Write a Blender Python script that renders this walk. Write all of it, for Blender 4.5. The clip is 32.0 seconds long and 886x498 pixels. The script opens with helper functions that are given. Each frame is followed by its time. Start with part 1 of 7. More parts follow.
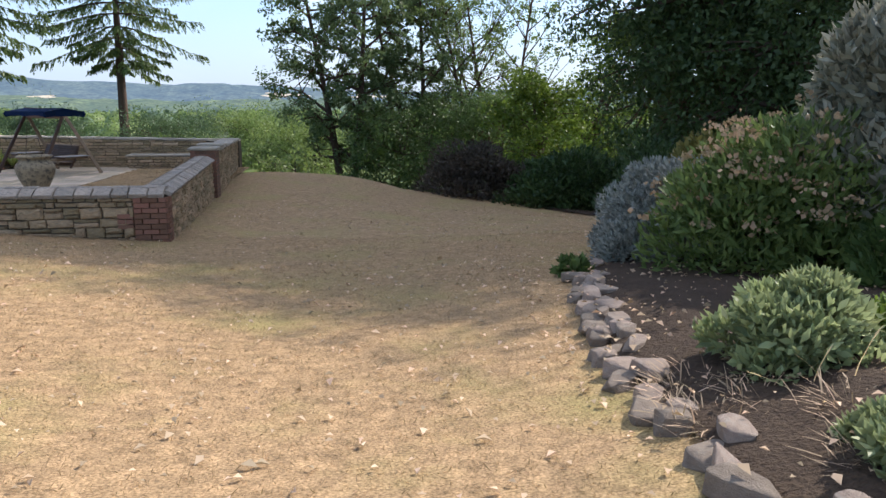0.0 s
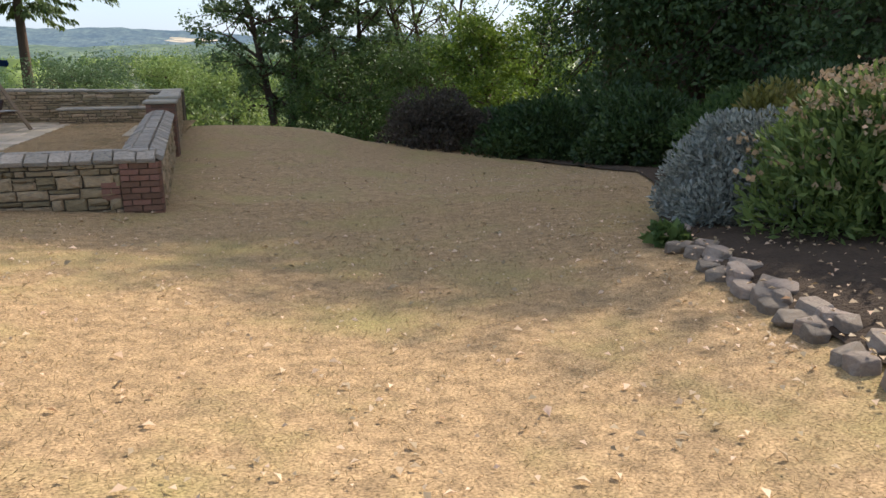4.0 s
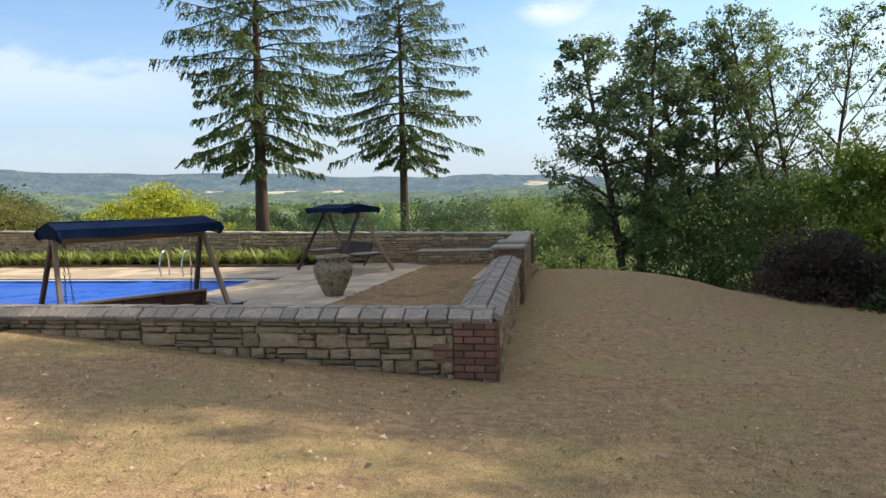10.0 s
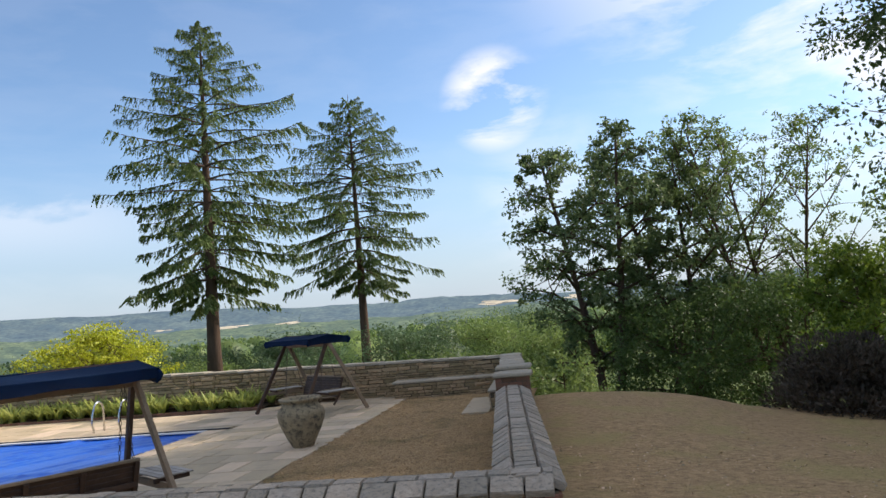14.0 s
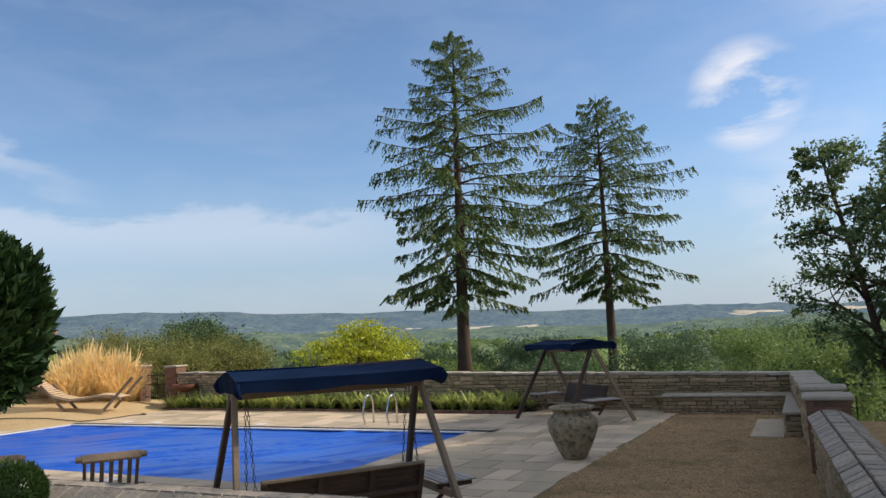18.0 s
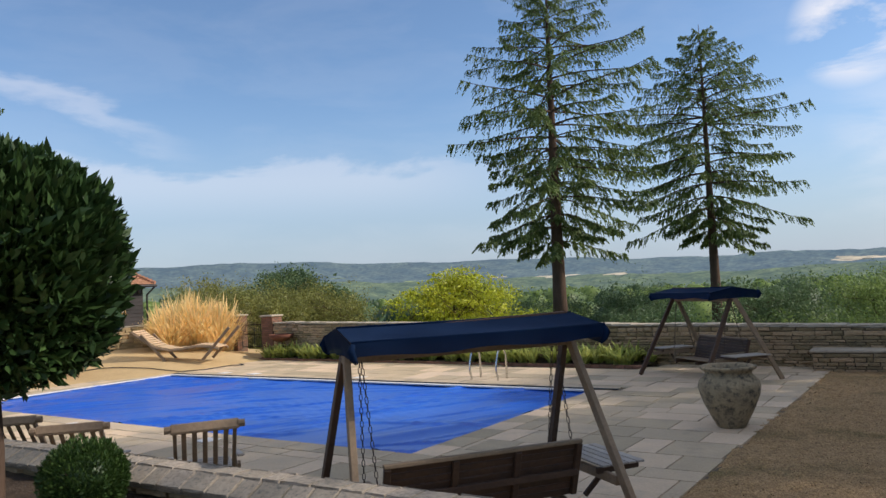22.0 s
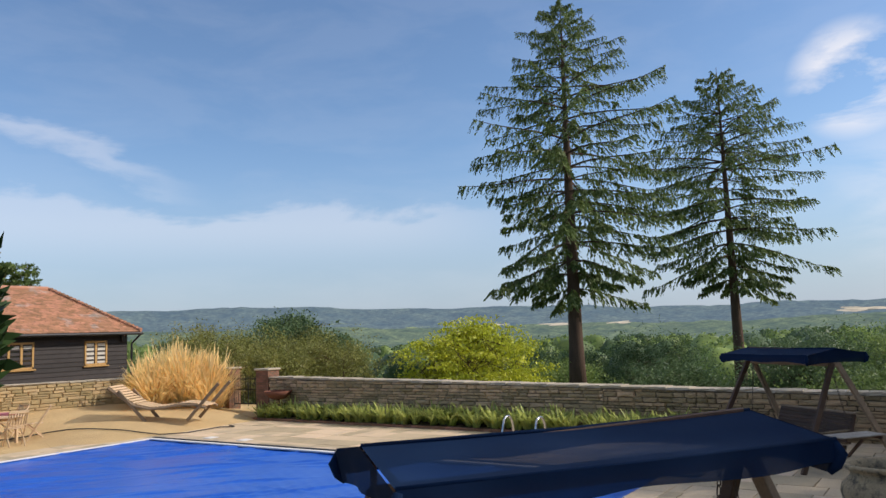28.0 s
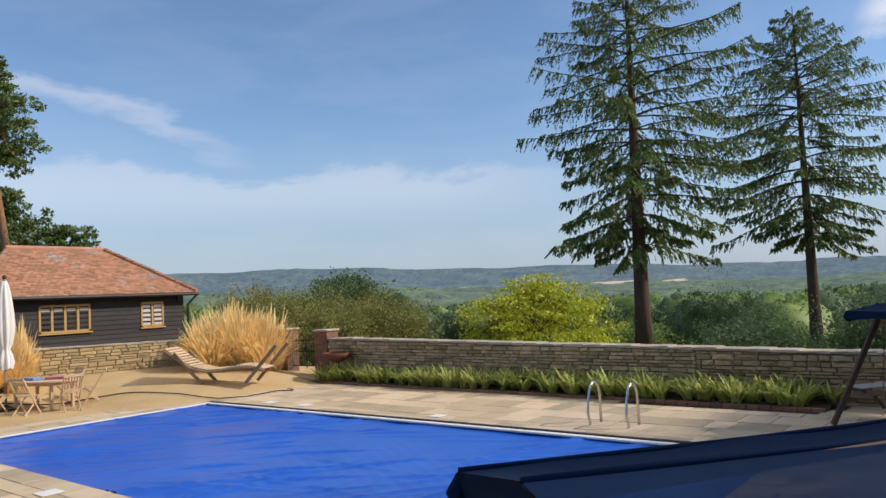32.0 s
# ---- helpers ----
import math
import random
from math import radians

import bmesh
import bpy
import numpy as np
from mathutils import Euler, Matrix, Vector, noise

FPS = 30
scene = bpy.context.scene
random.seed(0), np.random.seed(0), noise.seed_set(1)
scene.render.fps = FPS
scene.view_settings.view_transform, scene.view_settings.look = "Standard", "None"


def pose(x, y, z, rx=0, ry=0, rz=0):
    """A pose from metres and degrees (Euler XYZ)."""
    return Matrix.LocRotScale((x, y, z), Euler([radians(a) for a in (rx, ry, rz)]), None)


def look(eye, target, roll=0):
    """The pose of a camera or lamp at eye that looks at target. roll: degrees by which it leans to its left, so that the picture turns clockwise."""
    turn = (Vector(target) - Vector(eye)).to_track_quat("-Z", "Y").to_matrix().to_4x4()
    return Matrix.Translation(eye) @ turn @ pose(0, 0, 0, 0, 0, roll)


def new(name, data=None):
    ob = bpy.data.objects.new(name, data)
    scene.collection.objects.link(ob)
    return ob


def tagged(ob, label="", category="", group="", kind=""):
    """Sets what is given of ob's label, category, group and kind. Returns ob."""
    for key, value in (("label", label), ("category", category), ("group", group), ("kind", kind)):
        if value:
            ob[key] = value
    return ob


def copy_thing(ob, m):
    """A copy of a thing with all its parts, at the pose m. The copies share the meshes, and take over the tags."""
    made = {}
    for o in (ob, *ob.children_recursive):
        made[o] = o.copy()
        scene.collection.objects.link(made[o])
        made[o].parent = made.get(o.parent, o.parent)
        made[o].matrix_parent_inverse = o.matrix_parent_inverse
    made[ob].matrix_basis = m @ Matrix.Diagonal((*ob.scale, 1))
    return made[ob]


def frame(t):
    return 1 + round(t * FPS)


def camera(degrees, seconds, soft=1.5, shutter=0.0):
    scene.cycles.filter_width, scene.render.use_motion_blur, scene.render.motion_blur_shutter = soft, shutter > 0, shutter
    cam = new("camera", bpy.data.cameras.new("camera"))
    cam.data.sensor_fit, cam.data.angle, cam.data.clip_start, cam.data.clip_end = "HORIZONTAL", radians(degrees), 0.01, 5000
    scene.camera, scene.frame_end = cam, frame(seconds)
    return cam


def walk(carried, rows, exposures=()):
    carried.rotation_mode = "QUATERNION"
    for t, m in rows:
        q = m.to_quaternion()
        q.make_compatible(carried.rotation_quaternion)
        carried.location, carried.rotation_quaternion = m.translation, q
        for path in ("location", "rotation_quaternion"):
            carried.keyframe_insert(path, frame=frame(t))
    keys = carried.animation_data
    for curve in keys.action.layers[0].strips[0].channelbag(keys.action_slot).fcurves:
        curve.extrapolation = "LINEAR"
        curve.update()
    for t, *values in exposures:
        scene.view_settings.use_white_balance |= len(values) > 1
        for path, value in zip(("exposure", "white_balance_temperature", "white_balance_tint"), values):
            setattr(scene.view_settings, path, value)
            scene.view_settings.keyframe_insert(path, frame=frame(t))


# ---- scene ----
cam = camera(61.6, 32.0)
PATH = [
    (0, (0.417, 1.289, 2.068), (0.705, 3.23, 1.681), 0.1),
    (0.5, (0.164, 1.333, 2.098), (0.393, 3.274, 1.676), 0.2),
    (1, (-0.085, 1.354, 2.13), (-0.027, 3.309, 1.711), 0.4),
    (1.5, (-0.349, 1.439, 2.148), (-0.42, 3.393, 1.727), 1.3),
    (2, (-0.563, 1.692, 2.149), (-0.641, 3.645, 1.726), -1.1),
    (2.5, (-0.637, 1.934, 2.128), (-0.54, 3.883, 1.688), 0.0),
    (3, (-0.705, 2.198, 2.107), (-0.392, 4.125, 1.671), 1.6),
    (3.5, (-0.851, 2.36, 2.115), (-0.427, 4.254, 1.634), 0.8),
    (5.5, (-0.764, 2.845, 2.042), (-0.193, 4.666, 1.445), -1.2),
    (6, (-0.77, 2.971, 2.06), (-0.459, 4.847, 1.443), 0.4),
    (6.5, (-0.634, 3.082, 2.062), (-0.831, 4.972, 1.439), 0.1),
    (7, (-0.537, 3.239, 2.084), (-0.65, 5.151, 1.509), -0.2),
    (7.5, (-0.532, 3.507, 2.104), (-0.525, 5.468, 1.708), 0.0),
    (8, (-0.484, 3.785, 2.102), (-0.471, 5.757, 1.768), 0.2),
    (8.5, (-0.494, 4.023, 2.107), (-0.691, 6.002, 1.892), 0.4),
    (9, (-0.613, 4.162, 2.106), (-0.96, 6.121, 1.911), 0.0),
    (9.5, (-0.771, 4.277, 2.128), (-1.14, 6.237, 1.976), -0.5),
    (10, (-0.91, 4.457, 2.129), (-1.299, 6.413, 1.978), -1.8),
    (10.5, (-1.045, 4.615, 2.172), (-1.436, 6.576, 2.128), -3.5),
    (11, (-1.231, 4.932, 2.187), (-1.581, 6.901, 2.131), -5.5),
    (11.5, (-1.419, 5.219, 2.206), (-1.692, 7.198, 2.112), -6.0),
    (12, (-1.499, 5.503, 2.197), (-1.7, 7.492, 2.172), -5.3),
    (12.5, (-1.606, 5.721, 2.153), (-1.804, 7.711, 2.185), -5.2),
    (13, (-1.749, 5.989, 2.146), (-1.937, 7.98, 2.191), -5.4),
    (13.5, (-1.815, 6.305, 2.117), (-2.034, 8.29, 2.227), -5.2),
    (15.5, (-2.277, 7.134, 2.136), (-2.64, 9.08, 2.421), -5.0),
    (16, (-2.493, 7.289, 2.119), (-2.937, 9.215, 2.427), -4.5),
    (16.5, (-2.629, 7.377, 2.115), (-3.167, 9.283, 2.393), -4.4),
    (17, (-2.666, 7.326, 2.13), (-3.367, 9.182, 2.377), -3.7),
    (17.5, (-2.655, 7.287, 2.13), (-3.469, 9.098, 2.372), -3.2),
    (18, (-2.672, 7.243, 2.155), (-3.53, 9.035, 2.384), -2.9),
    (18.5, (-2.711, 7.258, 2.153), (-3.602, 9.036, 2.36), -2.6),
    (19, (-2.742, 7.321, 2.139), (-3.608, 9.115, 2.318), -2.7),
    (19.5, (-2.795, 7.532, 2.132), (-3.651, 9.333, 2.289), -2.7),
    (20, (-2.943, 7.785, 2.133), (-3.786, 9.594, 2.259), -2.7),
    (20.5, (-3.201, 7.952, 2.167), (-4.026, 9.77, 2.282), -2.9),
    (21, (-3.442, 8.124, 2.17), (-4.29, 9.932, 2.27), -2.8),
    (21.5, (-3.685, 8.348, 2.178), (-4.7, 10.068, 2.282), -2.6),
    (22, (-3.989, 8.485, 2.176), (-5.056, 10.173, 2.28), -3.1),
    (22.5, (-4.197, 8.659, 2.197), (-5.232, 10.368, 2.295), -3.4),
    (23, (-4.373, 8.843, 2.219), (-5.399, 10.557, 2.313), -3.3),
    (23.5, (-4.546, 8.995, 2.242), (-5.571, 10.711, 2.316), -3.1),
    (24, (-4.832, 9.13, 2.283), (-5.851, 10.851, 2.302), -3.0),
    (24.5, (-5.021, 9.266, 2.301), (-6.042, 10.986, 2.29), -2.9),
    (25, (-5.178, 9.473, 2.33), (-6.218, 11.182, 2.341), -3.0),
    (25.5, (-5.273, 9.635, 2.331), (-6.323, 11.337, 2.339), -3.5),
    (27.5, (-5.639, 10.396, 2.365), (-6.694, 12.088, 2.515), -3.1),
    (28, (-5.873, 10.512, 2.378), (-6.934, 12.192, 2.606), -2.5),
    (28.5, (-6.029, 10.681, 2.37), (-7.126, 12.339, 2.583), -2.3),
    (29, (-6.233, 10.876, 2.362), (-7.349, 12.524, 2.563), -2.1),
    (29.5, (-6.33, 11.007, 2.356), (-7.466, 12.647, 2.492), -2.2),
    (30, (-6.559, 11.096, 2.375), (-7.704, 12.73, 2.506), -2.6),
    (30.5, (-6.746, 11.113, 2.388), (-7.919, 12.728, 2.512), -2.7),
    (31, (-6.807, 11.337, 2.364), (-8.06, 12.891, 2.486), -2.7),
    (31.5, (-6.887, 11.501, 2.349), (-8.106, 13.081, 2.47), -2.9),
    (32, (-7.078, 11.59, 2.363), (-8.263, 13.196, 2.49), -2.9),
]
EXPOSURES = [(0.0, 0.85, 6250, 17), (3.0, 0.85, 6550, 15), (5.0, 0.86, 6800, 14), (7.0, 0.74, 6750, 13), (9.0, 0.6, 6800, 12), (11.5, 0.76, 6800, 14), (13.0, 0.68, 6800, 14), (16.0, 0.24, 6700, 13), (21.0, 0.18, 6600, 14), (25.0, 0.34, 6600, 14), (29.0, 0.14, 6600, 14), (32.0, 0.14, 6600, 14)]
walk(cam, [(t, look(eye, target, roll)) for t, eye, target, roll in PATH], EXPOSURES)

# ---- world, sun, exposure ----
SUN_EL, SUN_AZ = 37.0, 31.0        # height, and direction towards the sun, degrees from +x to +y
sv = Vector((math.cos(radians(SUN_AZ)) * math.cos(radians(SUN_EL)), math.sin(radians(SUN_AZ)) * math.cos(radians(SUN_EL)), math.sin(radians(SUN_EL))))
scene.view_settings.exposure = 0.0
world = bpy.data.worlds.new("sky")
scene.world = world
world.use_nodes = True
wn, wl = world.node_tree.nodes, world.node_tree.links
wn.clear()
w_out = wn.new("ShaderNodeOutputWorld")
w_bg = wn.new("ShaderNodeBackground")
w_sky = wn.new("ShaderNodeTexSky")
w_sky.sky_type = "NISHITA"
w_sky.sun_disc = False
w_sky.sun_elevation = radians(SUN_EL)
w_sky.sun_rotation = radians(90 - SUN_AZ)
w_sky.altitude = 100
w_sky.air_density = 1.0
w_sky.dust_density = 0.7
w_sky.ozone_density = 1.3
w_bg.inputs[1].default_value = 0.148
# thin cirrus drawn out along the horizon
w_tc = wn.new("ShaderNodeTexCoord")
w_map = wn.new("ShaderNodeMapping")
w_map.inputs["Location"].default_value = (0.35, 0.1, 0.2)
w_map.inputs["Rotation"].default_value = (0.0, 0.10, 0.5)
w_map.inputs["Scale"].default_value = (1.0, 1.0, 3.2)
w_noise = wn.new("ShaderNodeTexNoise")
w_noise.inputs["Scale"].default_value = 5.0
w_noise.inputs["Detail"].default_value = 8
w_noise.inputs["Roughness"].default_value = 0.58
w_noise.inputs["Distortion"].default_value = 0.3
w_ramp = wn.new("ShaderNodeValToRGB")
w_ramp.color_ramp.elements[0].position, w_ramp.color_ramp.elements[1].position = 0.43, 0.58
w_mix = wn.new("ShaderNodeMixRGB")
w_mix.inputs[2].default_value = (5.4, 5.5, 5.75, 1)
w_amt = wn.new("ShaderNodeMath")
w_amt.operation = "MULTIPLY"
w_amt.inputs[1].default_value = 0.9
wl.new(w_tc.outputs["Generated"], w_map.inputs[0])
wl.new(w_map.outputs[0], w_noise.inputs["Vector"])
wl.new(w_noise.outputs["Fac"], w_ramp.inputs[0])


def w_math(op, a, b=None):
    m = wn.new("ShaderNodeMath")
    m.operation = op
    for k, q in enumerate((a, b)):
        if q is None:
            continue
        if isinstance(q, (int, float)):
            m.inputs[k].default_value = q
        else:
            wl.new(q, m.inputs[k])
    return m.outputs[0]


def w_step(v, lo, hi):
    m = wn.new("ShaderNodeMapRange")
    m.interpolation_type = "SMOOTHSTEP"
    m.inputs["From Min"].default_value, m.inputs["From Max"].default_value = lo, hi
    wl.new(v, m.inputs["Value"])
    return m.outputs[0]


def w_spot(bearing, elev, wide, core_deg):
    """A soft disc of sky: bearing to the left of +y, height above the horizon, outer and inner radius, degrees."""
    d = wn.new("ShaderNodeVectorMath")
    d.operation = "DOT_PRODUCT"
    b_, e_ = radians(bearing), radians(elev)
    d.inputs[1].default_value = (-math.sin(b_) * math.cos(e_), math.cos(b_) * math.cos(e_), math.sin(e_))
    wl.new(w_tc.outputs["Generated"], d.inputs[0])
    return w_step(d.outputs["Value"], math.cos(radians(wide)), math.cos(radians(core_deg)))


# a low bank of cloud over the hills, a wisp above it, heaped cloud to the north-east, and unseen cloud added overhead
# as fill
w_xyz = wn.new("ShaderNodeSeparateXYZ")
wl.new(w_tc.outputs["Generated"], w_xyz.inputs[0])
w_edge = w_math("SUBTRACT", w_xyz.outputs["Z"], w_math("MULTIPLY", w_math("SUBTRACT", w_noise.outputs["Fac"], 0.5), 0.16))
w_side = w_math("SUBTRACT", 1.0, w_step(w_xyz.outputs["X"], -0.62, -0.34))
w_bank = w_math("MULTIPLY", w_math("MULTIPLY", w_step(w_xyz.outputs["Z"], 0.085, 0.155), w_math("SUBTRACT", 1.0, w_step(w_edge, 0.158, 0.182))), w_side)
w_lean = w_math("ADD", w_edge, w_math("MULTIPLY", w_math("ADD", w_xyz.outputs["X"], 0.87), 0.53))
w_wisp = w_math("MULTIPLY", w_math("MULTIPLY", w_step(w_lean, 0.235, 0.268), w_math("SUBTRACT", 1.0, w_step(w_lean, 0.268, 0.29))), w_math("MULTIPLY", w_step(w_xyz.outputs["X"], -0.93, -0.88), w_math("SUBTRACT", 1.0, w_step(w_xyz.outputs["X"], -0.84, -0.74))))
# north-east cloud widened out of view and zenith cloud added to lift the shade
w_puffs_and_fill = w_math("MAXIMUM", w_math("MAXIMUM", w_spot(-60, 45, 57, 36), w_spot(2.2, 15.8, 4.6, 1.2)), w_math("MAXIMUM", w_math("MULTIPLY", w_spot(-2, 8, 8, 1), 0.3), w_spot(0, 90, 58, 45)))
w_cloud = w_math("MAXIMUM", w_math("MAXIMUM", w_math("MULTIPLY", w_bank, 0.35), w_math("MULTIPLY", w_wisp, 0.36)), w_math("MULTIPLY", w_ramp.outputs[0], w_math("MAXIMUM", w_puffs_and_fill, 0.05)))
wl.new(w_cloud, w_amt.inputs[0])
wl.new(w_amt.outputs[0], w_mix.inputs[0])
w_sep = wn.new("ShaderNodeSeparateXYZ")
w_hz = wn.new("ShaderNodeMapRange")
w_hz.interpolation_type = "SMOOTHSTEP"
w_hz.inputs["From Min"].default_value, w_hz.inputs["From Max"].default_value = -0.02, 0.26
w_hz.inputs["To Min"].default_value, w_hz.inputs["To Max"].default_value = 0.82, 0.0
w_hmix = wn.new("ShaderNodeMixRGB")
w_hmix.inputs[2].default_value = (2.45, 3.0, 3.8, 1)
wl.new(w_tc.outputs["Generated"], w_sep.inputs[0])
wl.new(w_sep.outputs["Z"], w_hz.inputs["Value"])
wl.new(w_hz.outputs[0], w_hmix.inputs[0])
w_tone = wn.new("ShaderNodeMixRGB")
w_tone.blend_type = "MULTIPLY"
w_tone.inputs[0].default_value = 1.0
w_tone.inputs[2].default_value = (0.67, 0.80, 0.90, 1)
wl.new(w_sky.outputs[0], w_tone.inputs[1])
wl.new(w_tone.outputs[0], w_hmix.inputs[1])
wl.new(w_hmix.outputs[0], w_mix.inputs[1])
wl.new(w_mix.outputs[0], w_bg.inputs[0])
wl.new(w_bg.outputs[0], w_out.inputs[0])
sun = new("sun", bpy.data.lights.new("sun", "SUN"))
sun.data.energy, sun.data.angle, sun.data.color = 3.45, radians(0.53), (1.0, 0.94, 0.84)
sun.matrix_world = look((0, 0, 60), (-sv.x, -sv.y, 60 - sv.z))

# ---- materials ----
MATS = {}


def mat(name, base, other=None, rough=0.8, scale=4.0, spread=0.5, detail=6.0, fine=40.0, fine_amt=0.25, bump=0.3, bump_scale=None,
        metal=0.0, rnd=0.0, spots=None, spot_scale=1.0, spot_lo=0.55, spot_hi=0.7, coord="Object", stretch=(1, 1, 1), spec=0.5, trans=0.0, island=False, bump_dist=0.01):
    """A surface with two colours mixed by broad noise, fine grain in value and relief, random change from piece to piece, and stains."""
    if name in MATS:
        return MATS[name]
    m = MATS[name] = bpy.data.materials.new(name)
    m.use_nodes = True
    n, l = m.node_tree.nodes, m.node_tree.links
    b = n["Principled BSDF"]
    tc = n.new("ShaderNodeTexCoord")
    mp = n.new("ShaderNodeMapping")
    mp.inputs["Scale"].default_value = stretch
    info = n.new("ShaderNodeObjectInfo")
    if coord == "World":
        geo = n.new("ShaderNodeNewGeometry")
        l.new(geo.outputs["Position"], mp.inputs[0])
    else:
        l.new(tc.outputs[coord], mp.inputs[0])
        if rnd > 0:
            mul = n.new("ShaderNodeVectorMath")
            mul.operation = "SCALE"
            mul.inputs[0].default_value = (17.0, 31.0, 23.0)
            l.new(info.outputs["Random"], mul.inputs["Scale"])
            l.new(mul.outputs[0], mp.inputs["Location"])

    def noise_tex(s, d=4.0, r=0.6):
        t = n.new("ShaderNodeTexNoise")
        t.inputs["Scale"].default_value, t.inputs["Detail"].default_value, t.inputs["Roughness"].default_value = s, d, r
        l.new(mp.outputs[0], t.inputs["Vector"])
        return t

    broad = noise_tex(scale, detail)
    rp = n.new("ShaderNodeValToRGB")
    rp.color_ramp.elements[0].position, rp.color_ramp.elements[1].position = 0.5 - spread / 2, 0.5 + spread / 2
    rp.color_ramp.elements[0].color = (*base, 1)
    rp.color_ramp.elements[1].color = (*(other or [c * 0.7 for c in base]), 1)
    l.new(broad.outputs["Fac"], rp.inputs[0])
    col = rp.outputs[0]
    grain = noise_tex(fine, 3.0)
    if spots:
        st = noise_tex(spot_scale, 5.0, 0.65)
        sr = n.new("ShaderNodeMapRange")
        sr.inputs["From Min"].default_value, sr.inputs["From Max"].default_value = spot_lo, spot_hi
        l.new(st.outputs["Fac"], sr.inputs["Value"])
        mx = n.new("ShaderNodeMixRGB")
        mx.inputs[2].default_value = (*spots, 1)
        l.new(sr.outputs[0], mx.inputs[0])
        l.new(col, mx.inputs[1])
        col = mx.outputs[0]
    val = n.new("ShaderNodeMapRange")
    val.inputs["To Min"].default_value, val.inputs["To Max"].default_value = 1 - fine_amt, 1 + fine_amt
    l.new(grain.outputs["Fac"], val.inputs["Value"])
    hsv = n.new("ShaderNodeHueSaturation")
    l.new(col, hsv.inputs["Color"])
    if rnd > 0:
        src = info.outputs["Random"]
        if island:
            g2 = n.new("ShaderNodeNewGeometry")
            src = g2.outputs["Random Per Island"]
        r2 = n.new("ShaderNodeMapRange")
        r2.inputs["To Min"].default_value, r2.inputs["To Max"].default_value = 1 - rnd, 1 + rnd
        l.new(src, r2.inputs["Value"])
        mm = n.new("ShaderNodeMath")
        mm.operation = "MULTIPLY"
        l.new(r2.outputs[0], mm.inputs[0])
        l.new(val.outputs[0], mm.inputs[1])
        l.new(mm.outputs[0], hsv.inputs["Value"])
        h2 = n.new("ShaderNodeMapRange")
        h2.inputs["To Min"].default_value, h2.inputs["To Max"].default_value = 0.5 + rnd * 0.03, 0.5 - rnd * 0.03
        l.new(src, h2.inputs["Value"])
        l.new(h2.outputs[0], hsv.inputs["Hue"])
    else:
        l.new(val.outputs[0], hsv.inputs["Value"])
    l.new(hsv.outputs[0], b.inputs["Base Color"])
    b.inputs["Roughness"].default_value = rough
    b.inputs["Metallic"].default_value = metal
    b.inputs["Specular IOR Level"].default_value = spec
    if trans:
        b.inputs["Subsurface Weight"].default_value = 0.0
        td = n.new("ShaderNodeBsdfTranslucent")
        l.new(hsv.outputs[0], td.inputs["Color"])
        ms = n.new("ShaderNodeMixShader")
        ms.inputs[0].default_value = trans
        l.new(b.outputs[0], ms.inputs[1])
        l.new(td.outputs[0], ms.inputs[2])
        l.new(ms.outputs[0], n["Material Output"].inputs["Surface"])
    if bump:
        bp = n.new("ShaderNodeBump")
        bp.inputs["Strength"].default_value = bump
        bp.inputs["Distance"].default_value = bump_dist
        bt = noise_tex(bump_scale or fine, 5.0)
        l.new(bt.outputs["Fac"], bp.inputs["Height"])
        l.new(bp.outputs[0], b.inputs["Normal"])
    return m


M_LAWN = mat("dry_lawn", (0.47, 0.315, 0.165), (0.25, 0.17, 0.092), rough=0.95, scale=9.0, spread=0.34, detail=12, fine=75, fine_amt=1.3, bump=0.3, bump_scale=160, coord="World", bump_dist=0.012,
             spots=(0.33, 0.265, 0.11), spot_scale=0.7, spot_lo=0.48, spot_hi=0.72, spec=0.05)
M_YARD = mat("sunburnt_grass", (0.62, 0.44, 0.22), (0.48, 0.33, 0.165), rough=0.95, scale=0.8, fine=30, fine_amt=0.35, bump=0.8, bump_scale=40, coord="World", bump_dist=0.03, spec=0.1)
M_MEADOW = mat("valley_floor", (0.06, 0.09, 0.025), (0.10, 0.12, 0.035), rough=0.95, scale=0.02, fine=0.4, fine_amt=0.5, coord="World", bump=0.0, spec=0.1)
M_DIRT = mat("bare_soil", (0.46, 0.305, 0.155), (0.28, 0.186, 0.095), rough=0.97, scale=6, fine=40, fine_amt=1.2, bump=1.0, bump_scale=45, coord="World", bump_dist=0.03, spec=0.1,
             spots=(0.16, 0.13, 0.055), spot_scale=0.9, spot_lo=0.52, spot_hi=0.75)
M_MULCH = mat("dark_mulch", (0.055, 0.038, 0.026), (0.10, 0.07, 0.045), rough=0.95, scale=3, fine=35, fine_amt=0.6, bump=1.0, coord="World", bump_dist=0.04, spec=0.15)
M_SLAB = mat("sandstone_paving", (0.56, 0.435, 0.285), (0.43, 0.345, 0.24), rough=0.85, scale=1.2, fine=30, fine_amt=0.2, bump=0.45, rnd=0.25,
             spots=(0.30, 0.26, 0.20), spot_scale=1.6, spot_lo=0.55, spot_hi=0.8, coord="World", spec=0.25)
M_JOINT = mat("paving_mortar", (0.15, 0.12, 0.09), rough=0.95, fine=60, coord="World", spec=0.1)
M_STONE = mat("wall_sandstone", (0.51, 0.37, 0.205), (0.30, 0.215, 0.125), rough=0.92, scale=5, fine=28, fine_amt=0.3, bump=0.9, bump_scale=16, rnd=0.30,
              spots=(0.14, 0.12, 0.09), spot_scale=4, spot_lo=0.56, spot_hi=0.74, bump_dist=0.02, spec=0.15)
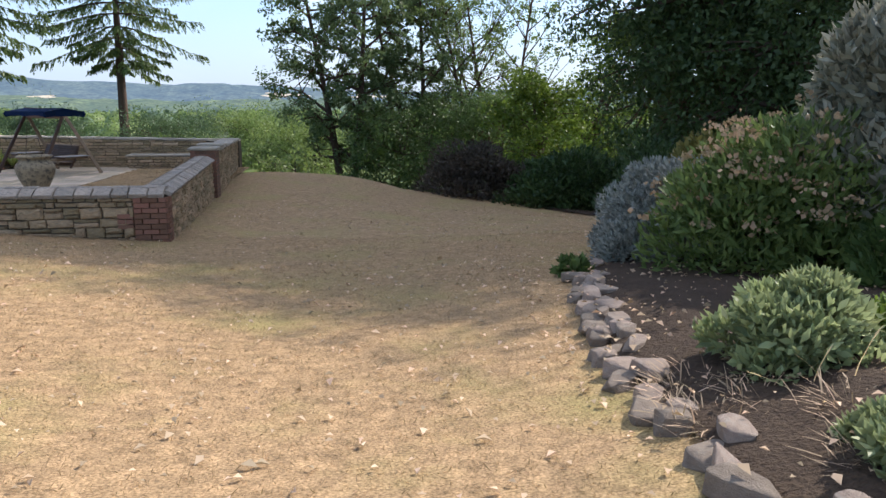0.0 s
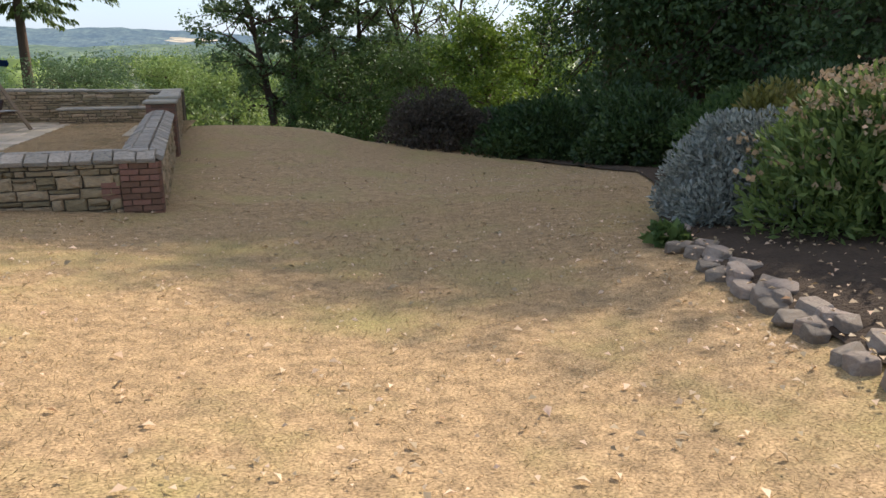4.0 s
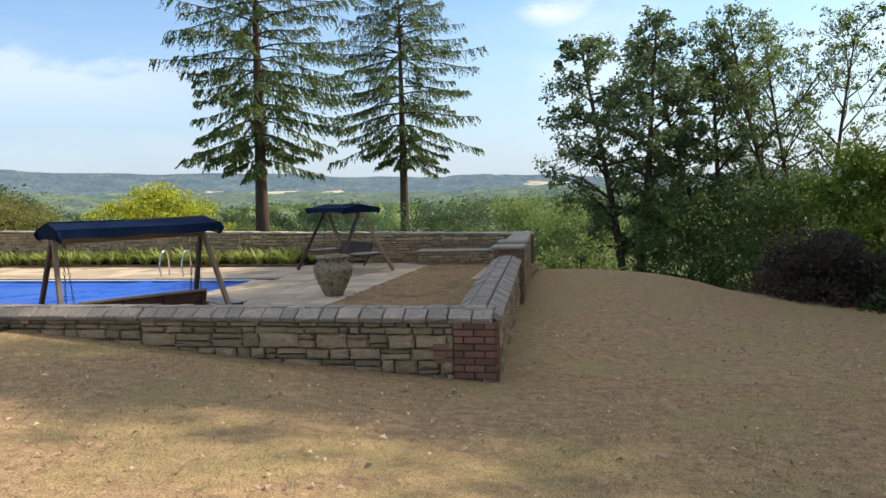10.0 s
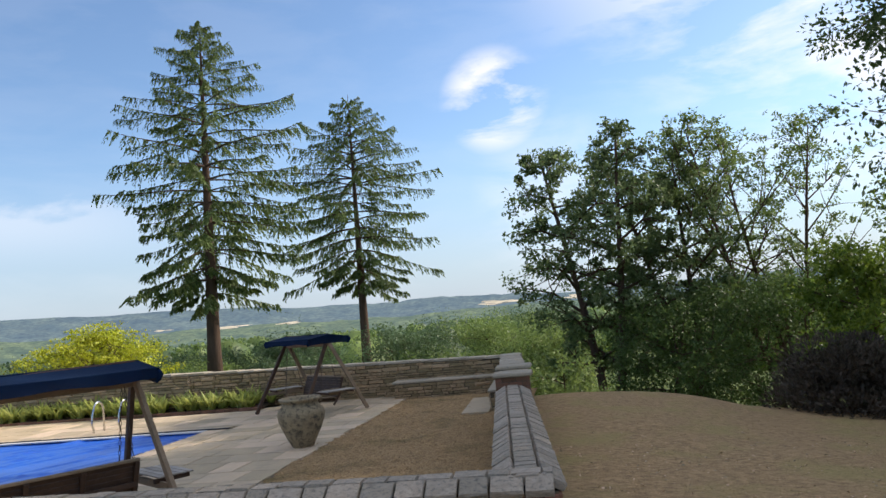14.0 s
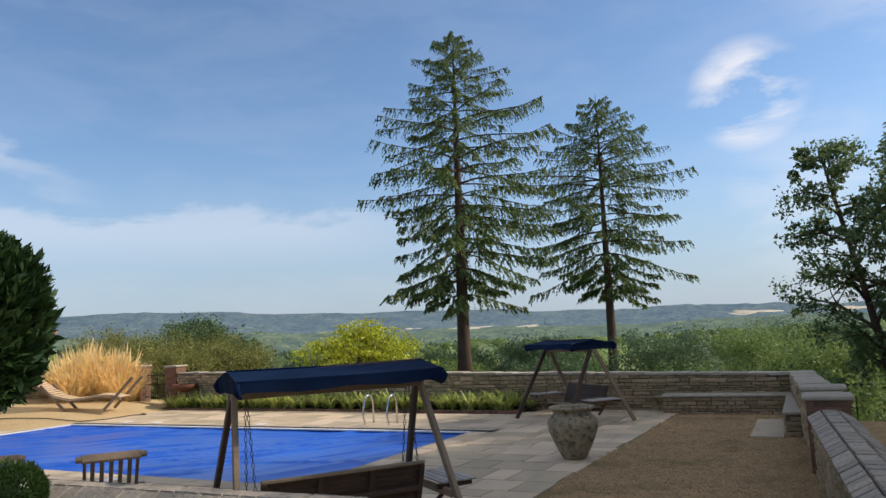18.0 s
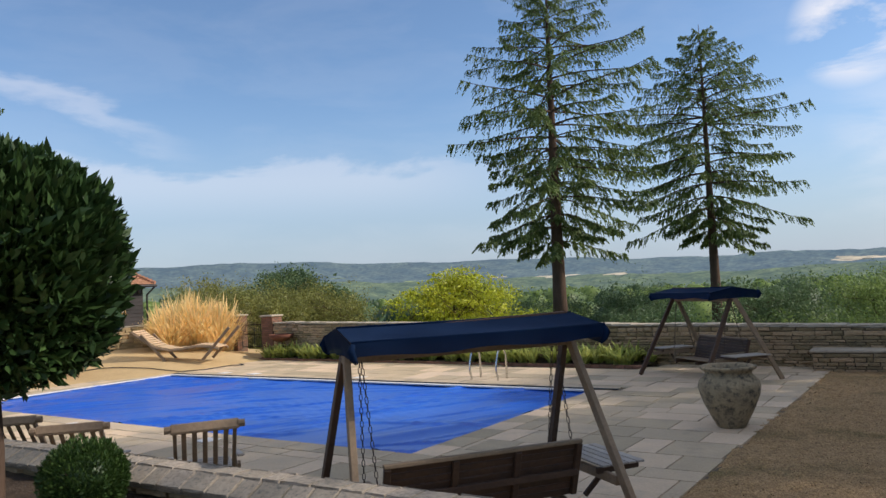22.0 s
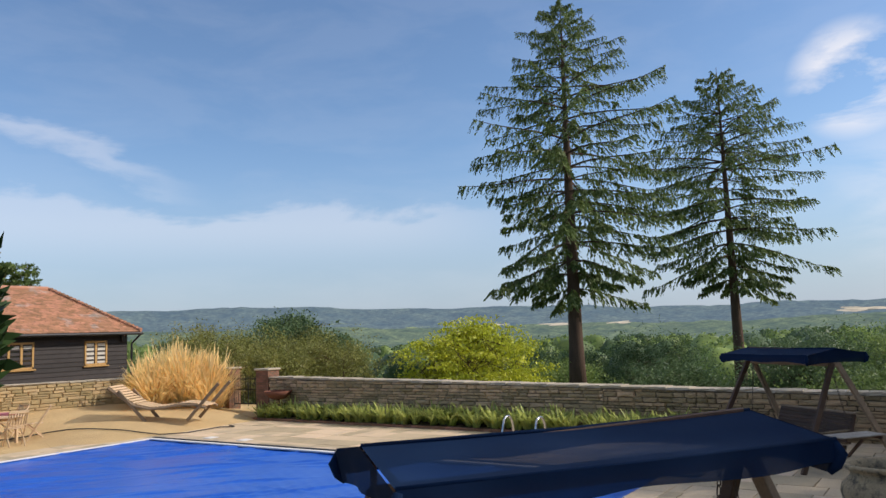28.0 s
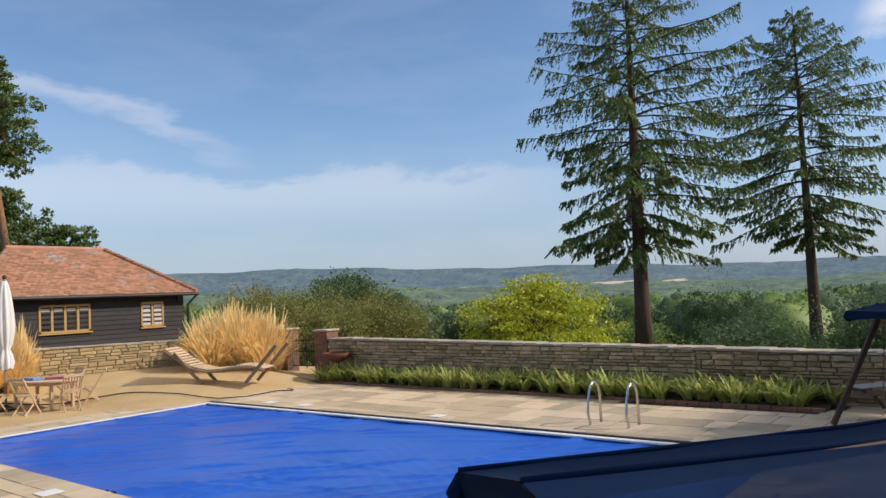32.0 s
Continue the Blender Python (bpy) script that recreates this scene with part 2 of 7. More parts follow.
M_MORTAR = mat("wall_mortar", (0.10, 0.08, 0.055), (0.16, 0.125, 0.085), rough=0.95, scale=3, fine=40, coord="World", spec=0.1)
M_BRICK = mat("red_brick", (0.29, 0.145, 0.088), (0.19, 0.10, 0.066), rough=0.88, scale=7, fine=60, fine_amt=0.25, bump=0.5, rnd=0.25, spots=(0.12, 0.06, 0.05), spot_scale=5, spec=0.2)
M_COPE = mat("coping_stone", (0.41, 0.345, 0.265), (0.27, 0.225, 0.17), rough=0.85, scale=4, fine=35, fine_amt=0.2, bump=0.5, rnd=0.16, spots=(0.15, 0.14, 0.12), spot_scale=6, spot_lo=0.5, spot_hi=0.7, spec=0.3)
M_COPEL = mat("pale_coping", (0.46, 0.39, 0.285), (0.35, 0.295, 0.22), rough=0.85, scale=4, fine=35, fine_amt=0.2, bump=0.4, rnd=0.15, spots=(0.2, 0.18, 0.15), spot_scale=6, spot_lo=0.55, spot_hi=0.75, spec=0.3)
M_WOOD = mat("weathered_teak", (0.30, 0.215, 0.135), (0.19, 0.135, 0.085), rough=0.75, scale=3, fine=25, fine_amt=0.3, bump=0.35, rnd=0.14, stretch=(1, 1, 1), spec=0.3)
M_WOODD = mat("stained_shaded_timber", (0.10, 0.055, 0.032), (0.055, 0.032, 0.022), rough=0.6, scale=4, fine=30, fine_amt=0.3, bump=0.3, rnd=0.15, spec=0.35)
M_WOODG = mat("silvered_teak", (0.42, 0.38, 0.33), (0.30, 0.265, 0.225), rough=0.8, scale=4, fine=30, fine_amt=0.25, bump=0.35, rnd=0.12, spec=0.25)
M_WOODL = mat("golden_teak", (0.60, 0.43, 0.26), (0.50, 0.34, 0.20), rough=0.7, scale=4, fine=30, fine_amt=0.2, bump=0.3, rnd=0.12, spec=0.3)
M_NAVY = mat("navy_canvas", (0.0035, 0.014, 0.043), (0.005, 0.018, 0.052), rough=0.85, scale=2.5, fine=220, fine_amt=0.2, bump=0.25, bump_scale=300, spots=(0.008, 0.022, 0.055), spot_scale=1.3, spot_lo=0.55, spot_hi=0.8, spec=0.08, bump_dist=0.003)
def see_through(m, amount):
    n, l = m.node_tree.nodes, m.node_tree.links
    t = n.new("ShaderNodeBsdfTransparent")
    s = n.new("ShaderNodeMixShader")
    s.inputs[0].default_value = amount
    l.new(n["Principled BSDF"].outputs[0], s.inputs[1])
    l.new(t.outputs[0], s.inputs[2])
    l.new(s.outputs[0], n["Material Output"].inputs["Surface"])
    return m


see_through(M_NAVY, 0.06)
M_COVER = mat("blue_pool_cover", (0.004, 0.075, 0.44), (0.006, 0.115, 0.56), rough=0.30, scale=0.7, fine=90, fine_amt=0.12, bump=0.25, bump_scale=4, coord="World", stretch=(1, 0.35, 1), spec=0.55, bump_dist=0.05)
M_CHAIN = mat("rusty_chain", (0.12, 0.09, 0.07), (0.07, 0.05, 0.04), rough=0.6, metal=0.7, bump=0)
M_STEEL = mat("stainless_steel", (0.62, 0.62, 0.60), (0.55, 0.55, 0.54), rough=0.22, metal=1.0, bump=0, fine_amt=0.05)
M_IRON = mat("black_iron", (0.02, 0.02, 0.022), (0.03, 0.03, 0.03), rough=0.55, metal=0.4, bump=0.1)
M_URN = mat("lichened_stoneware", (0.40, 0.31, 0.185), (0.23, 0.18, 0.115), rough=0.9, scale=6, fine=35, fine_amt=0.4, bump=1.0, spots=(0.085, 0.075, 0.058), spot_scale=11, spot_lo=0.50, spot_hi=0.66, spec=0.2)
M_TILE = mat("clay_roof_tile", (0.42, 0.215, 0.125), (0.32, 0.17, 0.105), rough=0.85, scale=2.0, fine=30, fine_amt=0.2, bump=0.3, rnd=0.3, island=True, spots=(0.34, 0.27, 0.23), spot_scale=0.9, spot_lo=0.56, spot_hi=0.64, coord="World", spec=0.2)
M_BOARD = mat("dark_weatherboard", (0.045, 0.038, 0.036), (0.028, 0.024, 0.023), rough=0.7, scale=3, fine=40, fine_amt=0.3, bump=0.3, rnd=0.2, spec=0.3)
M_OAK = mat("oak_window_frame", (0.50, 0.30, 0.10), (0.42, 0.24, 0.08), rough=0.6, scale=6, fine=30, fine_amt=0.15, bump=0.1)
M_CLOTH = mat("white_canvas", (0.74, 0.71, 0.66), (0.66, 0.63, 0.58), rough=0.85, scale=3, fine=150, fine_amt=0.06, bump=0.1)
M_BARK = mat("tree_bark", (0.13, 0.085, 0.06), (0.075, 0.052, 0.04), rough=0.95, scale=3, fine=12, fine_amt=0.4, bump=1.0, bump_scale=9, stretch=(1, 1, 0.25), bump_dist=0.05, spec=0.1)
M_PBARK = mat("orange_pine_bark", (0.30, 0.16, 0.085), (0.19, 0.11, 0.07), rough=0.95, scale=2, fine=10, fine_amt=0.4, bump=1.0, stretch=(1, 1, 0.3), bump_dist=0.05, spec=0.1)
M_ROCK = mat("grey_edging_rock", (0.33, 0.265, 0.20), (0.22, 0.17, 0.13), rough=0.9, scale=5, fine=30, fine_amt=0.3, bump=0.8, rnd=0.25, spots=(0.30, 0.27, 0.22), spot_scale=4, spot_lo=0.55, spot_hi=0.75, spec=0.2)
M_HOSE = mat("black_hose", (0.015, 0.016, 0.018), rough=0.5, bump=0)


def leaf_mat(name, a, b, trans=0.35, rough=0.5, rnd=0.35):
    return mat(name, a, b, rough=rough, scale=0.5, fine=3.0, fine_amt=0.25, bump=0, trans=trans, rnd=rnd, island=True, coord="World", spec=0.3)


L_SPRUCE = leaf_mat("spruce_needles", (0.10, 0.155, 0.05), (0.165, 0.215, 0.06), 0.38)
L_DARK = leaf_mat("dark_beech_leaves", (0.12, 0.175, 0.075), (0.17, 0.23, 0.09), 0.5)
L_BEECH = leaf_mat("beech_leaves", (0.055, 0.095, 0.032), (0.085, 0.13, 0.04), 0.32)
L_GREEN = leaf_mat("broad_green_leaves", (0.075, 0.13, 0.038), (0.12, 0.18, 0.05), 0.42)
L_LIGHT = leaf_mat("light_green_leaves", (0.12, 0.19, 0.03), (0.17, 0.24, 0.035), 0.45)
L_YELLOW = leaf_mat("golden_green_leaves", (0.54, 0.53, 0.045), (0.38, 0.44, 0.035), 0.4)
L_OLIVE = leaf_mat("olive_leaves", (0.20, 0.215, 0.055), (0.27, 0.26, 0.07), 0.4)
L_SILVER = leaf_mat("silver_grey_leaves", (0.40, 0.41, 0.36), (0.24, 0.26, 0.21), 0.25)
L_RUST = leaf_mat("rust_tinted_leaves", (0.24, 0.17, 0.045), (0.17, 0.18, 0.045), 0.4)
L_GREYG = leaf_mat("grey_green_leaves", (0.25, 0.265, 0.18), (0.37, 0.355, 0.26), 0.3)
L_PALE = leaf_mat("pale_yellow_green_leaves", (0.36, 0.40, 0.19), (0.25, 0.31, 0.13), 0.35)
L_FRESH = leaf_mat("fresh_green_leaves", (0.13, 0.20, 0.055), (0.20, 0.26, 0.075), 0.45)
L_RHODO = leaf_mat("glossy_evergreen_leaves", (0.045, 0.08, 0.026), (0.07, 0.11, 0.032), 0.2, 0.35)
L_BAY = leaf_mat("bay_leaves", (0.026, 0.055, 0.017), (0.042, 0.085, 0.024), 0.12, 0.38)
L_BOX = leaf_mat("box_leaves", (0.035, 0.075, 0.018), (0.06, 0.11, 0.025), 0.2, 0.45)
L_STRAP = leaf_mat("strap_leaves", (0.40, 0.46, 0.11), (0.50, 0.52, 0.17), 0.4, 0.45)
L_STRAW = leaf_mat("straw_stems", (0.90, 0.67, 0.29), (0.93, 0.76, 0.40), 0.45, 0.8, 0.25)
L_DRY = leaf_mat("fallen_leaves", (0.66, 0.53, 0.36), (0.44, 0.29, 0.16), 0.2, 0.8, 0.45)
L_FLOWER = leaf_mat("faded_cream_flowers", (0.56, 0.42, 0.26), (0.38, 0.25, 0.13), 0.3, 0.9)
L_PURPLE = leaf_mat("dark_purple_leaves", (0.075, 0.055, 0.045), (0.10, 0.08, 0.05), 0.25)
L_WOODS = leaf_mat("far_wood_leaves", (0.17, 0.26, 0.075), (0.26, 0.33, 0.09), 0.4)
L_WOODS2 = leaf_mat("far_dark_wood_leaves", (0.09, 0.15, 0.065), (0.14, 0.20, 0.08), 0.35)


# ---- mesh helpers ----
def finish(me, material, smooth=False):
    for mm in (material if isinstance(material, (list, tuple)) else [material]):
        me.materials.append(mm)
    if smooth:
        me.polygons.foreach_set("use_smooth", [True] * len(me.polygons))
    me.update()
    return me


def mesh_of(name, bm, material, smooth=False):
    me = bpy.data.meshes.new(name)
    bm.normal_update()
    bm.to_mesh(me)
    bm.free()
    return finish(me, material, smooth)


def part(name, bm, material, parent, label="", smooth=False):
    ob = new(name, mesh_of(name, bm, material, smooth))
    ob.parent = parent
    if label:
        tagged(ob, label)
    return ob


def thing(name, label, category, at=(0, 0, 0), rz=0, group="", kind=""):
    ob = new(name)
    ob.empty_display_size = 0.1
    ob.matrix_world = pose(*at, 0, 0, rz)
    return tagged(ob, label, category, group, kind)


def box(bm, x0, x1, y0, y1, z0, z1, bevel=0.0, m=None):
    r = bmesh.ops.create_cube(bm, size=1.0)
    vs = r["verts"]
    bmesh.ops.transform(bm, matrix=Matrix.LocRotScale(((x0 + x1) / 2, (y0 + y1) / 2, (z0 + z1) / 2), None, (abs(x1 - x0), abs(y1 - y0), abs(z1 - z0))), verts=vs)
    if bevel:
        es = {e for v in vs for e in v.link_edges}
        rb = bmesh.ops.bevel(bm, geom=list(es), offset=bevel, segments=1, affect="EDGES")
        vs = list({v for f in rb["faces"] for v in f.verts} | {v for v in vs if v.is_valid})
    if m is not None:
        bmesh.ops.transform(bm, matrix=m, verts=vs)
    return vs


def beam(bm, a, b, w, h, bevel=0.006, up=(0, 0, 1)):
    """A squared bar from a to b, w wide and h deep."""
    a, b = Vector(a), Vector(b)
    d = (b - a).normalized()
    u = Vector(up)
    if abs(d.dot(u)) > 0.98:
        u = Vector((1, 0, 0))
    s = d.cross(u).normalized()
    u = s.cross(d).normalized()
    m = Matrix((s, d, u)).transposed().to_4x4()
    m.translation = (a + b) / 2
    L = (b - a).length
    return box(bm, -w / 2, w / 2, -L / 2, L / 2, -h / 2, h / 2, bevel, m)


def tube(bm, pts, radii, n=8, cap=True):
    """A round bar along pts."""
    pts = [Vector(p) for p in pts]
    if not isinstance(radii, (list, tuple)):
        radii = [radii] * len(pts)
    radii = [float(r) for r in radii]
    rings, ref = [], None
    for i, p in enumerate(pts):
        d = (pts[min(i + 1, len(pts) - 1)] - pts[max(i - 1, 0)]).normalized()
        if ref is None:
            ref = d.orthogonal().normalized()
        ref = (ref - d * ref.dot(d)).normalized()
        s = d.cross(ref)
        rings.append([bm.verts.new(p + radii[i] * (math.cos(2 * math.pi * k / n) * ref + math.sin(2 * math.pi * k / n) * s)) for k in range(n)])
    for r0, r1 in zip(rings, rings[1:]):
        for k in range(n):
            bm.faces.new((r0[k], r0[(k + 1) % n], r1[(k + 1) % n], r1[k]))
    if cap:
        bm.faces.new(list(reversed(rings[0])))
        bm.faces.new(rings[-1])


def lathe(bm, profile, n=32, at=(0, 0, 0)):
    rings = []
    for r, z in profile:
        rings.append([bm.verts.new((at[0] + r * math.cos(2 * math.pi * k / n), at[1] + r * math.sin(2 * math.pi * k / n), at[2] + z)) for k in range(n)])
    for r0, r1 in zip(rings, rings[1:]):
        for k in range(n):
            bm.faces.new((r0[k], r0[(k + 1) % n], r1[(k + 1) % n], r1[k]))
    bm.faces.new(list(reversed(rings[0])))
    bm.faces.new(rings[-1])


def fast_mesh(name, verts, faces, material, smooth=False):
    """A mesh out of arrays: verts (n, 3), faces (m, 3 or 4)."""
    me = bpy.data.meshes.new(name)
    verts, faces = np.asarray(verts, np.float32), np.asarray(faces, np.int32)
    k = faces.shape[1]
    me.vertices.add(len(verts))
    me.vertices.foreach_set("co", verts.ravel())
    me.loops.add(faces.size)
    me.loops.foreach_set("vertex_index", faces.ravel())
    me.polygons.add(len(faces))
    me.polygons.foreach_set("loop_start", np.arange(0, faces.size, k, dtype=np.int32))
    me.update(calc_edges=True)
    return finish(me, material, smooth)


def unit(v):
    return v / np.maximum(np.linalg.norm(v, axis=-1, keepdims=True), 1e-9)


def leaf_arrays(rng, centres, along, size, width=0.45, fold=0.25, jitter=0.35, flat=False):
    """Folded leaf blades (two triangles as a kite of four corners) at centres, pointing along."""
    n = len(centres)
    along = unit(np.asarray(along) + rng.normal(0, jitter, (n, 3)))
    side = unit(np.cross(along, rng.normal(0, 0.3, (n, 3)) + (0, 0, 1) if flat else rng.normal(0, 1, (n, 3))))
    nor = np.cross(side, along)
    size = np.broadcast_to(np.asarray(size, float), (n,))[:, None] * rng.uniform(0.7, 1.3, (n, 1))
    a = centres - along * size * 0.5
    b = centres + side * size * width * 0.5 + nor * size * fold * 0.3
    c = centres + along * size * 0.5 - nor * size * fold * 0.2
    d = centres - side * size * width * 0.5 + nor * size * fold * 0.3
    v = np.stack([a, b, c, d], 1).reshape(-1, 3)
    return v, np.arange(4 * n).reshape(n, 4)


def leaf_part(name, rng, centres, along, size, material, parent, width=0.45, label="", jitter=0.35, fold=0.25, kind=""):
    v, f = leaf_arrays(rng, centres, along, size, width, fold, jitter)
    ob = new(name, fast_mesh(name, v, f, material))
    ob.parent = parent
    if label or kind:
        tagged(ob, label, kind=kind)
    return ob


def shell_points(rng, n, radii, inner=0.55):
    """Random points in the outer layer of an ellipsoid, and the way out from its middle."""
    d = unit(rng.normal(0, 1, (n, 3)))
    r = rng.uniform(inner ** 3, 1, (n, 1)) ** (1 / 3)
    return d * r * np.asarray(radii), d


# ---- the lie of the land ----
NW_Y, RW_X, FW_Y = 12.08, -1.90, 26.90      # front of the near wall, outer face of the right wall at its corner, front of the far wall
LEAN_X = 0.058                               # the right wall runs a little off square


def right_x(y):
    return RW_X - LEAN_X * (np.clip(y, NW_Y, 27.2) - NW_Y)


def lawn_z(x, y):
    x, y = np.asarray(x, float), np.asarray(y, float)
    xe = np.clip(x, -8.0, 2.6) + 0.12 * (np.clip(x, -14, 12) - np.clip(x, -8.0, 2.6))
    ye = np.clip(y, 0.5, 24)
    z = 1.16227 - 0.060185 * xe - 0.138138 * ye + 0.002476 * xe * ye + 0.003733 * ye ** 2 + 0.047834 * xe ** 2 - 0.003132 * xe ** 2 * ye + 0.00762 * xe ** 3 - 0.000593 * xe ** 3 * ye
    z = z + 0.012 * np.sin(0.9 * x + 0.4 * y) * np.sin(0.7 * y - 0.3 * x)
    z = z - 0.07 * np.clip(x + 1.6, 0, 11) * np.clip((y - 12.5) / 10, 0, 1.2)
    over = np.clip(y - 24.5, 0, None)
    z = z - np.minimum(0.05 * over ** 2, 3.0 + 0.16 * over)
    return np.maximum(z, -45 - 0 * z)


def yard_z(x, y):
    x, y = np.asarray(x, float), np.asarray(y, float)
    rise = np.interp(-x, (22.9, 23.3, 24.4, 26.4, 30.0, 36.0), (-0.16, -0.02, 0.2, 0.38, 0.62, 0.75))
    flat = np.interp(-x, (22.9, 23.3, 27.5, 30.0, 36.0), (-0.16, -0.02, 0.02, 0.4, 0.75))
    k = np.clip((y - 21.5) / 2.5, 0, 1)
    return flat * (1 - k) + rise * k


def far_z(x, y):
    d = np.hypot(x + 5, y - 10)
    return -1.0 - 14 * np.clip((d - 30) / 120, 0, 1) - 30 * np.clip((d - 120) / 500, 0, 1)


def ground_z(x, y):
    x, y = np.asarray(x, float), np.asarray(y, float)
    z = lawn_z(x, y)
    west = np.clip((-16 - x) / 10, 0, 1)
    z = np.where(y < NW_Y + 0.2, z * (1 - west) + west * np.maximum(yard_z(x, y), 0.3), z)
    inside = (y > NW_Y + 0.2) & (y < FW_Y + 0.24) & (x < right_x(y) - 0.2)
    z = np.where(inside, yard_z(x, y), z)
    behind = (y >= FW_Y + 0.24) & (x < right_x(y) - 0.2)
    rim = np.clip((y - FW_Y) / 14, 0, 1)
    zb = np.where(x < -22.5, yard_z(x, y) * (1 - rim) - 1.2 * rim, -0.5 - 0.7 * rim)
    z = np.where(behind, zb, z)
    d = np.hypot(x + 5, y - 10)
    t = np.clip((d - 34) / 26, 0, 1)
    return z * (1 - t) + t * np.minimum(far_z(x, y), z + 0 * x)


def build_ground():
    def axis(lo, hi, fine_lo, fine_hi, step, extra):
        mid = list(np.arange(fine_lo, fine_hi + 1e-6, step)) + extra
        out, s, v = [], step, fine_hi
        while v < hi:
            s *= 1.35
            v += s
            out.append(v)
        s, v = step, fine_lo
        while v > lo:
            s *= 1.35
            v -= s
            out.append(v)
        return np.array(sorted(set(np.round(mid + out, 3))))
    us = axis(-2600, 2600, -34, 18, 0.5, [RW_X - 0.201, RW_X - 0.199])
    ys = axis(-400, 2600, -8, 36, 0.5, [NW_Y + 0.199, NW_Y + 0.201, FW_Y + 0.239, FW_Y + 0.241])
    U, Y = np.meshgrid(us, ys)
    X = U - LEAN_X * (np.clip(Y, NW_Y, 27.2) - NW_Y)
    Z = ground_z(X, Y)
    v = np.stack([X, Y, Z], -1).reshape(-1, 3)
    nx, ny = len(us), len(ys)
    i = np.arange(nx * ny).reshape(ny, nx)
    f = np.stack([i[:-1, :-1], i[:-1, 1:], i[1:, 1:], i[1:, :-1]], -1).reshape(-1, 4)
    me = fast_mesh("ground", v, f, [M_LAWN, M_YARD, M_MEADOW, M_DIRT], True)
    c = v[f].mean(1)
    idx = np.zeros(len(f), np.int32)
    ins = (c[:, 1] > NW_Y + 0.2) & (c[:, 1] < FW_Y + 8) & (c[:, 0] < -16)
    idx[ins] = 1
    idx[(c[:, 1] < NW_Y) & (c[:, 0] < -17)] = 1
    idx[(c[:, 1] > NW_Y + 0.2) & (c[:, 1] < FW_Y + 0.24) & (c[:, 0] > -8) & (c[:, 0] < right_x(c[:, 1]) - 0.2)] = 3
    idx[(c[:, 1] > 33) | (c[:, 0] > 22) | (c[:, 0] < -45) | (c[:, 1] < -14)] = 2
    me.polygons.foreach_set("material_index", idx)
    return tagged(new("ground", me), "dry sloping lawn, yard and valley floor", "ground", kind="structure")


build_ground()

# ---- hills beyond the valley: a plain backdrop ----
def painted_haze_mat(name, base, other, haze, amt, scale):
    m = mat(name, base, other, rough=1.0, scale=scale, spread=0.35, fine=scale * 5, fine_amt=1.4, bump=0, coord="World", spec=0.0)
    # distance haze is painted in as an even bluish glow of the surface
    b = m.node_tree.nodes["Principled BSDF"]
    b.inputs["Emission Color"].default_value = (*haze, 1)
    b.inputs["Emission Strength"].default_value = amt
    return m


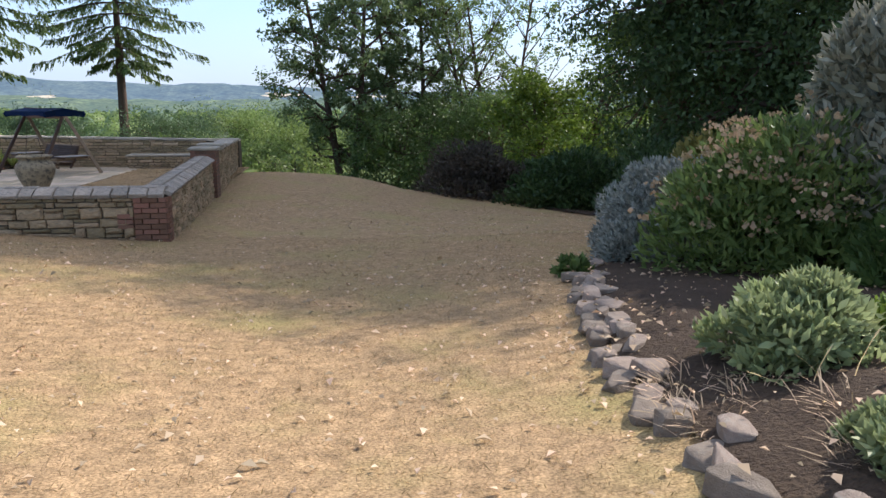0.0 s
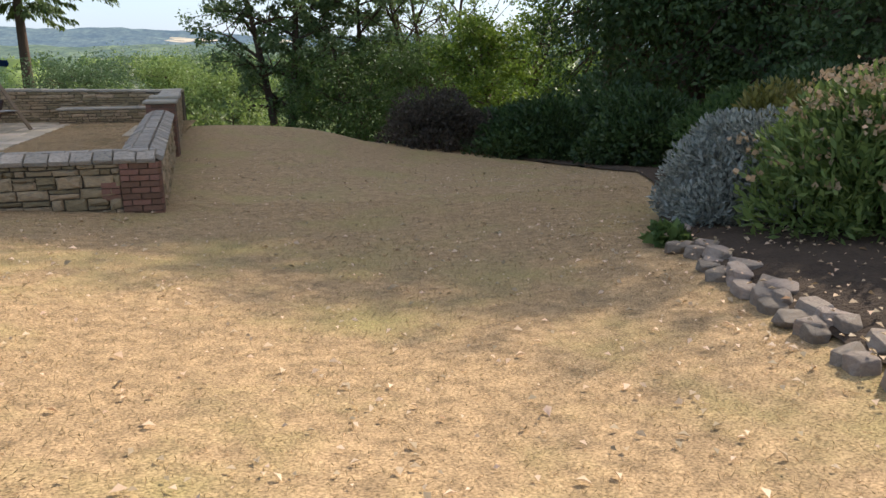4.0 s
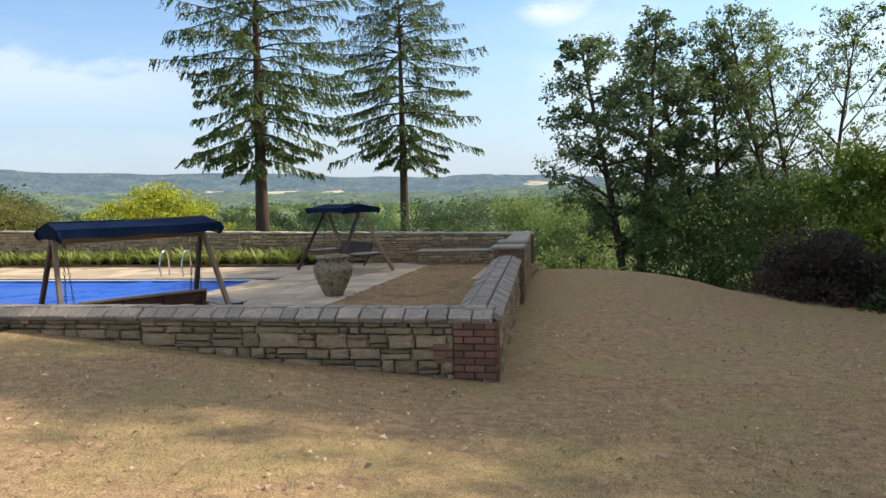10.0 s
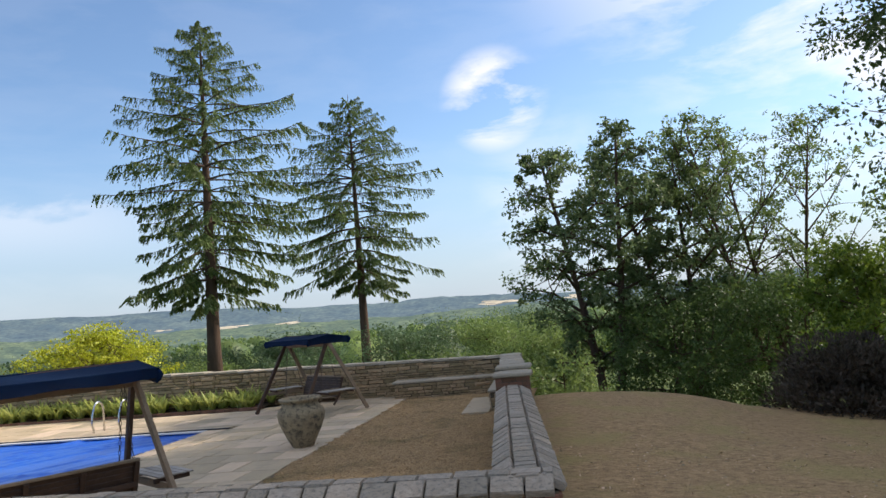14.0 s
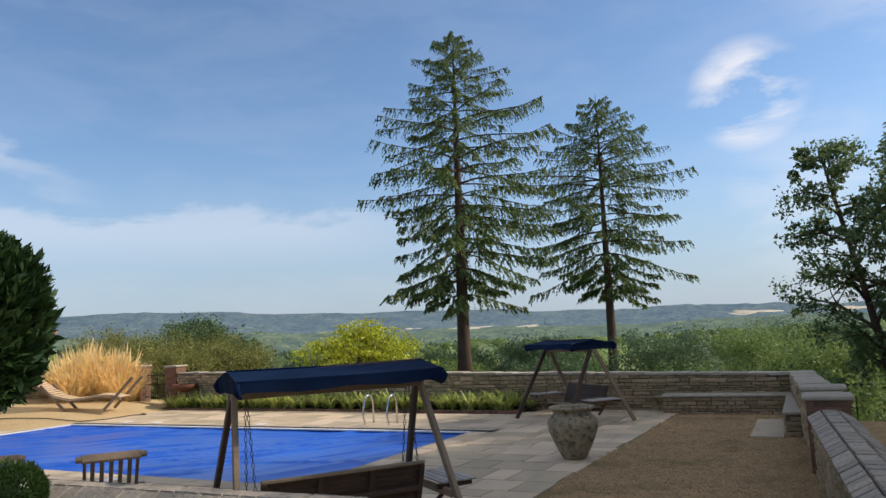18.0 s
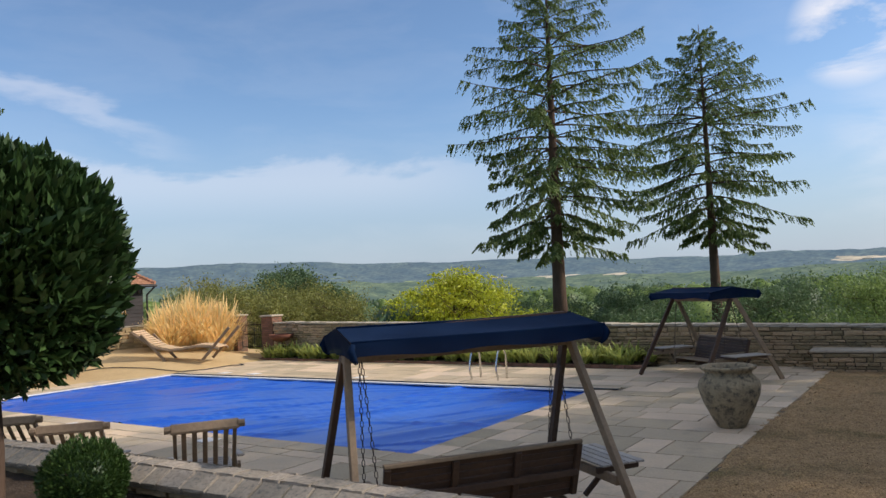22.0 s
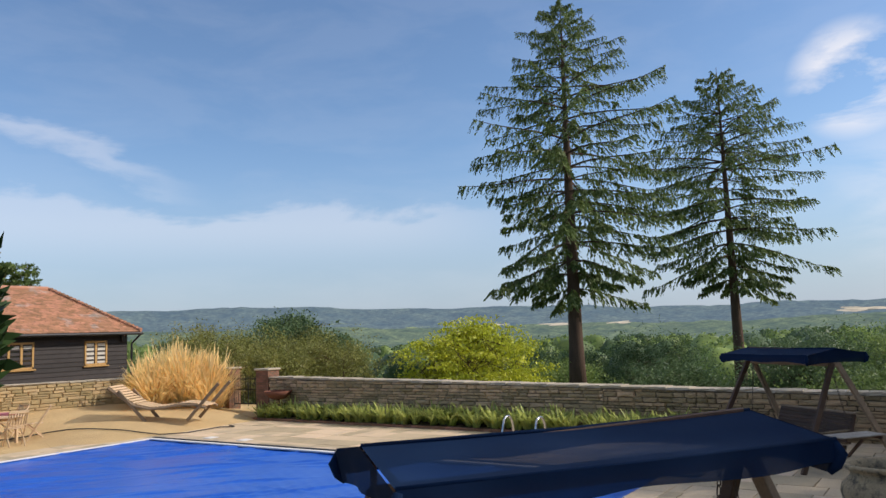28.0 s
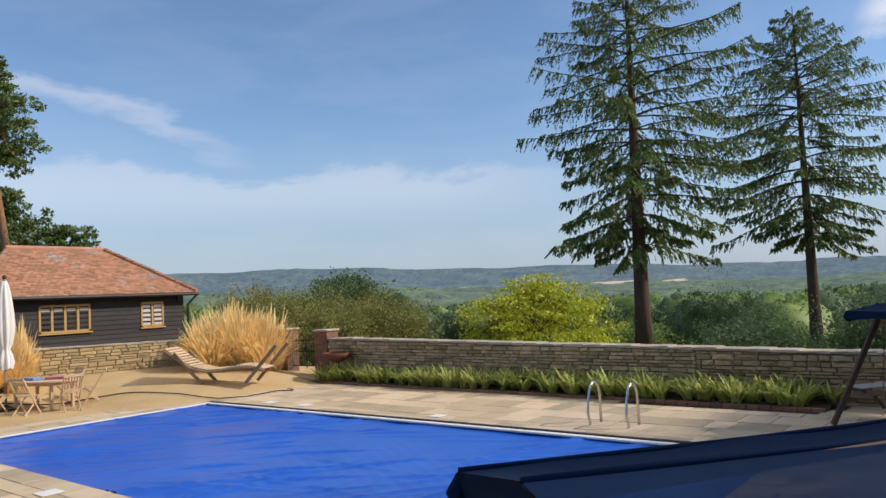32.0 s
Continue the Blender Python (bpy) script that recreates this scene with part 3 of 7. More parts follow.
def build_hills():
    root = thing("backdrop", "wooded ridges and pale fields beyond the valley, haze painted in as a glow", "hills", kind="structure")
    rng = np.random.default_rng(4)
    specs = ((2400, 1.0, 0, painted_haze_mat("far_ridge_wood_haze_glow", (0.028, 0.048, 0.042), (0.09, 0.115, 0.075), (0.22, 0.32, 0.50), 0.32, 0.014)),
             (1500, -0.55, 1, painted_haze_mat("mid_ridge_wood_haze_glow", (0.03, 0.055, 0.028), (0.12, 0.15, 0.06), (0.24, 0.33, 0.42), 0.24, 0.024)))
    for radius, lift, k, m in specs:
        a = np.radians(np.linspace(-60, 110, 260))                 # bearing to the left of +y
        deg = np.degrees(a)
        crest = np.interp(deg, (-60, 0, 8, 20, 35, 50, 70, 110), (0.6, 0.9, 1.2, 1.55, 2.15, 2.6, 2.8, 2.6)) if k == 0 else np.interp(deg, (-60, 0, 20, 40, 60, 110), (-0.1, 0.1, 0.25, 0.75, 1.3, 1.3))
        crest = crest + 0.10 * np.sin(deg * 0.31 + k) + 0.05 * np.sin(deg * 0.93 + 2 * k) + rng.normal(0, 0.012, len(deg))
        rows = []
        for j, s in enumerate(np.linspace(0, 1, 14)):
            r = radius * (0.62 + 0.38 * s)
            z = 2.5 + radius * np.tan(np.radians(crest)) * s ** 1.2 - (1 - s) * radius * 0.045 + (rng.normal(0, radius * (0.0011 if j < 13 else 0.0004), len(a)) if 0 < j else 0)
            rows.append(np.stack([-5 - r * np.sin(a), 10 + r * np.cos(a), z], -1))
        r = radius * 1.15
        rows.append(np.stack([-5 - r * np.sin(a), 10 + r * np.cos(a), np.full(len(a), -60.0)], -1))
        v = np.array(rows).reshape(-1, 3)
        i = np.arange(len(v)).reshape(len(rows), len(a))
        f = np.stack([i[:-1, :-1], i[:-1, 1:], i[1:, 1:], i[1:, :-1]], -1).reshape(-1, 4)
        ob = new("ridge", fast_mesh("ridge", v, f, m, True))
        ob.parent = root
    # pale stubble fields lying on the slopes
    field = painted_haze_mat("stubble_field_haze_glow", (0.46, 0.37, 0.25), (0.36, 0.30, 0.19), (0.30, 0.34, 0.38), 0.36, 0.01)
    green = painted_haze_mat("green_field_haze_glow", (0.16, 0.20, 0.07), (0.2, 0.22, 0.09), (0.22, 0.31, 0.34), 0.30, 0.01)
    for bearing, elev, w, h, kind in ((25, -0.72, 2.6, 0.24, 0), (20.5, -0.8, 1.6, 0.2, 0), (29.5, -0.55, 1.2, 0.16, 0), (4.5, -0.62, 3.2, 0.34, 0), (-2, -0.72, 3.0, 0.3, 0),
                                      (42, 0.0, 1.6, 0.14, 1), (36, -0.5, 1.8, 0.14, 1), (46.5, -0.3, 0.8, 0.1, 0), (33, -0.2, 1.0, 0.1, 1)):
        bm = bmesh.new()
        R = 900
        ring = []
        for q in range(18):
            an = 2 * math.pi * q / 18
            wob = 1 + 0.30 * math.sin(3 * an + bearing) + 0.22 * math.sin(5 * an + 2 * bearing)
            be = radians(bearing - 1.3 + w / 2 * math.cos(an) * wob)
            ze = radians(elev + 1.12 + h / 2 * math.sin(an) * wob)
            rr = R + 60 * math.sin(an)
            ring.append(bm.verts.new((-5 - rr * math.sin(be), 10 + rr * math.cos(be), 2.5 + R * math.tan(ze))))
        bm.faces.new(ring)
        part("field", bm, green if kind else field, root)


build_hills()


# ---- woods in the valley ----
def crown_cloud(rng, cx, cy, z0, h, w, n):
    """A rounded lumpy crown: a closed body of quads, and points with ways out all over it."""
    lumps = unit(rng.normal(0, 1, (11, 3)) + (0, 0, 0.35))
    size = rng.uniform(0.16, 0.42, 11)

    def swell(d):
        return 0.70 + (size * np.exp(-6.5 * (1 - d @ lumps.T))).max(1)

    half = np.array([w * 0.55, w * 0.55, h * 0.55])
    mid = np.array([cx, cy, z0 + h * 0.5])
    th, ph = np.linspace(0, 2 * math.pi, 17), np.linspace(0.02, math.pi * 0.98, 11)
    T, Q = np.meshgrid(th, ph)
    d = np.stack([np.sin(Q) * np.cos(T), np.sin(Q) * np.sin(T), np.cos(Q)], -1).reshape(-1, 3)
    i = np.arange(len(d)).reshape(11, 17)
    faces = np.stack([i[:-1, :-1], i[1:, :-1], i[1:, 1:], i[:-1, 1:]], -1).reshape(-1, 4)
    body = mid + d * (swell(d) * 0.93)[:, None] * half
    d = unit(rng.normal(0, 1, (n, 3)) + (0, 0, 0.25))
    pts = mid + d * (swell(d) * rng.uniform(0.90, 1.03, n))[:, None] * half
    return body, faces, pts, d


def build_woods():
    rng = np.random.default_rng(11)
    for name, label, m, count, lo, hi, hmin, hmax, size in (
            ("far_woods", "green deciduous woods filling the valley", L_WOODS, 330, 85, 330, 6, 11, 0.55),
            ("far_dark_woods", "darker clumps of trees among the valley woods", L_WOODS2, 160, 85, 300, 7, 12, 0.55),
            ("distant_woods", "distant tree tops across the valley", L_WOODS2, 420, 320, 900, 9, 16, 2.2)):
        P, D, S, V, F, nv = [], [], [], [], [], 0
        for _ in range(count):
            b = math.radians(rng.uniform(-45, 78))
            d = math.sqrt(rng.uniform(lo ** 2, hi ** 2))
            x, y = -5 - d * math.sin(b), 10 + d * math.cos(b)
            h = rng.uniform(hmin, hmax)
            top = 2.6 + math.tan(math.radians(-0.55 - rng.uniform() + (0.9 if math.degrees(b) > 40 else 0))) * d      # tree tops below the skyline
            body, faces, p, w = crown_cloud(rng, x, y, top - h, h, h * rng.uniform(0.8, 1.25), 300 if size < 1 else 60)
            V.append(body)
            F.append(faces + nv)
            nv += len(body)
            P.append(p)
            D.append(w)
            S.append(np.full(len(p), size * rng.uniform(0.7, 1.2)))
        P, D, S = np.concatenate(P), np.concatenate(D), np.concatenate(S)
        v, f = leaf_arrays(rng, P, D + (0, 0, 0.3), S, 0.8, 0.4, 0.8)
        woods = tagged(new(name, fast_mesh(name, v, f, m)), label, "woods", kind="stuff")
        body = tagged(new("crowns", fast_mesh("crowns", np.concatenate(V), np.concatenate(F), m, True)), "rounded crowns of the woods", kind="stuff")
        body.parent = woods


build_woods()


# ---- trees ----
def trunk_mesh(bm, pts, r0, r1, n=10):
    k = len(pts)
    tube(bm, pts, [r0 + (r1 - r0) * i / (k - 1) for i in range(k)], n)


def spruce(at, height, crown_base, spread, trunk_r, seed, label, lean=(0, 0)):
    rng = np.random.default_rng(seed)
    root = thing("spruce_tree", label, "tree", at)
    bm = bmesh.new()
    pts = [(lean[0] * s, lean[1] * s, height * s - 1.0 * (s == 0)) for s in np.linspace(0, 1, 9)]
    tube(bm, pts, [trunk_r * (1.25 if i == 0 else (1 - 0.96 * (i / 8) ** 1.1)) for i in range(9)], 12)
    part("trunk", bm, M_BARK, root, "straight brown trunk with flaking bark", True)
    bm = bmesh.new()
    P, D, S = [], [], []
    z = crown_base
    while z < height - 0.3:
        s = (z - crown_base) / (height - crown_base)
        prof = float(np.interp(s, (0, 0.05, 0.17, 0.31, 0.52, 0.63, 0.83, 0.95, 1), (0.55, 0.68, 0.9, 1.0, 0.97, 0.86, 0.45, 0.17, 0.05)))
        nb = int(rng.integers(5, 8))
        a0 = rng.uniform(0, 6.28)
        for b in range(nb):
            az = a0 + 6.283 * b / nb + rng.normal(0, 0.25)
            L = spread * prof * rng.uniform(0.6, 1.14) + 0.15
            if rng.uniform() < 0.08:
                L *= 0.5
            up = 0.35 * s + rng.normal(0, 0.06)
            droop = (0.42 - 0.25 * s) * rng.uniform(0.7, 1.3)
            d = np.array([math.cos(az), math.sin(az), 0])
            base = np.array([lean[0] * z / height, lean[1] * z / height, z])
            line = []
            for q in np.linspace(0, 1, 6):
                line.append(base + d * L * q + np.array([0, 0, L * (up * q - droop * q ** 1.6 + 0.30 * droop * q ** 5)]))
            line = np.array(line)
            tube(bm, [Vector(p) for p in line], [max(0.012, 0.05 * L / spread * 1.6 * (1 - 0.85 * q)) for q in np.linspace(0, 1, 6)], 4, False)
            # sprays to either side and hanging below
            side = np.array([-d[1], d[0], 0])
            nt = int(26 + 48 * L / spread)
            q = rng.uniform(0.12, 1.0, nt) ** 0.8
            bp = np.stack([np.interp(q, np.linspace(0, 1, 6), line[:, k]) for k in range(3)], -1)
            sg = rng.choice([-1, 1], nt)[:, None]
            tl = (1.25 * (1 - 0.6 * q) * rng.uniform(0.5, 1.2, nt) * (0.25 + 0.75 * L / spread))[:, None]
            tdir = unit(side * sg * 0.8 + d * rng.uniform(0.25, 0.9, (nt, 1)) + np.array([0, 0, -0.5]) + rng.normal(0, 0.18, (nt, 3)))
            for e in np.linspace(0.15, 1.0, 6):
                c = bp + tdir * tl * e + np.array([0, 0, -1]) * tl * 0.62 * e ** 2 + rng.normal(0, 0.03, (nt, 3))
                P.append(c)
                D.append(tdir + np.array([0, 0, -0.55 * e - 0.25]))
                S.append((0.24 + 0.16 * rng.uniform(0, 1, nt)) * (1.1 - 0.6 * s))
        z += (0.84 - 0.42 * s) * rng.uniform(0.8, 1.2) * height / 22
    part("branchwork", bm, M_BARK, root)
    P, D, S = np.concatenate(P), np.concatenate(D), np.concatenate(S)
    leaf_part("crown", rng, P, D, S, L_SPRUCE, root, 0.34, "drooping tiers of green needle sprays", 0.3)
    return root


spruce((-24.75, 55.9, -2.0), 26.6, 7.0, 7.3, 0.52, 21, "tall drooping spruce with a bare lower trunk", (0.35, 0.2))
spruce((-18.0, 72.4, -3.5), 26.6, 9.2, 7.6, 0.46, 22, "smaller drooping spruce with a bare lower trunk", (0.1, 0.2))


def limb_tree(name, at, height, clear, width, trunk_r, seed, label, leafm, n_leaf, leaf, stems=1, bark=None, limbs=10, category="tree", clump=0.16, flat=0.75, airy=0.5, droop=0.0):
    """A tapered trunk, limbs and a crown of many leaf clumps at the ends of the limbs, with gaps."""
    rng = np.random.default_rng(seed)
    root = thing(name, label, category, at)
    bmt, tips = bmesh.new(), []
    for st in range(stems):
        off = np.array([rng.normal(0, 0.35), rng.normal(0, 0.35), 0]) * (stems > 1)
        ln = rng.normal(0, 0.07, 2) * (1 + stems * 0.4)
        axis = [off + np.array([ln[0] * height * s + 0.12 * math.sin(5 * s + seed), ln[1] * height * s + 0.12 * math.cos(4 * s + st), height * 0.93 * s - 0.5 * (s == 0)]) for s in np.linspace(0, 1, 8)]
        trunk_mesh(bmt, [Vector(p) for p in axis], trunk_r * (1.0 if stems == 1 else 0.7), trunk_r * 0.12)
        ax = np.array(axis)
        for k in range(limbs):
            s = clear + (1 - clear) * (k + rng.uniform(0, 1)) / limbs
            p0 = np.array([np.interp(s, np.linspace(0, 1, 8), ax[:, j]) for j in range(3)])
            az = k * 2.4 + st * 1.1 + rng.uniform(-0.4, 0.4)
            prof = math.sin(math.pi * min(0.98, 0.22 + 0.72 * (s - clear) / (1 - clear + 1e-6))) ** 0.8
            L = width * 0.5 * prof * rng.uniform(0.6, 1.08)
            d = np.array([math.cos(az), math.sin(az), rng.uniform(0.15, 0.75) - droop])
            mid = p0 + d * L * 0.5 + rng.normal(0, 0.12, 3)
            end = p0 + d * L + np.array([0, 0, (-0.10 - droop) * L]) + rng.normal(0, 0.15, 3)
            r = trunk_r * 0.36 * (1 - 0.6 * s)
            tube(bmt, [Vector(p0), Vector(mid), Vector(end)], [r, r * 0.6, r * 0.2], 5, False)
            for e in (0.45, 0.7, 0.9, 1.0):
                tips.append((p0 + (end - p0) * e + rng.normal(0, 0.06 * width * airy, 3), 0.8 + 0.4 * rng.uniform()))
            for _ in range(4):
                tw = mid + (end - mid) * rng.uniform(0.2, 0.9) + unit(rng.normal(0, 1, 3)) * L * 0.5
                tube(bmt, [Vector(mid), Vector((mid + tw) / 2 + rng.normal(0, 0.05, 3)), Vector(tw)], [r * 0.45, r * 0.3, r * 0.12], 4, False)
                tips.append((tw, 0.7 + 0.4 * rng.uniform()))
        tips.append((ax[-1], 0.8))
    part("trunk", bmt, bark or M_BARK, root, smooth=True)
    per = max(8, n_leaf // len(tips))
    P, D = [], []
    for c, s in tips:
        r = clump * width * s * rng.uniform(0.6, 1.35)
        # each clump is a handful of sub-clumps, so that its edge is ragged
        for _ in range(5):
            o = unit(rng.normal(0, 1, 3)) * r * rng.uniform(0.3, 1.1)
            p, w = shell_points(rng, per // 5 + 1, (r * 0.8, r * 0.8, r * 0.8 * flat), 0.0)
            P.append(p + c + o * (1, 1, flat))
            D.append(w + np.array([0, 0, -0.2 - droop]))
    leaf_part("crown", rng, np.concatenate(P), np.concatenate(D), leaf, leafm, root, 0.5, jitter=0.6)
    return root


# the group of trees below the crest of the lawn
limb_tree("broadleaf_tree", (1.5, 46.9, -6.2), 17.8, 0.24, 6.6, 0.42, 31, "dark-leaved deciduous tree with an open ragged crown", L_DARK, 19000, 0.24, 2, limbs=24, clump=0.07, airy=0.5)
limb_tree("broadleaf_tree", (5.9, 47.6, -6.2), 17.4, 0.22, 6.4, 0.36, 32, "dark-leaved deciduous tree behind the lawn's crest", L_DARK, 19000, 0.24, 2, limbs=24, clump=0.072, airy=0.5)
limb_tree("broadleaf_tree", (11.5, 49.7, -6.2), 18.2, 0.22, 7.4, 0.26, 33, "slim pale-leaved deciduous tree with ascending limbs", L_FRESH, 17000, 0.20, 4, limbs=20, clump=0.055, airy=0.5, droop=-0.35)
limb_tree("broadleaf_tree", (15.9, 48.6, -5.2), 13.5, 0.15, 8.0, 0.30, 34, "sunlit yellow-green deciduous tree at the wood's edge", L_LIGHT, 11000, 0.26, 2, limbs=14, clump=0.10)
limb_tree("broadleaf_tree", (3.8, 42.9, -5.7), 7.4, 0.1, 7.5, 0.2, 35, "low green understorey tree below the lawn", L_GREEN, 17000, 0.17, 3, limbs=9, clump=0.12)
limb_tree("broadleaf_tree", (9.8, 43.7, -5.2), 7.6, 0.1, 8.0, 0.2, 36, "low green understorey tree below the lawn", L_GREEN, 15000, 0.17, 3, limbs=9, clump=0.12)
limb_tree("broadleaf_tree", (-2.5, 39.5, -5.5), 5.6, 0.05, 5.0, 0.12, 37, "light green sapling beyond the garden wall", L_FRESH, 6000, 0.19, 3, limbs=8, clump=0.13)
# tall beeches along the side of the lawn
limb_tree("beech_tree", (16.2, 32.1, -1.8), 23.9, 0.10, 11.0, 0.5, 41, "tall dark beech with sweeping lower branches", L_BEECH, 52000, 0.23, 2, limbs=30, clump=0.12, droop=0.18)
limb_tree("beech_tree", (15.6, 24.2, -0.8), 18.0, 0.10, 10.0, 0.5, 42, "tall dark beech beside the lawn", L_BEECH, 56000, 0.22, 2, limbs=28, clump=0.13, droop=0.16)
limb_tree("beech_tree", (22.4, 23.6, -0.6), 18.0, 0.16, 9.0, 0.45, 43, "tall dark beech behind the shrub border", L_BEECH, 40000, 0.25, 1, limbs=26, clump=0.14, droop=0.1)
limb_tree("beech_tree", (15.7, 28.2, -1.2), 27.0, 0.12, 11.0, 0.5, 44, "tall dark beech in the wood", L_BEECH, 52000, 0.26, 2, limbs=28, clump=0.13, droop=0.12)
limb_tree("beech_tree", (17.2, 37.6, -2.6), 29.4, 0.36, 9.6, 0.5, 45, "tall dark beech with high hanging branches", L_BEECH, 40000, 0.26, 2, limbs=24, clump=0.12, droop=0.2)
limb_tree("beech_tree", (24.5, 30.4, -2.6), 25.4, 0.10, 12.5, 0.5, 47, "tall dark beech in the wood", L_BEECH, 36000, 0.30, 1, limbs=26, clump=0.14)
limb_tree("beech_tree", (23.8, 27.2, -1.5), 21.0, 0.08, 9.0, 0.45, 48, "tall dark beech in the wood", L_BEECH, 36000, 0.28, 1, limbs=26, clump=0.14, droop=0.1)
limb_tree("beech_tree", (13.2, 15.4, 0.0), 8.6, 0.12, 6.0, 0.28, 49, "dark young beech behind the shrub border", L_BEECH, 24000, 0.16, 2, limbs=18, clump=0.13, droop=0.1)
limb_tree("broadleaf_tree", (11.5, 38.2, -3.0), 6.4, 0.1, 5.5, 0.25, 46, "yellow-green young tree catching the sun", L_LIGHT, 9000, 0.22, 2, limbs=10, clump=0.12)
# beyond the far wall
limb_tree("robinia_tree", (-22.7, 38.9, -1.5), 4.1, 0.2, 7.0, 0.16, 51, "low spreading golden-leaved tree behind the wall", L_YELLOW, 24000, 0.15, 4, limbs=11, clump=0.10, flat=0.32, airy=0.4, droop=0.22)
limb_tree("broadleaf_tree", (-50.4, 56.0, -2.2), 6.2, 0.15, 7.0, 0.3, 52, "dark round-headed tree beyond the garden", L_WOODS2, 14000, 0.24, 1, limbs=12, clump=0.17)
limb_tree("broadleaf_tree", (-45.0, 52.9, -2.2), 5.2, 0.15, 6.0, 0.3, 53, "dark round-headed tree beyond the garden", L_WOODS2, 12000, 0.24, 1, limbs=11, clump=0.17)
for i, (x, y, h, w) in enumerate(((-33.5, 34.5, 2.3, 5.0), (-38.0, 36.5, 2.8, 5.5), (-31.0, 38.0, 2.0, 4.6), (-30.0, 32.6, 1.9, 3.4), (-36.0, 41.0, 2.4, 5.0))):
    limb_tree("willow_bush", (x + 0.5, y + 0.7, -0.2), h, 0.05, w, 0.06, 60 + i, "feathery olive-green bush behind the garden wall", L_OLIVE, 11000, 0.12, 6, limbs=9, category="bush", clump=0.11, droop=0.05)
for i, (x, y, h, w, mm) in enumerate(((-13.2, 60.0, 5.0, 8.0, L_WOODS2), (-6.5, 66.0, 5.2, 8.5, L_WOODS), (-3.0, 58.0, 4.2, 7.0, L_WOODS), (-30.0, 66.0, 4.2, 7.0, L_WOODS2), (-25.5, 72.0, 4.8, 8.0, L_WOODS2), (-9.0, 48.0, 3.2, 6.0, L_FRESH),
                                      (-36.0, 70.0, 4.6, 5.5, L_WOODS2), (-45.0, 75.0, 5.2, 8.0, L_WOODS2), (-28.0, 58.0, 3.8, 6.5, L_WOODS), (-19.5, 55.0, 3.6, 6.5, L_WOODS2), (-4.0, 74.0, 5.5, 8.5, L_WOODS2))):
    limb_tree("broadleaf_tree", (x + 1.2, y, -4.4), h, 0.08, w, 0.2, 80 + i, "round bushy tree on the slope below the garden", mm, 17000, 0.17, 2, limbs=11, clump=0.15)


def pine(at, height, clear, seed, label, w):
    return limb_tree("pine_tree", at, height, clear, w, 0.34, seed, label, L_SPRUCE, 6500, 0.26, 1, M_PBARK, limbs=15, clump=0.10, flat=0.55)


pine((-52.5, 31.6, 0.9), 16.8, 0.64, 91, "tall pine with a bare orange trunk behind the barn", 4.8)
pine((-53.9, 28.9, 0.9), 17.0, 0.56, 95, "tall pine with a bare orange trunk behind the barn", 5.0)
pine((-56.0, 34.0, 0.9), 9.0, 0.3, 92, "dark pine behind the barn", 5.5)
pine((-57.5, 31.8, 0.9), 9.8, 0.3, 93, "dark pine behind the barn", 5.5)
pine((-53.4, 34.9, 0.9), 7.4, 0.2, 94, "small dark pine behind the barn", 4.0)


# ---- shrubs ----
def shrub(name, at, w, h, seed, label, leafm, n, leaf, lobes=14, width=0.4, flowers=None, category="shrub", flat=0.9, stems=9):
    rng = np.random.default_rng(seed)
    root = thing(name, label, category, at)
    bm = bmesh.new()
    P, D, F = [], [], []
    for k in range(lobes):
        a, q = k * 2.399 + rng.uniform(-0.3, 0.3), math.sqrt((k + 0.5) / lobes)
        hh = h * (1 - 0.62 * q ** 2.2) * rng.uniform(0.72, 1.05)
        c = np.array([w / 2 * 0.72 * q * math.cos(a), w / 2 * 0.72 * q * math.sin(a), max(hh - 0.22 * h, h * 0.16)])
        r = np.array([w * 0.22, w * 0.22, h * 0.26 * flat]) * rng.uniform(0.8, 1.2)
        p, d = shell_points(rng, n // lobes, r, 0.45)
        keep = p[:, 2] + c[2] > 0.02
        P.append((p + c)[keep])
        D.append((d + (0, 0, 0.55))[keep])
        tube(bm, [(0.1 * c[0], 0.1 * c[1], -0.15), tuple(0.55 * c + (0, 0, -0.05)), tuple(c)], [0.03 + 0.008 * w, 0.02, 0.008], 5, False)
        if flowers:
            d2 = unit(rng.normal(0, 1, (flowers[1] // lobes, 3)) + (0, 0, 0.9))
            F.append(c + d2 * r * 1.18)
    part("stemwork", bm, M_BARK, root)
    leaf_part("foliage", rng, np.concatenate(P), np.concatenate(D), leaf, leafm, root, width, jitter=0.5)
    if flowers:
        F = np.concatenate(F)
        F = F[F[:, 2] > h * 0.35]
        C = np.repeat(F, 14, 0) + rng.normal(0, 1, (len(F) * 14, 3)) * (flowers[2], flowers[2], flowers[2] * 0.4)
        leaf_part("blossom", rng, C, np.tile((0, 0, 1.0), (len(C), 1)), flowers[2] * 0.8, flowers[0], root, 0.9, "faded cream flower heads", 0.8, kind="stuff")
    return root


def gz(x, y):
    return float(ground_z(x, y))


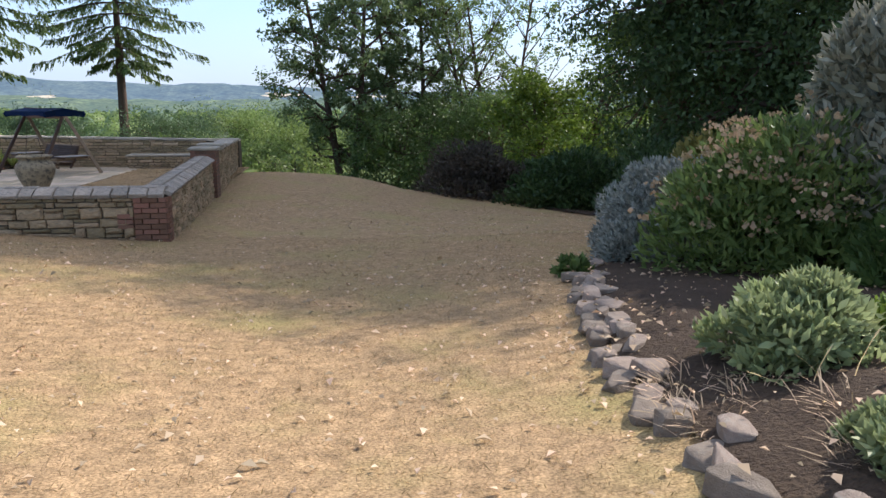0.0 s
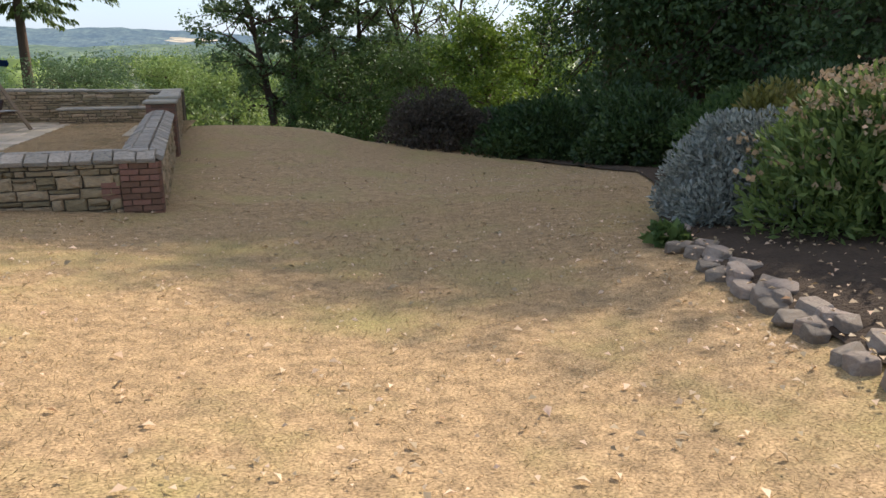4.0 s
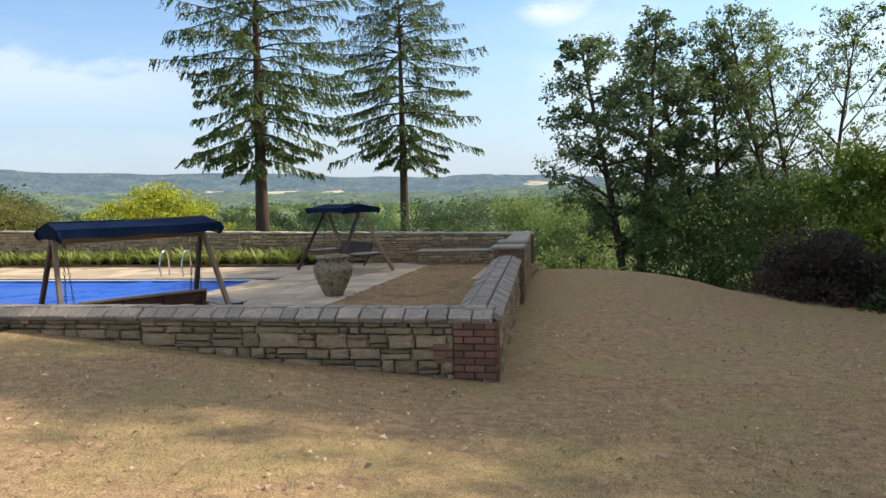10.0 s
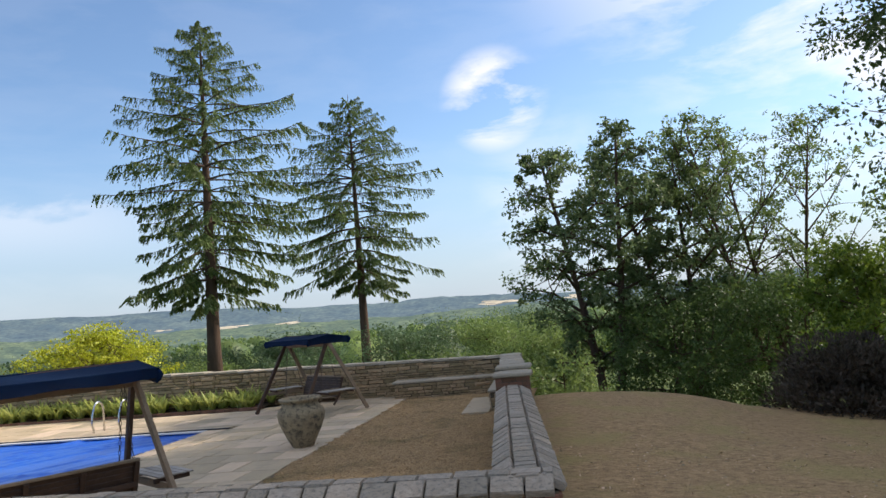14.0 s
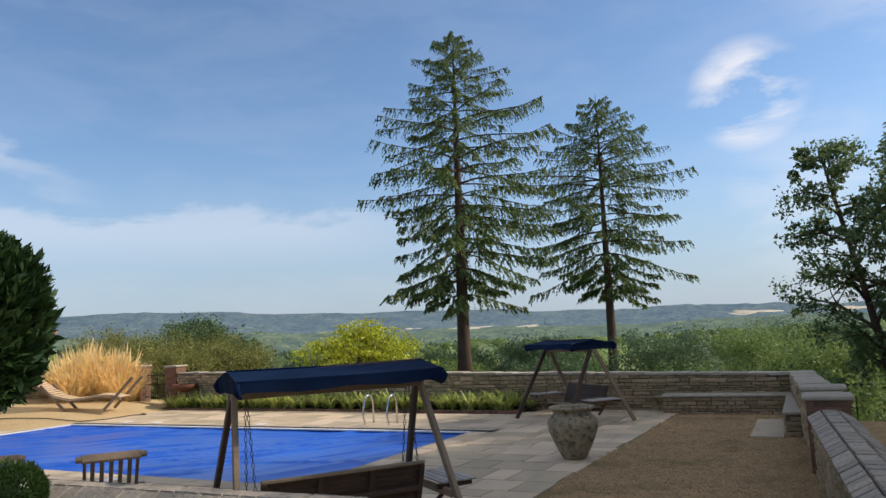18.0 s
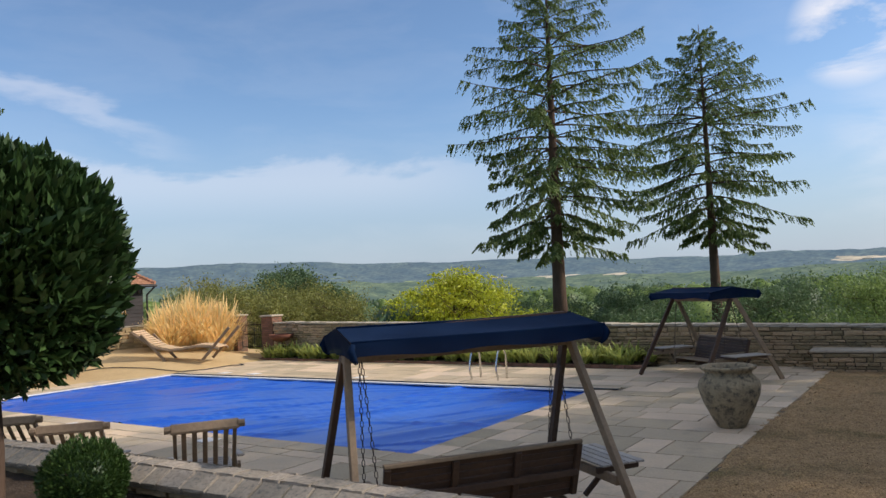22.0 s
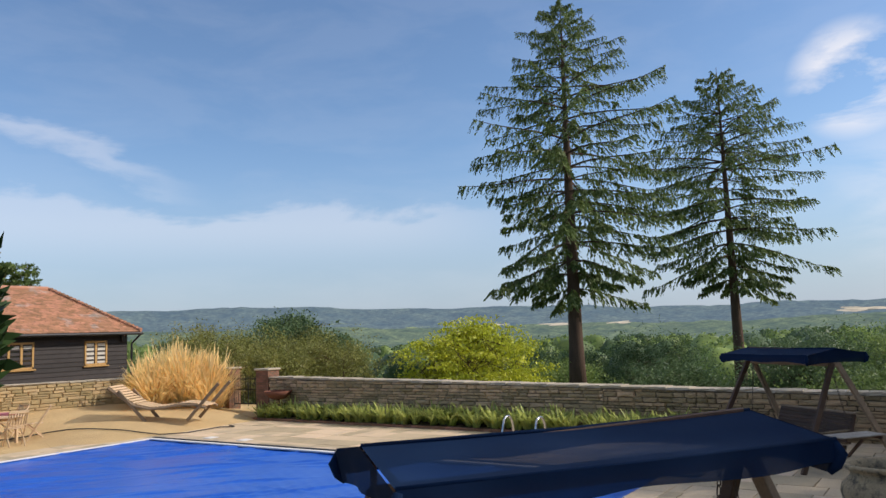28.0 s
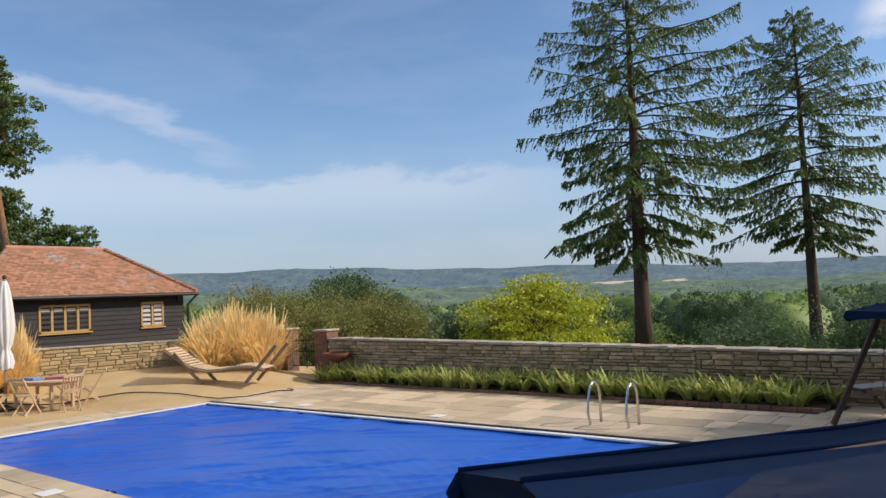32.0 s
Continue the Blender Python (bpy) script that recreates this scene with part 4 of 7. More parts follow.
for nm, x, y, w, h, sd, lb, lm, n, lf, kw in (
        ("lavender_bush", 4.15, 9.1, 1.9, 1.25, 101, "silver-grey-leaved shrub at the border's edge", L_SILVER, 30000, 0.07, dict(lobes=26)),
        ("flowering_shrub", 4.72, 7.75, 2.6, 1.6, 102, "large green shrub with faded cream flower heads", L_FRESH, 17000, 0.12, dict(lobes=40, width=0.3, flowers=(L_FLOWER, 210, 0.065))),
        ("flowering_shrub", 4.95, 9.5, 1.9, 1.7, 103, "rust-tinted olive shrub with a few browned flower heads", L_RUST, 14000, 0.11, dict(lobes=24, flowers=(L_FLOWER, 40, 0.06))),
        ("flowering_shrub", 5.1, 6.2, 1.6, 0.9, 113, "green shrub with dense narrow leaves in the border", L_GREEN, 16000, 0.12, dict(lobes=18, flowers=(L_FLOWER, 40, 0.06))),
        ("variegated_shrub", 5.75, 7.4, 2.3, 3.1, 104, "tall grey-green shrub with pale leaf edges", L_GREYG, 28000, 0.14, dict(lobes=22)),
        ("silver_shrub", 2.68, 4.5, 0.95, 0.5, 105, "low pale silver-green shrub in the border", L_PALE, 7000, 0.075, dict(lobes=14)),
        ("small_shrub", 3.3, 4.4, 0.8, 0.42, 106, "low bright green shrub in the border", L_LIGHT, 6000, 0.06, dict(lobes=12)),
        ("silver_shrub", 2.3, 3.3, 0.55, 0.3, 107, "small pale silver-green shrub by the stones", L_PALE, 3500, 0.06, dict(lobes=9)),
        ("purple_shrub", 5.0, 24.9, 3.6, 2.1, 108, "dark purple-leaved shrub at the lawn's end", L_PURPLE, 15000, 0.12, dict(lobes=18)),
        ("rhododendron", 7.6, 23.2, 4.2, 2.0, 109, "dark glossy evergreen shrub beside the lawn", L_RHODO, 15000, 0.16, dict(lobes=20)),
        ("rhododendron", 9.4, 20.2, 4.0, 2.3, 110, "dark glossy evergreen shrub beside the lawn", L_RHODO, 15000, 0.16, dict(lobes=20)),
        ("rhododendron", 10.6, 17.2, 4.2, 2.2, 111, "bright-tipped evergreen shrub beside the lawn", L_GREEN, 15000, 0.16, dict(lobes=20)),
        ("rhododendron", 7.4, 12.2, 2.6, 1.8, 112, "dark glossy evergreen shrub behind the border", L_RHODO, 11000, 0.16, dict(lobes=16)),
        ("rhododendron", 8.6, 28.6, 4.6, 2.6, 114, "dark evergreen shrub below the beeches", L_RHODO, 9000, 0.2, dict(lobes=18)),
        ("rhododendron", 11.5, 25.6, 4.6, 3.0, 115, "dark evergreen shrub below the beeches", L_RHODO, 9000, 0.2, dict(lobes=18)),
        ("rhododendron", 14.5, 19.0, 5.0, 3.4, 116, "dark evergreen shrub below the beeches", L_RHODO, 8000, 0.22, dict(lobes=18)),
        ("rhododendron", 9.6, 9.3, 3.6, 2.6, 117, "dark evergreen shrub behind the border", L_RHODO, 8000, 0.22, dict(lobes=18))):
    shrub(nm, (x, y, gz(x, y) - 0.03), w, h, sd, lb, lm, n, lf, **kw)

# ---- stone walls ----
def far_y(x):
    return 26.5 - 0.075 * (x + 3)


def far_top(x):
    return 0.76 - 0.0183 * x


def prototypes(name, material, count, rough, seed, bevel=0.06):
    """Unit blocks (1 x 1 x 1, middle of the back face at the origin, front towards -y) with uneven worn faces, to be scaled."""
    rng = np.random.default_rng(seed)
    out = []
    for _ in range(count):
        bm = bmesh.new()
        ring = []
        for y, s in ((0.0, 1.0), (-0.72, 1.0), (-1.0, 1 - 2 * bevel)):
            row = []
            for sx, sz in ((-1, -1), (0, -1), (1, -1), (1, 0), (1, 1), (0, 1), (-1, 1), (-1, 0)):
                row.append(bm.verts.new((0.5 * sx * s + rng.normal(0, rough * 0.35), y + rng.normal(0, rough) * (y < -0.5), 0.5 * sz * s + rng.normal(0, rough))))
            ring.append(row)
        for r0, r1 in zip(ring, ring[1:]):
            for k in range(8):
                bm.faces.new((r0[k], r0[(k + 1) % 8], r1[(k + 1) % 8], r1[k]))
        mid = bm.verts.new((rng.normal(0, 0.08), -1.0 - abs(rng.normal(0, rough * 1.2)), rng.normal(0, 0.08)))
        for k in range(8):
            bm.faces.new((ring[2][k], ring[2][(k + 1) % 8], mid))
        out.append(mesh_of(name, bm, material))
    return out


STONES = prototypes("stone", M_STONE, 18, 0.062, 5, 0.10)
BRICKS = prototypes("brick", M_BRICK, 4, 0.012, 6, 0.02)
COPES = prototypes("coping_stone", M_COPE, 6, 0.02, 7, 0.03)
COPESL = prototypes("coping_stone", M_COPEL, 6, 0.02, 8, 0.03)


def place(name, mesh, parent, m, sx, sy, sz):
    ob = new(name, mesh)
    ob.parent = parent
    ob.matrix_parent_inverse = parent.matrix_world.inverted()
    ob.matrix_basis = m @ Matrix.Diagonal((sx, sy, sz, 1))
    return ob


def core(name, p0, p1, inward, thick, zb, z0, z1, label, off=0.02, material=None):
    """The mortared body of a wall between two ground points; its top runs from z0 to z1."""
    bm = bmesh.new()
    a, b, n = Vector((*p0, 0)), Vector((*p1, 0)), Vector((*inward, 0)).normalized()
    vs = []
    for p, zt in ((a, z0), (b, z1)):
        for o in (off, thick - off):
            for z in (zb, zt):
                vs.append(bm.verts.new(p + n * o + Vector((0, 0, z))))
    f = ((0, 1, 5, 4), (2, 6, 7, 3), (0, 2, 3, 1), (4, 5, 7, 6), (1, 3, 7, 5), (0, 4, 6, 2))
    for q in f:
        bm.faces.new([vs[i] for i in q])
    bmesh.ops.recalc_face_normals(bm, faces=bm.faces)
    return tagged(new(name, mesh_of(name, bm, material or M_MORTAR)), label, "wall", kind="structure")


def face_stones(wall, p0, p1, zbot, ztop, seed, proud=0.03, hmin=0.06, hmax=0.17, lmin=0.12, lmax=0.5, skip=None, joined=False):
    """Roughly coursed stones over one face: p0 to p1 along its foot with the outside to the right-hand side. zbot and ztop: functions of the way along."""
    rng = np.random.default_rng(seed)
    a, b = Vector((*p0, 0)), Vector((*p1, 0))
    L = (b - a).length
    d = (b - a) / L
    m3 = Matrix((d, Vector((0, 0, 1)).cross(d), Vector((0, 0, 1)))).transposed()      # local y points into the wall
    zmax = max(ztop(0), ztop(L))
    z = min(zbot(0), zbot(L)) - 0.12
    joined_v, joined_f, nv = [], [], 0
    while z < zmax - 0.02:
        h = rng.uniform(hmin, hmax)
        s = -rng.uniform(0, 0.2)
        while s < L:
            l = rng.uniform(lmin, lmax) * (0.75 + 2.2 * h)
            l = min(l, L - s)
            s0, s1 = max(s, 0), s + l
            mid = (s0 + s1) / 2
            zt = min(z + h, ztop(mid))
            s += l
            if s1 - s0 < 0.07 or zt - z < 0.035 or z + h < zbot(mid) - 0.10 or (skip and skip(mid, (z + zt) / 2)):
                continue
            parts = [(z, zt)]
            if zt - z > 0.12 and rng.uniform() < 0.5:
                q = z + (zt - z) * rng.uniform(0.33, 0.67)
                parts = [(z, q), (q, zt)]
            for q0, q1 in parts:
                g = 0.009 + 0.012 * rng.uniform()
                c = a + d * mid + Vector((0, 0, (q0 + q1) / 2))
                pr = proud * rng.uniform(0.35, 1.25)
                m = m3.to_4x4()
                m.translation = c + m3 @ Vector((0, 0.06, 0))
                me = STONES[int(rng.integers(len(STONES)))]
                sc = (s1 - s0 - g, 0.06 + pr, q1 - q0 - g)
                if not joined:
                    place("stone", me, wall, m, *sc)
                else:
                    co = np.array([v.co for v in me.vertices]) * sc
                    joined_v.append(co @ np.array(m3).T + np.array(m.translation))
                    for p in me.polygons:
                        idx = [i + nv for i in p.vertices]
                        joined_f.append(idx)
                    nv += len(co)
        z += h
    if joined and joined_v:
        me = bpy.data.meshes.new("stones")
        me.from_pydata(np.concatenate(joined_v).tolist(), [], joined_f)
        finish(me, M_STONE_J)
        ob = new("stones", me)
        ob.parent = wall
        tagged(ob, "coursed rubble stones of the wall", kind="stuff")


M_STONE_J = mat("wall_sandstone_far", (0.46, 0.335, 0.19), (0.32, 0.24, 0.145), rough=0.92, scale=5, fine=28, fine_amt=0.3, bump=0.9, bump_scale=16, rnd=0.34, island=True,
                spots=(0.14, 0.12, 0.09), spot_scale=4, spot_lo=0.57, spot_hi=0.75, bump_dist=0.02, spec=0.15, coord="World")
M_STONE_P = mat("golden_wall_stone", (0.46, 0.34, 0.17), (0.36, 0.27, 0.15), rough=0.92, scale=5, fine=28, fine_amt=0.25, bump=0.7, rnd=0.25, island=True, coord="World", spec=0.15)


def ridge_coping(wall, p0, p1, z0, z1, width, seed, unit_l=0.17):
    """Coping with a sloping stone on either side and a narrow ridge stone between, jointed at uneven lengths."""
    rng = np.random.default_rng(seed)
    a, b = Vector((*p0, z0)), Vector((*p1, z1))
    L = (b - a).length
    d = (b - a) / L
    n = Vector((0, 0, 1)).cross(d).normalized()
    u = d.cross(n)
    for side, tilt in ((-1, 1), (1, -1), (0, 0)):
        s = -rng.uniform(0, 0.1)
        while s < L:
            l = rng.uniform(0.75, 1.3) * unit_l
            s0, s1 = max(0, s), min(L, s + l)
            s += l
            if s1 - s0 < 0.05:
                continue
            c = a + d * (s0 + s1) / 2
            if side:
                ax = (n * side * 0.88 + u * -0.47).normalized()       # down the slope
                nor = (u * 0.88 + n * side * 0.47).normalized()
                m = Matrix((d, -nor, ax)).transposed().to_4x4()
                if m.determinant() < 0:
                    m = Matrix((-d, -nor, ax)).transposed().to_4x4()
                m.translation = c + n * side * (width * 0.335) + u * 0.035
                place("coping_stone", COPES[int(rng.integers(6))], wall, m, s1 - s0 - 0.014, 0.05 + 0.012 * rng.uniform(), width * 0.36)
            else:
                m = Matrix((d, -u, n)).transposed().to_4x4()
                if m.determinant() < 0:
                    m = Matrix((-d, -u, n)).transposed().to_4x4()
                m.translation = c + u * 0.06
                place("coping_stone", COPES[int(rng.integers(6))], wall, m, s1 - s0 - 0.014, 0.065 + 0.012 * rng.uniform(), width * 0.34)


def flat_coping(wall, p0, p1, z0, z1, width, over, seed, meshes, unit_l=0.45, thick=0.06, inward=(0, 1)):
    rng = np.random.default_rng(seed)
    a, b = Vector((*p0, z0)), Vector((*p1, z1))
    L = (b - a).length
    d = (b - a) / L
    n = Vector((*inward, 0)).normalized()
    n = (n - d * n.dot(d)).normalized()
    u = Vector((0, 0, 1))
    s = 0.0
    while s < L - 0.02:
        l = min(rng.uniform(0.75, 1.3) * unit_l, L - s)
        m = Matrix((d, -u, n)).transposed().to_4x4()
        if m.determinant() < 0:
            m = Matrix((-d, -u, n)).transposed().to_4x4()
        m.translation = a + d * (s + l / 2) + n * (width / 2)
        place("coping_stone", meshes[int(rng.integers(len(meshes)))], wall, m, l - 0.008, thick + 0.006 * rng.normal(), width + 2 * over + 0.01 * rng.normal())
        s += l


def brick_face(wall, p0, d, z0, courses, pattern, seed, proud=0.028, joint=0.010, bh=0.065):
    """Bricks laid from a corner along d, course by course; pattern gives the lengths in each course."""
    rng = np.random.default_rng(seed)
    d = Vector((*d, 0)).normalized()
    for k in range(courses):
        s = 0.0
        for l in pattern(k):
            c = Vector((*p0, z0 + (k + 0.5) * (bh + joint))) + d * (s + l / 2)
            dx = d
            m = Matrix((dx, Vector((0, 0, 1)).cross(dx), Vector((0, 0, 1)))).transposed().to_4x4()
            m.translation = c + m.to_3x3() @ Vector((0, 0.05, 0))
            place("brick", BRICKS[int(rng.integers(4))], wall, m, l, 0.05 + proud, bh)
            s += l + joint


# near wall: its foot is buried deeper as the lawn rises to the left
WALL_TOP = 0.765


NW_X = -6.0                                  # the wall's top falls away faster beyond this


def near_top(x):
    return float(np.interp(x, (-15.5, NW_X, RW_X), (0.80, 0.785, WALL_TOP)))


wall_near = core("wall_near", (NW_X, NW_Y), (RW_X, NW_Y), (0, 1), 0.42, -0.6, near_top(NW_X), near_top(RW_X), "low coursed sandstone wall with brick quoin and ridged coping")
wall_near_west = core("wall_near_west", (-15.5, NW_Y), (NW_X, NW_Y), (0, 1), 0.42, -0.6, near_top(-15.5), near_top(NW_X), "low coursed sandstone wall with ridged coping")
face_stones(wall_near, (NW_X, NW_Y), (RW_X - 0.44, NW_Y), lambda s: float(lawn_z(NW_X + s, NW_Y)), lambda s: near_top(NW_X + s) - 0.005, 3, hmin=0.055, hmax=0.20, lmin=0.12, lmax=0.44,
            skip=lambda s, z: (NW_X + s > RW_X - 0.66 and 0.31 < z < 0.54) or NW_X + s > RW_X - 0.44)
face_stones(wall_near_west, (-11.5, NW_Y), (NW_X, NW_Y), lambda s: float(lawn_z(-11.5 + s, NW_Y)), lambda s: near_top(-11.5 + s) - 0.005, 4, hmin=0.06, hmax=0.19, lmin=0.13, lmax=0.44)
face_stones(wall_near, (RW_X - 0.5, NW_Y + 0.42), (NW_X, NW_Y + 0.42), lambda s: 0.0, lambda s: near_top(RW_X - 0.5 - s) - 0.005, 13, joined=True)
face_stones(wall_near_west, (NW_X, NW_Y + 0.42), (-13, NW_Y + 0.42), lambda s: 0.0, lambda s: near_top(NW_X - s) - 0.005, 14, joined=True)
brick_face(wall_near, (RW_X - 0.44, NW_Y), (1, 0), WALL_TOP - 13 * 0.075, 13, lambda k: [0.1025, 0.215, 0.1025] if k % 2 == 0 else [0.215, 0.215], 31)
brick_face(wall_near, (RW_X - 0.665, NW_Y), (1, 0), WALL_TOP - 6 * 0.075, 3, lambda k: [0.1025, 0.1025] if k == 1 else [0.215], 32)
ridge_coping(wall_near, (NW_X, NW_Y + 0.21), (RW_X - 0.02, NW_Y + 0.21), near_top(NW_X), near_top(RW_X), 0.50, 33, 0.22)
ridge_coping(wall_near_west, (-15.0, NW_Y + 0.21), (NW_X, NW_Y + 0.21), near_top(-15.0), near_top(NW_X), 0.50, 34, 0.22)

# right wall: low part with an end before the piers
RW_END = 18.75


def rw_top(y):
    return WALL_TOP - 0.003 * (y - NW_Y)


def rp(y, inset=0.0):
    return (float(right_x(y)) - inset, y)


wall_right = core("wall_right", rp(NW_Y + 0.40), rp(RW_END), (-1, 0), 0.42, -1.0, rw_top(NW_Y + 0.4), rw_top(RW_END), "low coursed sandstone wall down the lawn's edge")
face_stones(wall_right, rp(NW_Y + 0.30), rp(RW_END), lambda s: float(lawn_z(-2.0, NW_Y + 0.3 + s)), lambda s: rw_top(NW_Y + 0.3 + s) - 0.005, 41)
face_stones(wall_right, rp(RW_END, 0.42), rp(NW_Y + 0.5, 0.42), lambda s: 0.0, lambda s: rw_top(RW_END - s) - 0.005, 42, joined=False)
face_stones(wall_right, rp(RW_END), rp(RW_END, 0.42), lambda s: -0.1, lambda s: rw_top(RW_END) - 0.005, 43)
brick_face(wall_right, rp(NW_Y), (-LEAN_X, 1), WALL_TOP - 13 * 0.075, 13, lambda k: [0.215, 0.1] if k % 2 else [0.1, 0.215], 44)
ridge_coping(wall_right, rp(NW_Y + 0.06, 0.21), rp(RW_END, 0.21), rw_top(NW_Y), rw_top(RW_END), 0.52, 45, 0.17)


def brick_pier(name, x0, x1, y0, y1, zb, zt, label, seed, cap=0.07, over=0.05, capm=None):
    """A brick pier with its bricks laid on all four faces and a slab on top."""
    root = core(name, (x0, y0), (x1, y0), (0, 1), y1 - y0, zb, zt, zt, label, 0.012, M_JOINT)
    tagged(root, label, "pier")
    n = int((zt - zb - 0.005) / 0.075)
    z0 = zt - n * 0.075
    for p, d, L in (((x0, y0), (1, 0), x1 - x0), ((x1, y0), (0, 1), y1 - y0), ((x1, y1), (-1, 0), x1 - x0), ((x0, y1), (0, -1), y1 - y0)):
        def pattern(k):
            out, s = [], 0.0
            first = 0.215 if k % 2 else 0.1025
            while s < L - 0.03:
                l = min(first if not out else 0.215, L - s)
                out.append(l)
                s += l + 0.01
            return out
        brick_face(root, p, d, z0, n, pattern, seed, 0.0)
        seed += 1
    bm = bmesh.new()
    box(bm, x0 - over, x1 + over, y0 - over, y1 + over, zt + 0.003, zt + cap, 0.018)
    part("cap", bm, capm or M_COPEL, root, "pale stone cap slab")
    return root


brick_pier("pier_east", -2.78, -2.22, 18.95, 19.45, -0.6, 0.98, "brick pier with a pale stone cap beside the lawn", 50)
wall_high = core("wall_high", (-2.26, 19.5), (-2.66, 26.6), (-1, 0), 0.45, -1.6, 0.93, 0.83, "taller sandstone wall between pier and corner")
face_stones(wall_high, (-2.26, 19.5), (-2.66, 26.6), lambda s: -0.25 - 0.05 * s, lambda s: 0.925 - 0.014 * s, 51)
face_stones(wall_high, (-3.11, 26.4), (-2.71, 19.5), lambda s: 0.0, lambda s: 0.83 + 0.014 * s, 52)
flat_coping(wall_high, (-2.26, 19.5), (-2.66, 26.7), 0.933, 0.83, 0.45, 0.04, 53, COPESL, 0.5, 0.07, (-1, 0))
bm = bmesh.new()
box(bm, -2.86, -2.2, 20.2, 20.75, 1.0, 1.07, 0.018)
tagged(new("cap_slab", mesh_of("cap_slab", bm, M_COPEL)), "raised pale stone cap slab on the wall", "cap slab", kind="structure")

# far wall
FX0, FX1 = -23.85, -2.6
wall_far = core("wall_far", (FX0, far_y(FX0)), (FX1, far_y(FX1)), (0.09, 1), 0.42, -1.6, far_top(FX0), far_top(FX1), "long low sandstone wall with pale flat coping")
face_stones(wall_far, (-12.2, far_y(-12.2)), (-3.1, far_y(-3.1)), lambda s: 0.0, lambda s: far_top(-12.2 + s) - 0.005, 61, hmin=0.05, hmax=0.12, lmin=0.18, lmax=0.5)
face_stones(wall_far, (FX0, far_y(FX0)), (-12.2, far_y(-12.2)), lambda s: 0.0, lambda s: far_top(FX0 + s) - 0.005, 62, hmin=0.05, hmax=0.12, lmin=0.18, lmax=0.5, joined=True)
flat_coping(wall_far, (FX0, far_y(FX0)), (FX1, far_y(FX1)), far_top(FX0) + 0.003, far_top(FX1) + 0.003, 0.42, 0.03, 63, COPESL, 0.42, 0.06, (0.09, 1))
# gate piers and the wall that goes on to the barn
brick_pier("pier_gate", -24.42, -23.87, far_y(-24.1) - 0.05, far_y(-24.1) + 0.45, -0.3, 1.45, "brick gate pier with a pale stone cap", 70)
brick_pier("pier_gate", -26.42, -25.87, far_y(-26.1) - 0.05, far_y(-26.1) + 0.45, -0.3, 1.50, "brick gate pier with a pale stone cap", 75)
wall_west = core("wall_west", (-30.4, 19.0), (-28.2, 28.2), (-1, 0), 0.40, -0.2, 1.42, 1.30, "low golden stone wall before the barn", material=M_STONE_P)
STONES_SAVE = STONES
STONES = prototypes("stone", M_STONE_P, 8, 0.04, 15)
M_STONE_J = M_STONE_P
face_stones(wall_west, (-30.4, 19.0), (-28.2, 28.2), lambda s: 0.25, lambda s: 1.415 - 0.013 * s, 77, hmin=0.08, hmax=0.16, lmin=0.2, lmax=0.55, joined=True)
flat_coping(wall_west, (-30.4, 19.0), (-28.2, 28.2), 1.423, 1.303, 0.40, 0.03, 78, COPESL, 0.5, 0.05, (-1, 0))
wall_west_b = core("wall_west_return", (-28.2, 28.2), (-26.48, far_y(-26.5) + 0.1), (-0.3, 1), 0.36, -0.2, 1.30, 1.30, "short golden stone wall beside the gate pier", material=M_STONE_P)
STONES = STONES_SAVE


# stone bench in the corner
bench = thing("stone_bench", "built-in stone bench with a pale slab seat in the wall's corner", "bench", (0, 0, 0))
for nm, x0, x1, y0, y1 in (("base", -6.0, -3.24, 26.02, 26.75), ("base", -3.2, -2.7, 22.5, 26.5)):
    bm = bmesh.new()
    box(bm, x0 + 0.03, x1 - 0.03, y0 + 0.03, y1, -0.05, 0.37, 0.01)
    b_ = part("base", bm, M_MORTAR, bench, "rubble stone bench base")
    bm = bmesh.new()
    box(bm, x0 - 0.02, x1 + 0.02, y0 - 0.02, y1, 0.375, 0.43, 0.012)
    part("seat_slab", bm, M_COPEL, bench, "pale stone seat slab")
face_stones(bench, (-5.97, 26.04), (-3.24, 26.04), lambda s: 0.0, lambda s: 0.365, 81, hmin=0.06, hmax=0.11)
face_stones(bench, (-3.17, 22.53), (-2.73, 22.53), lambda s: 0.0, lambda s: 0.365, 82, hmin=0.06, hmax=0.11)
face_stones(bench, (-3.18, 26.02), (-3.18, 22.55), lambda s: 0.0, lambda s: 0.365, 83, hmin=0.06, hmax=0.11)


# ---- terrace paving and pool ----
POOL = (-23.3, -9.68, 16.62, 22.55)
TURN = pose(-9.7, 19.5, 0, 0, 0, -2.6) @ pose(9.7, -19.5, 0)      # the terrace lies a little askew to the near wall
SOIL_X = -5.92
bm = bmesh.new()
for q in ((-24.6, SOIL_X, NW_Y + 0.3, POOL[2]), (-24.6, SOIL_X, POOL[3], 27.4), (-24.6, POOL[0], POOL[2], POOL[3]), (POOL[1], SOIL_X, POOL[2], POOL[3])):
    box(bm, *q, -0.25, -0.028)
terrace = tagged(new("terrace", mesh_of("terrace", bm, M_JOINT)), "sandstone flag terrace round the pool", "terrace", kind="structure")
terrace.matrix_world = TURN


def slab_meshes():
    out = []
    rng = np.random.default_rng(9)
    for _ in range(6):
        bm = bmesh.new()
        vs = box(bm, -0.5, 0.5, -0.5, 0.5, -1, 0, 0.012)
        for v in bm.verts:
            v.co.z += rng.normal(0, 0.04)
        out.append(mesh_of("paving_slab", bm, M_SLAB))
    return out


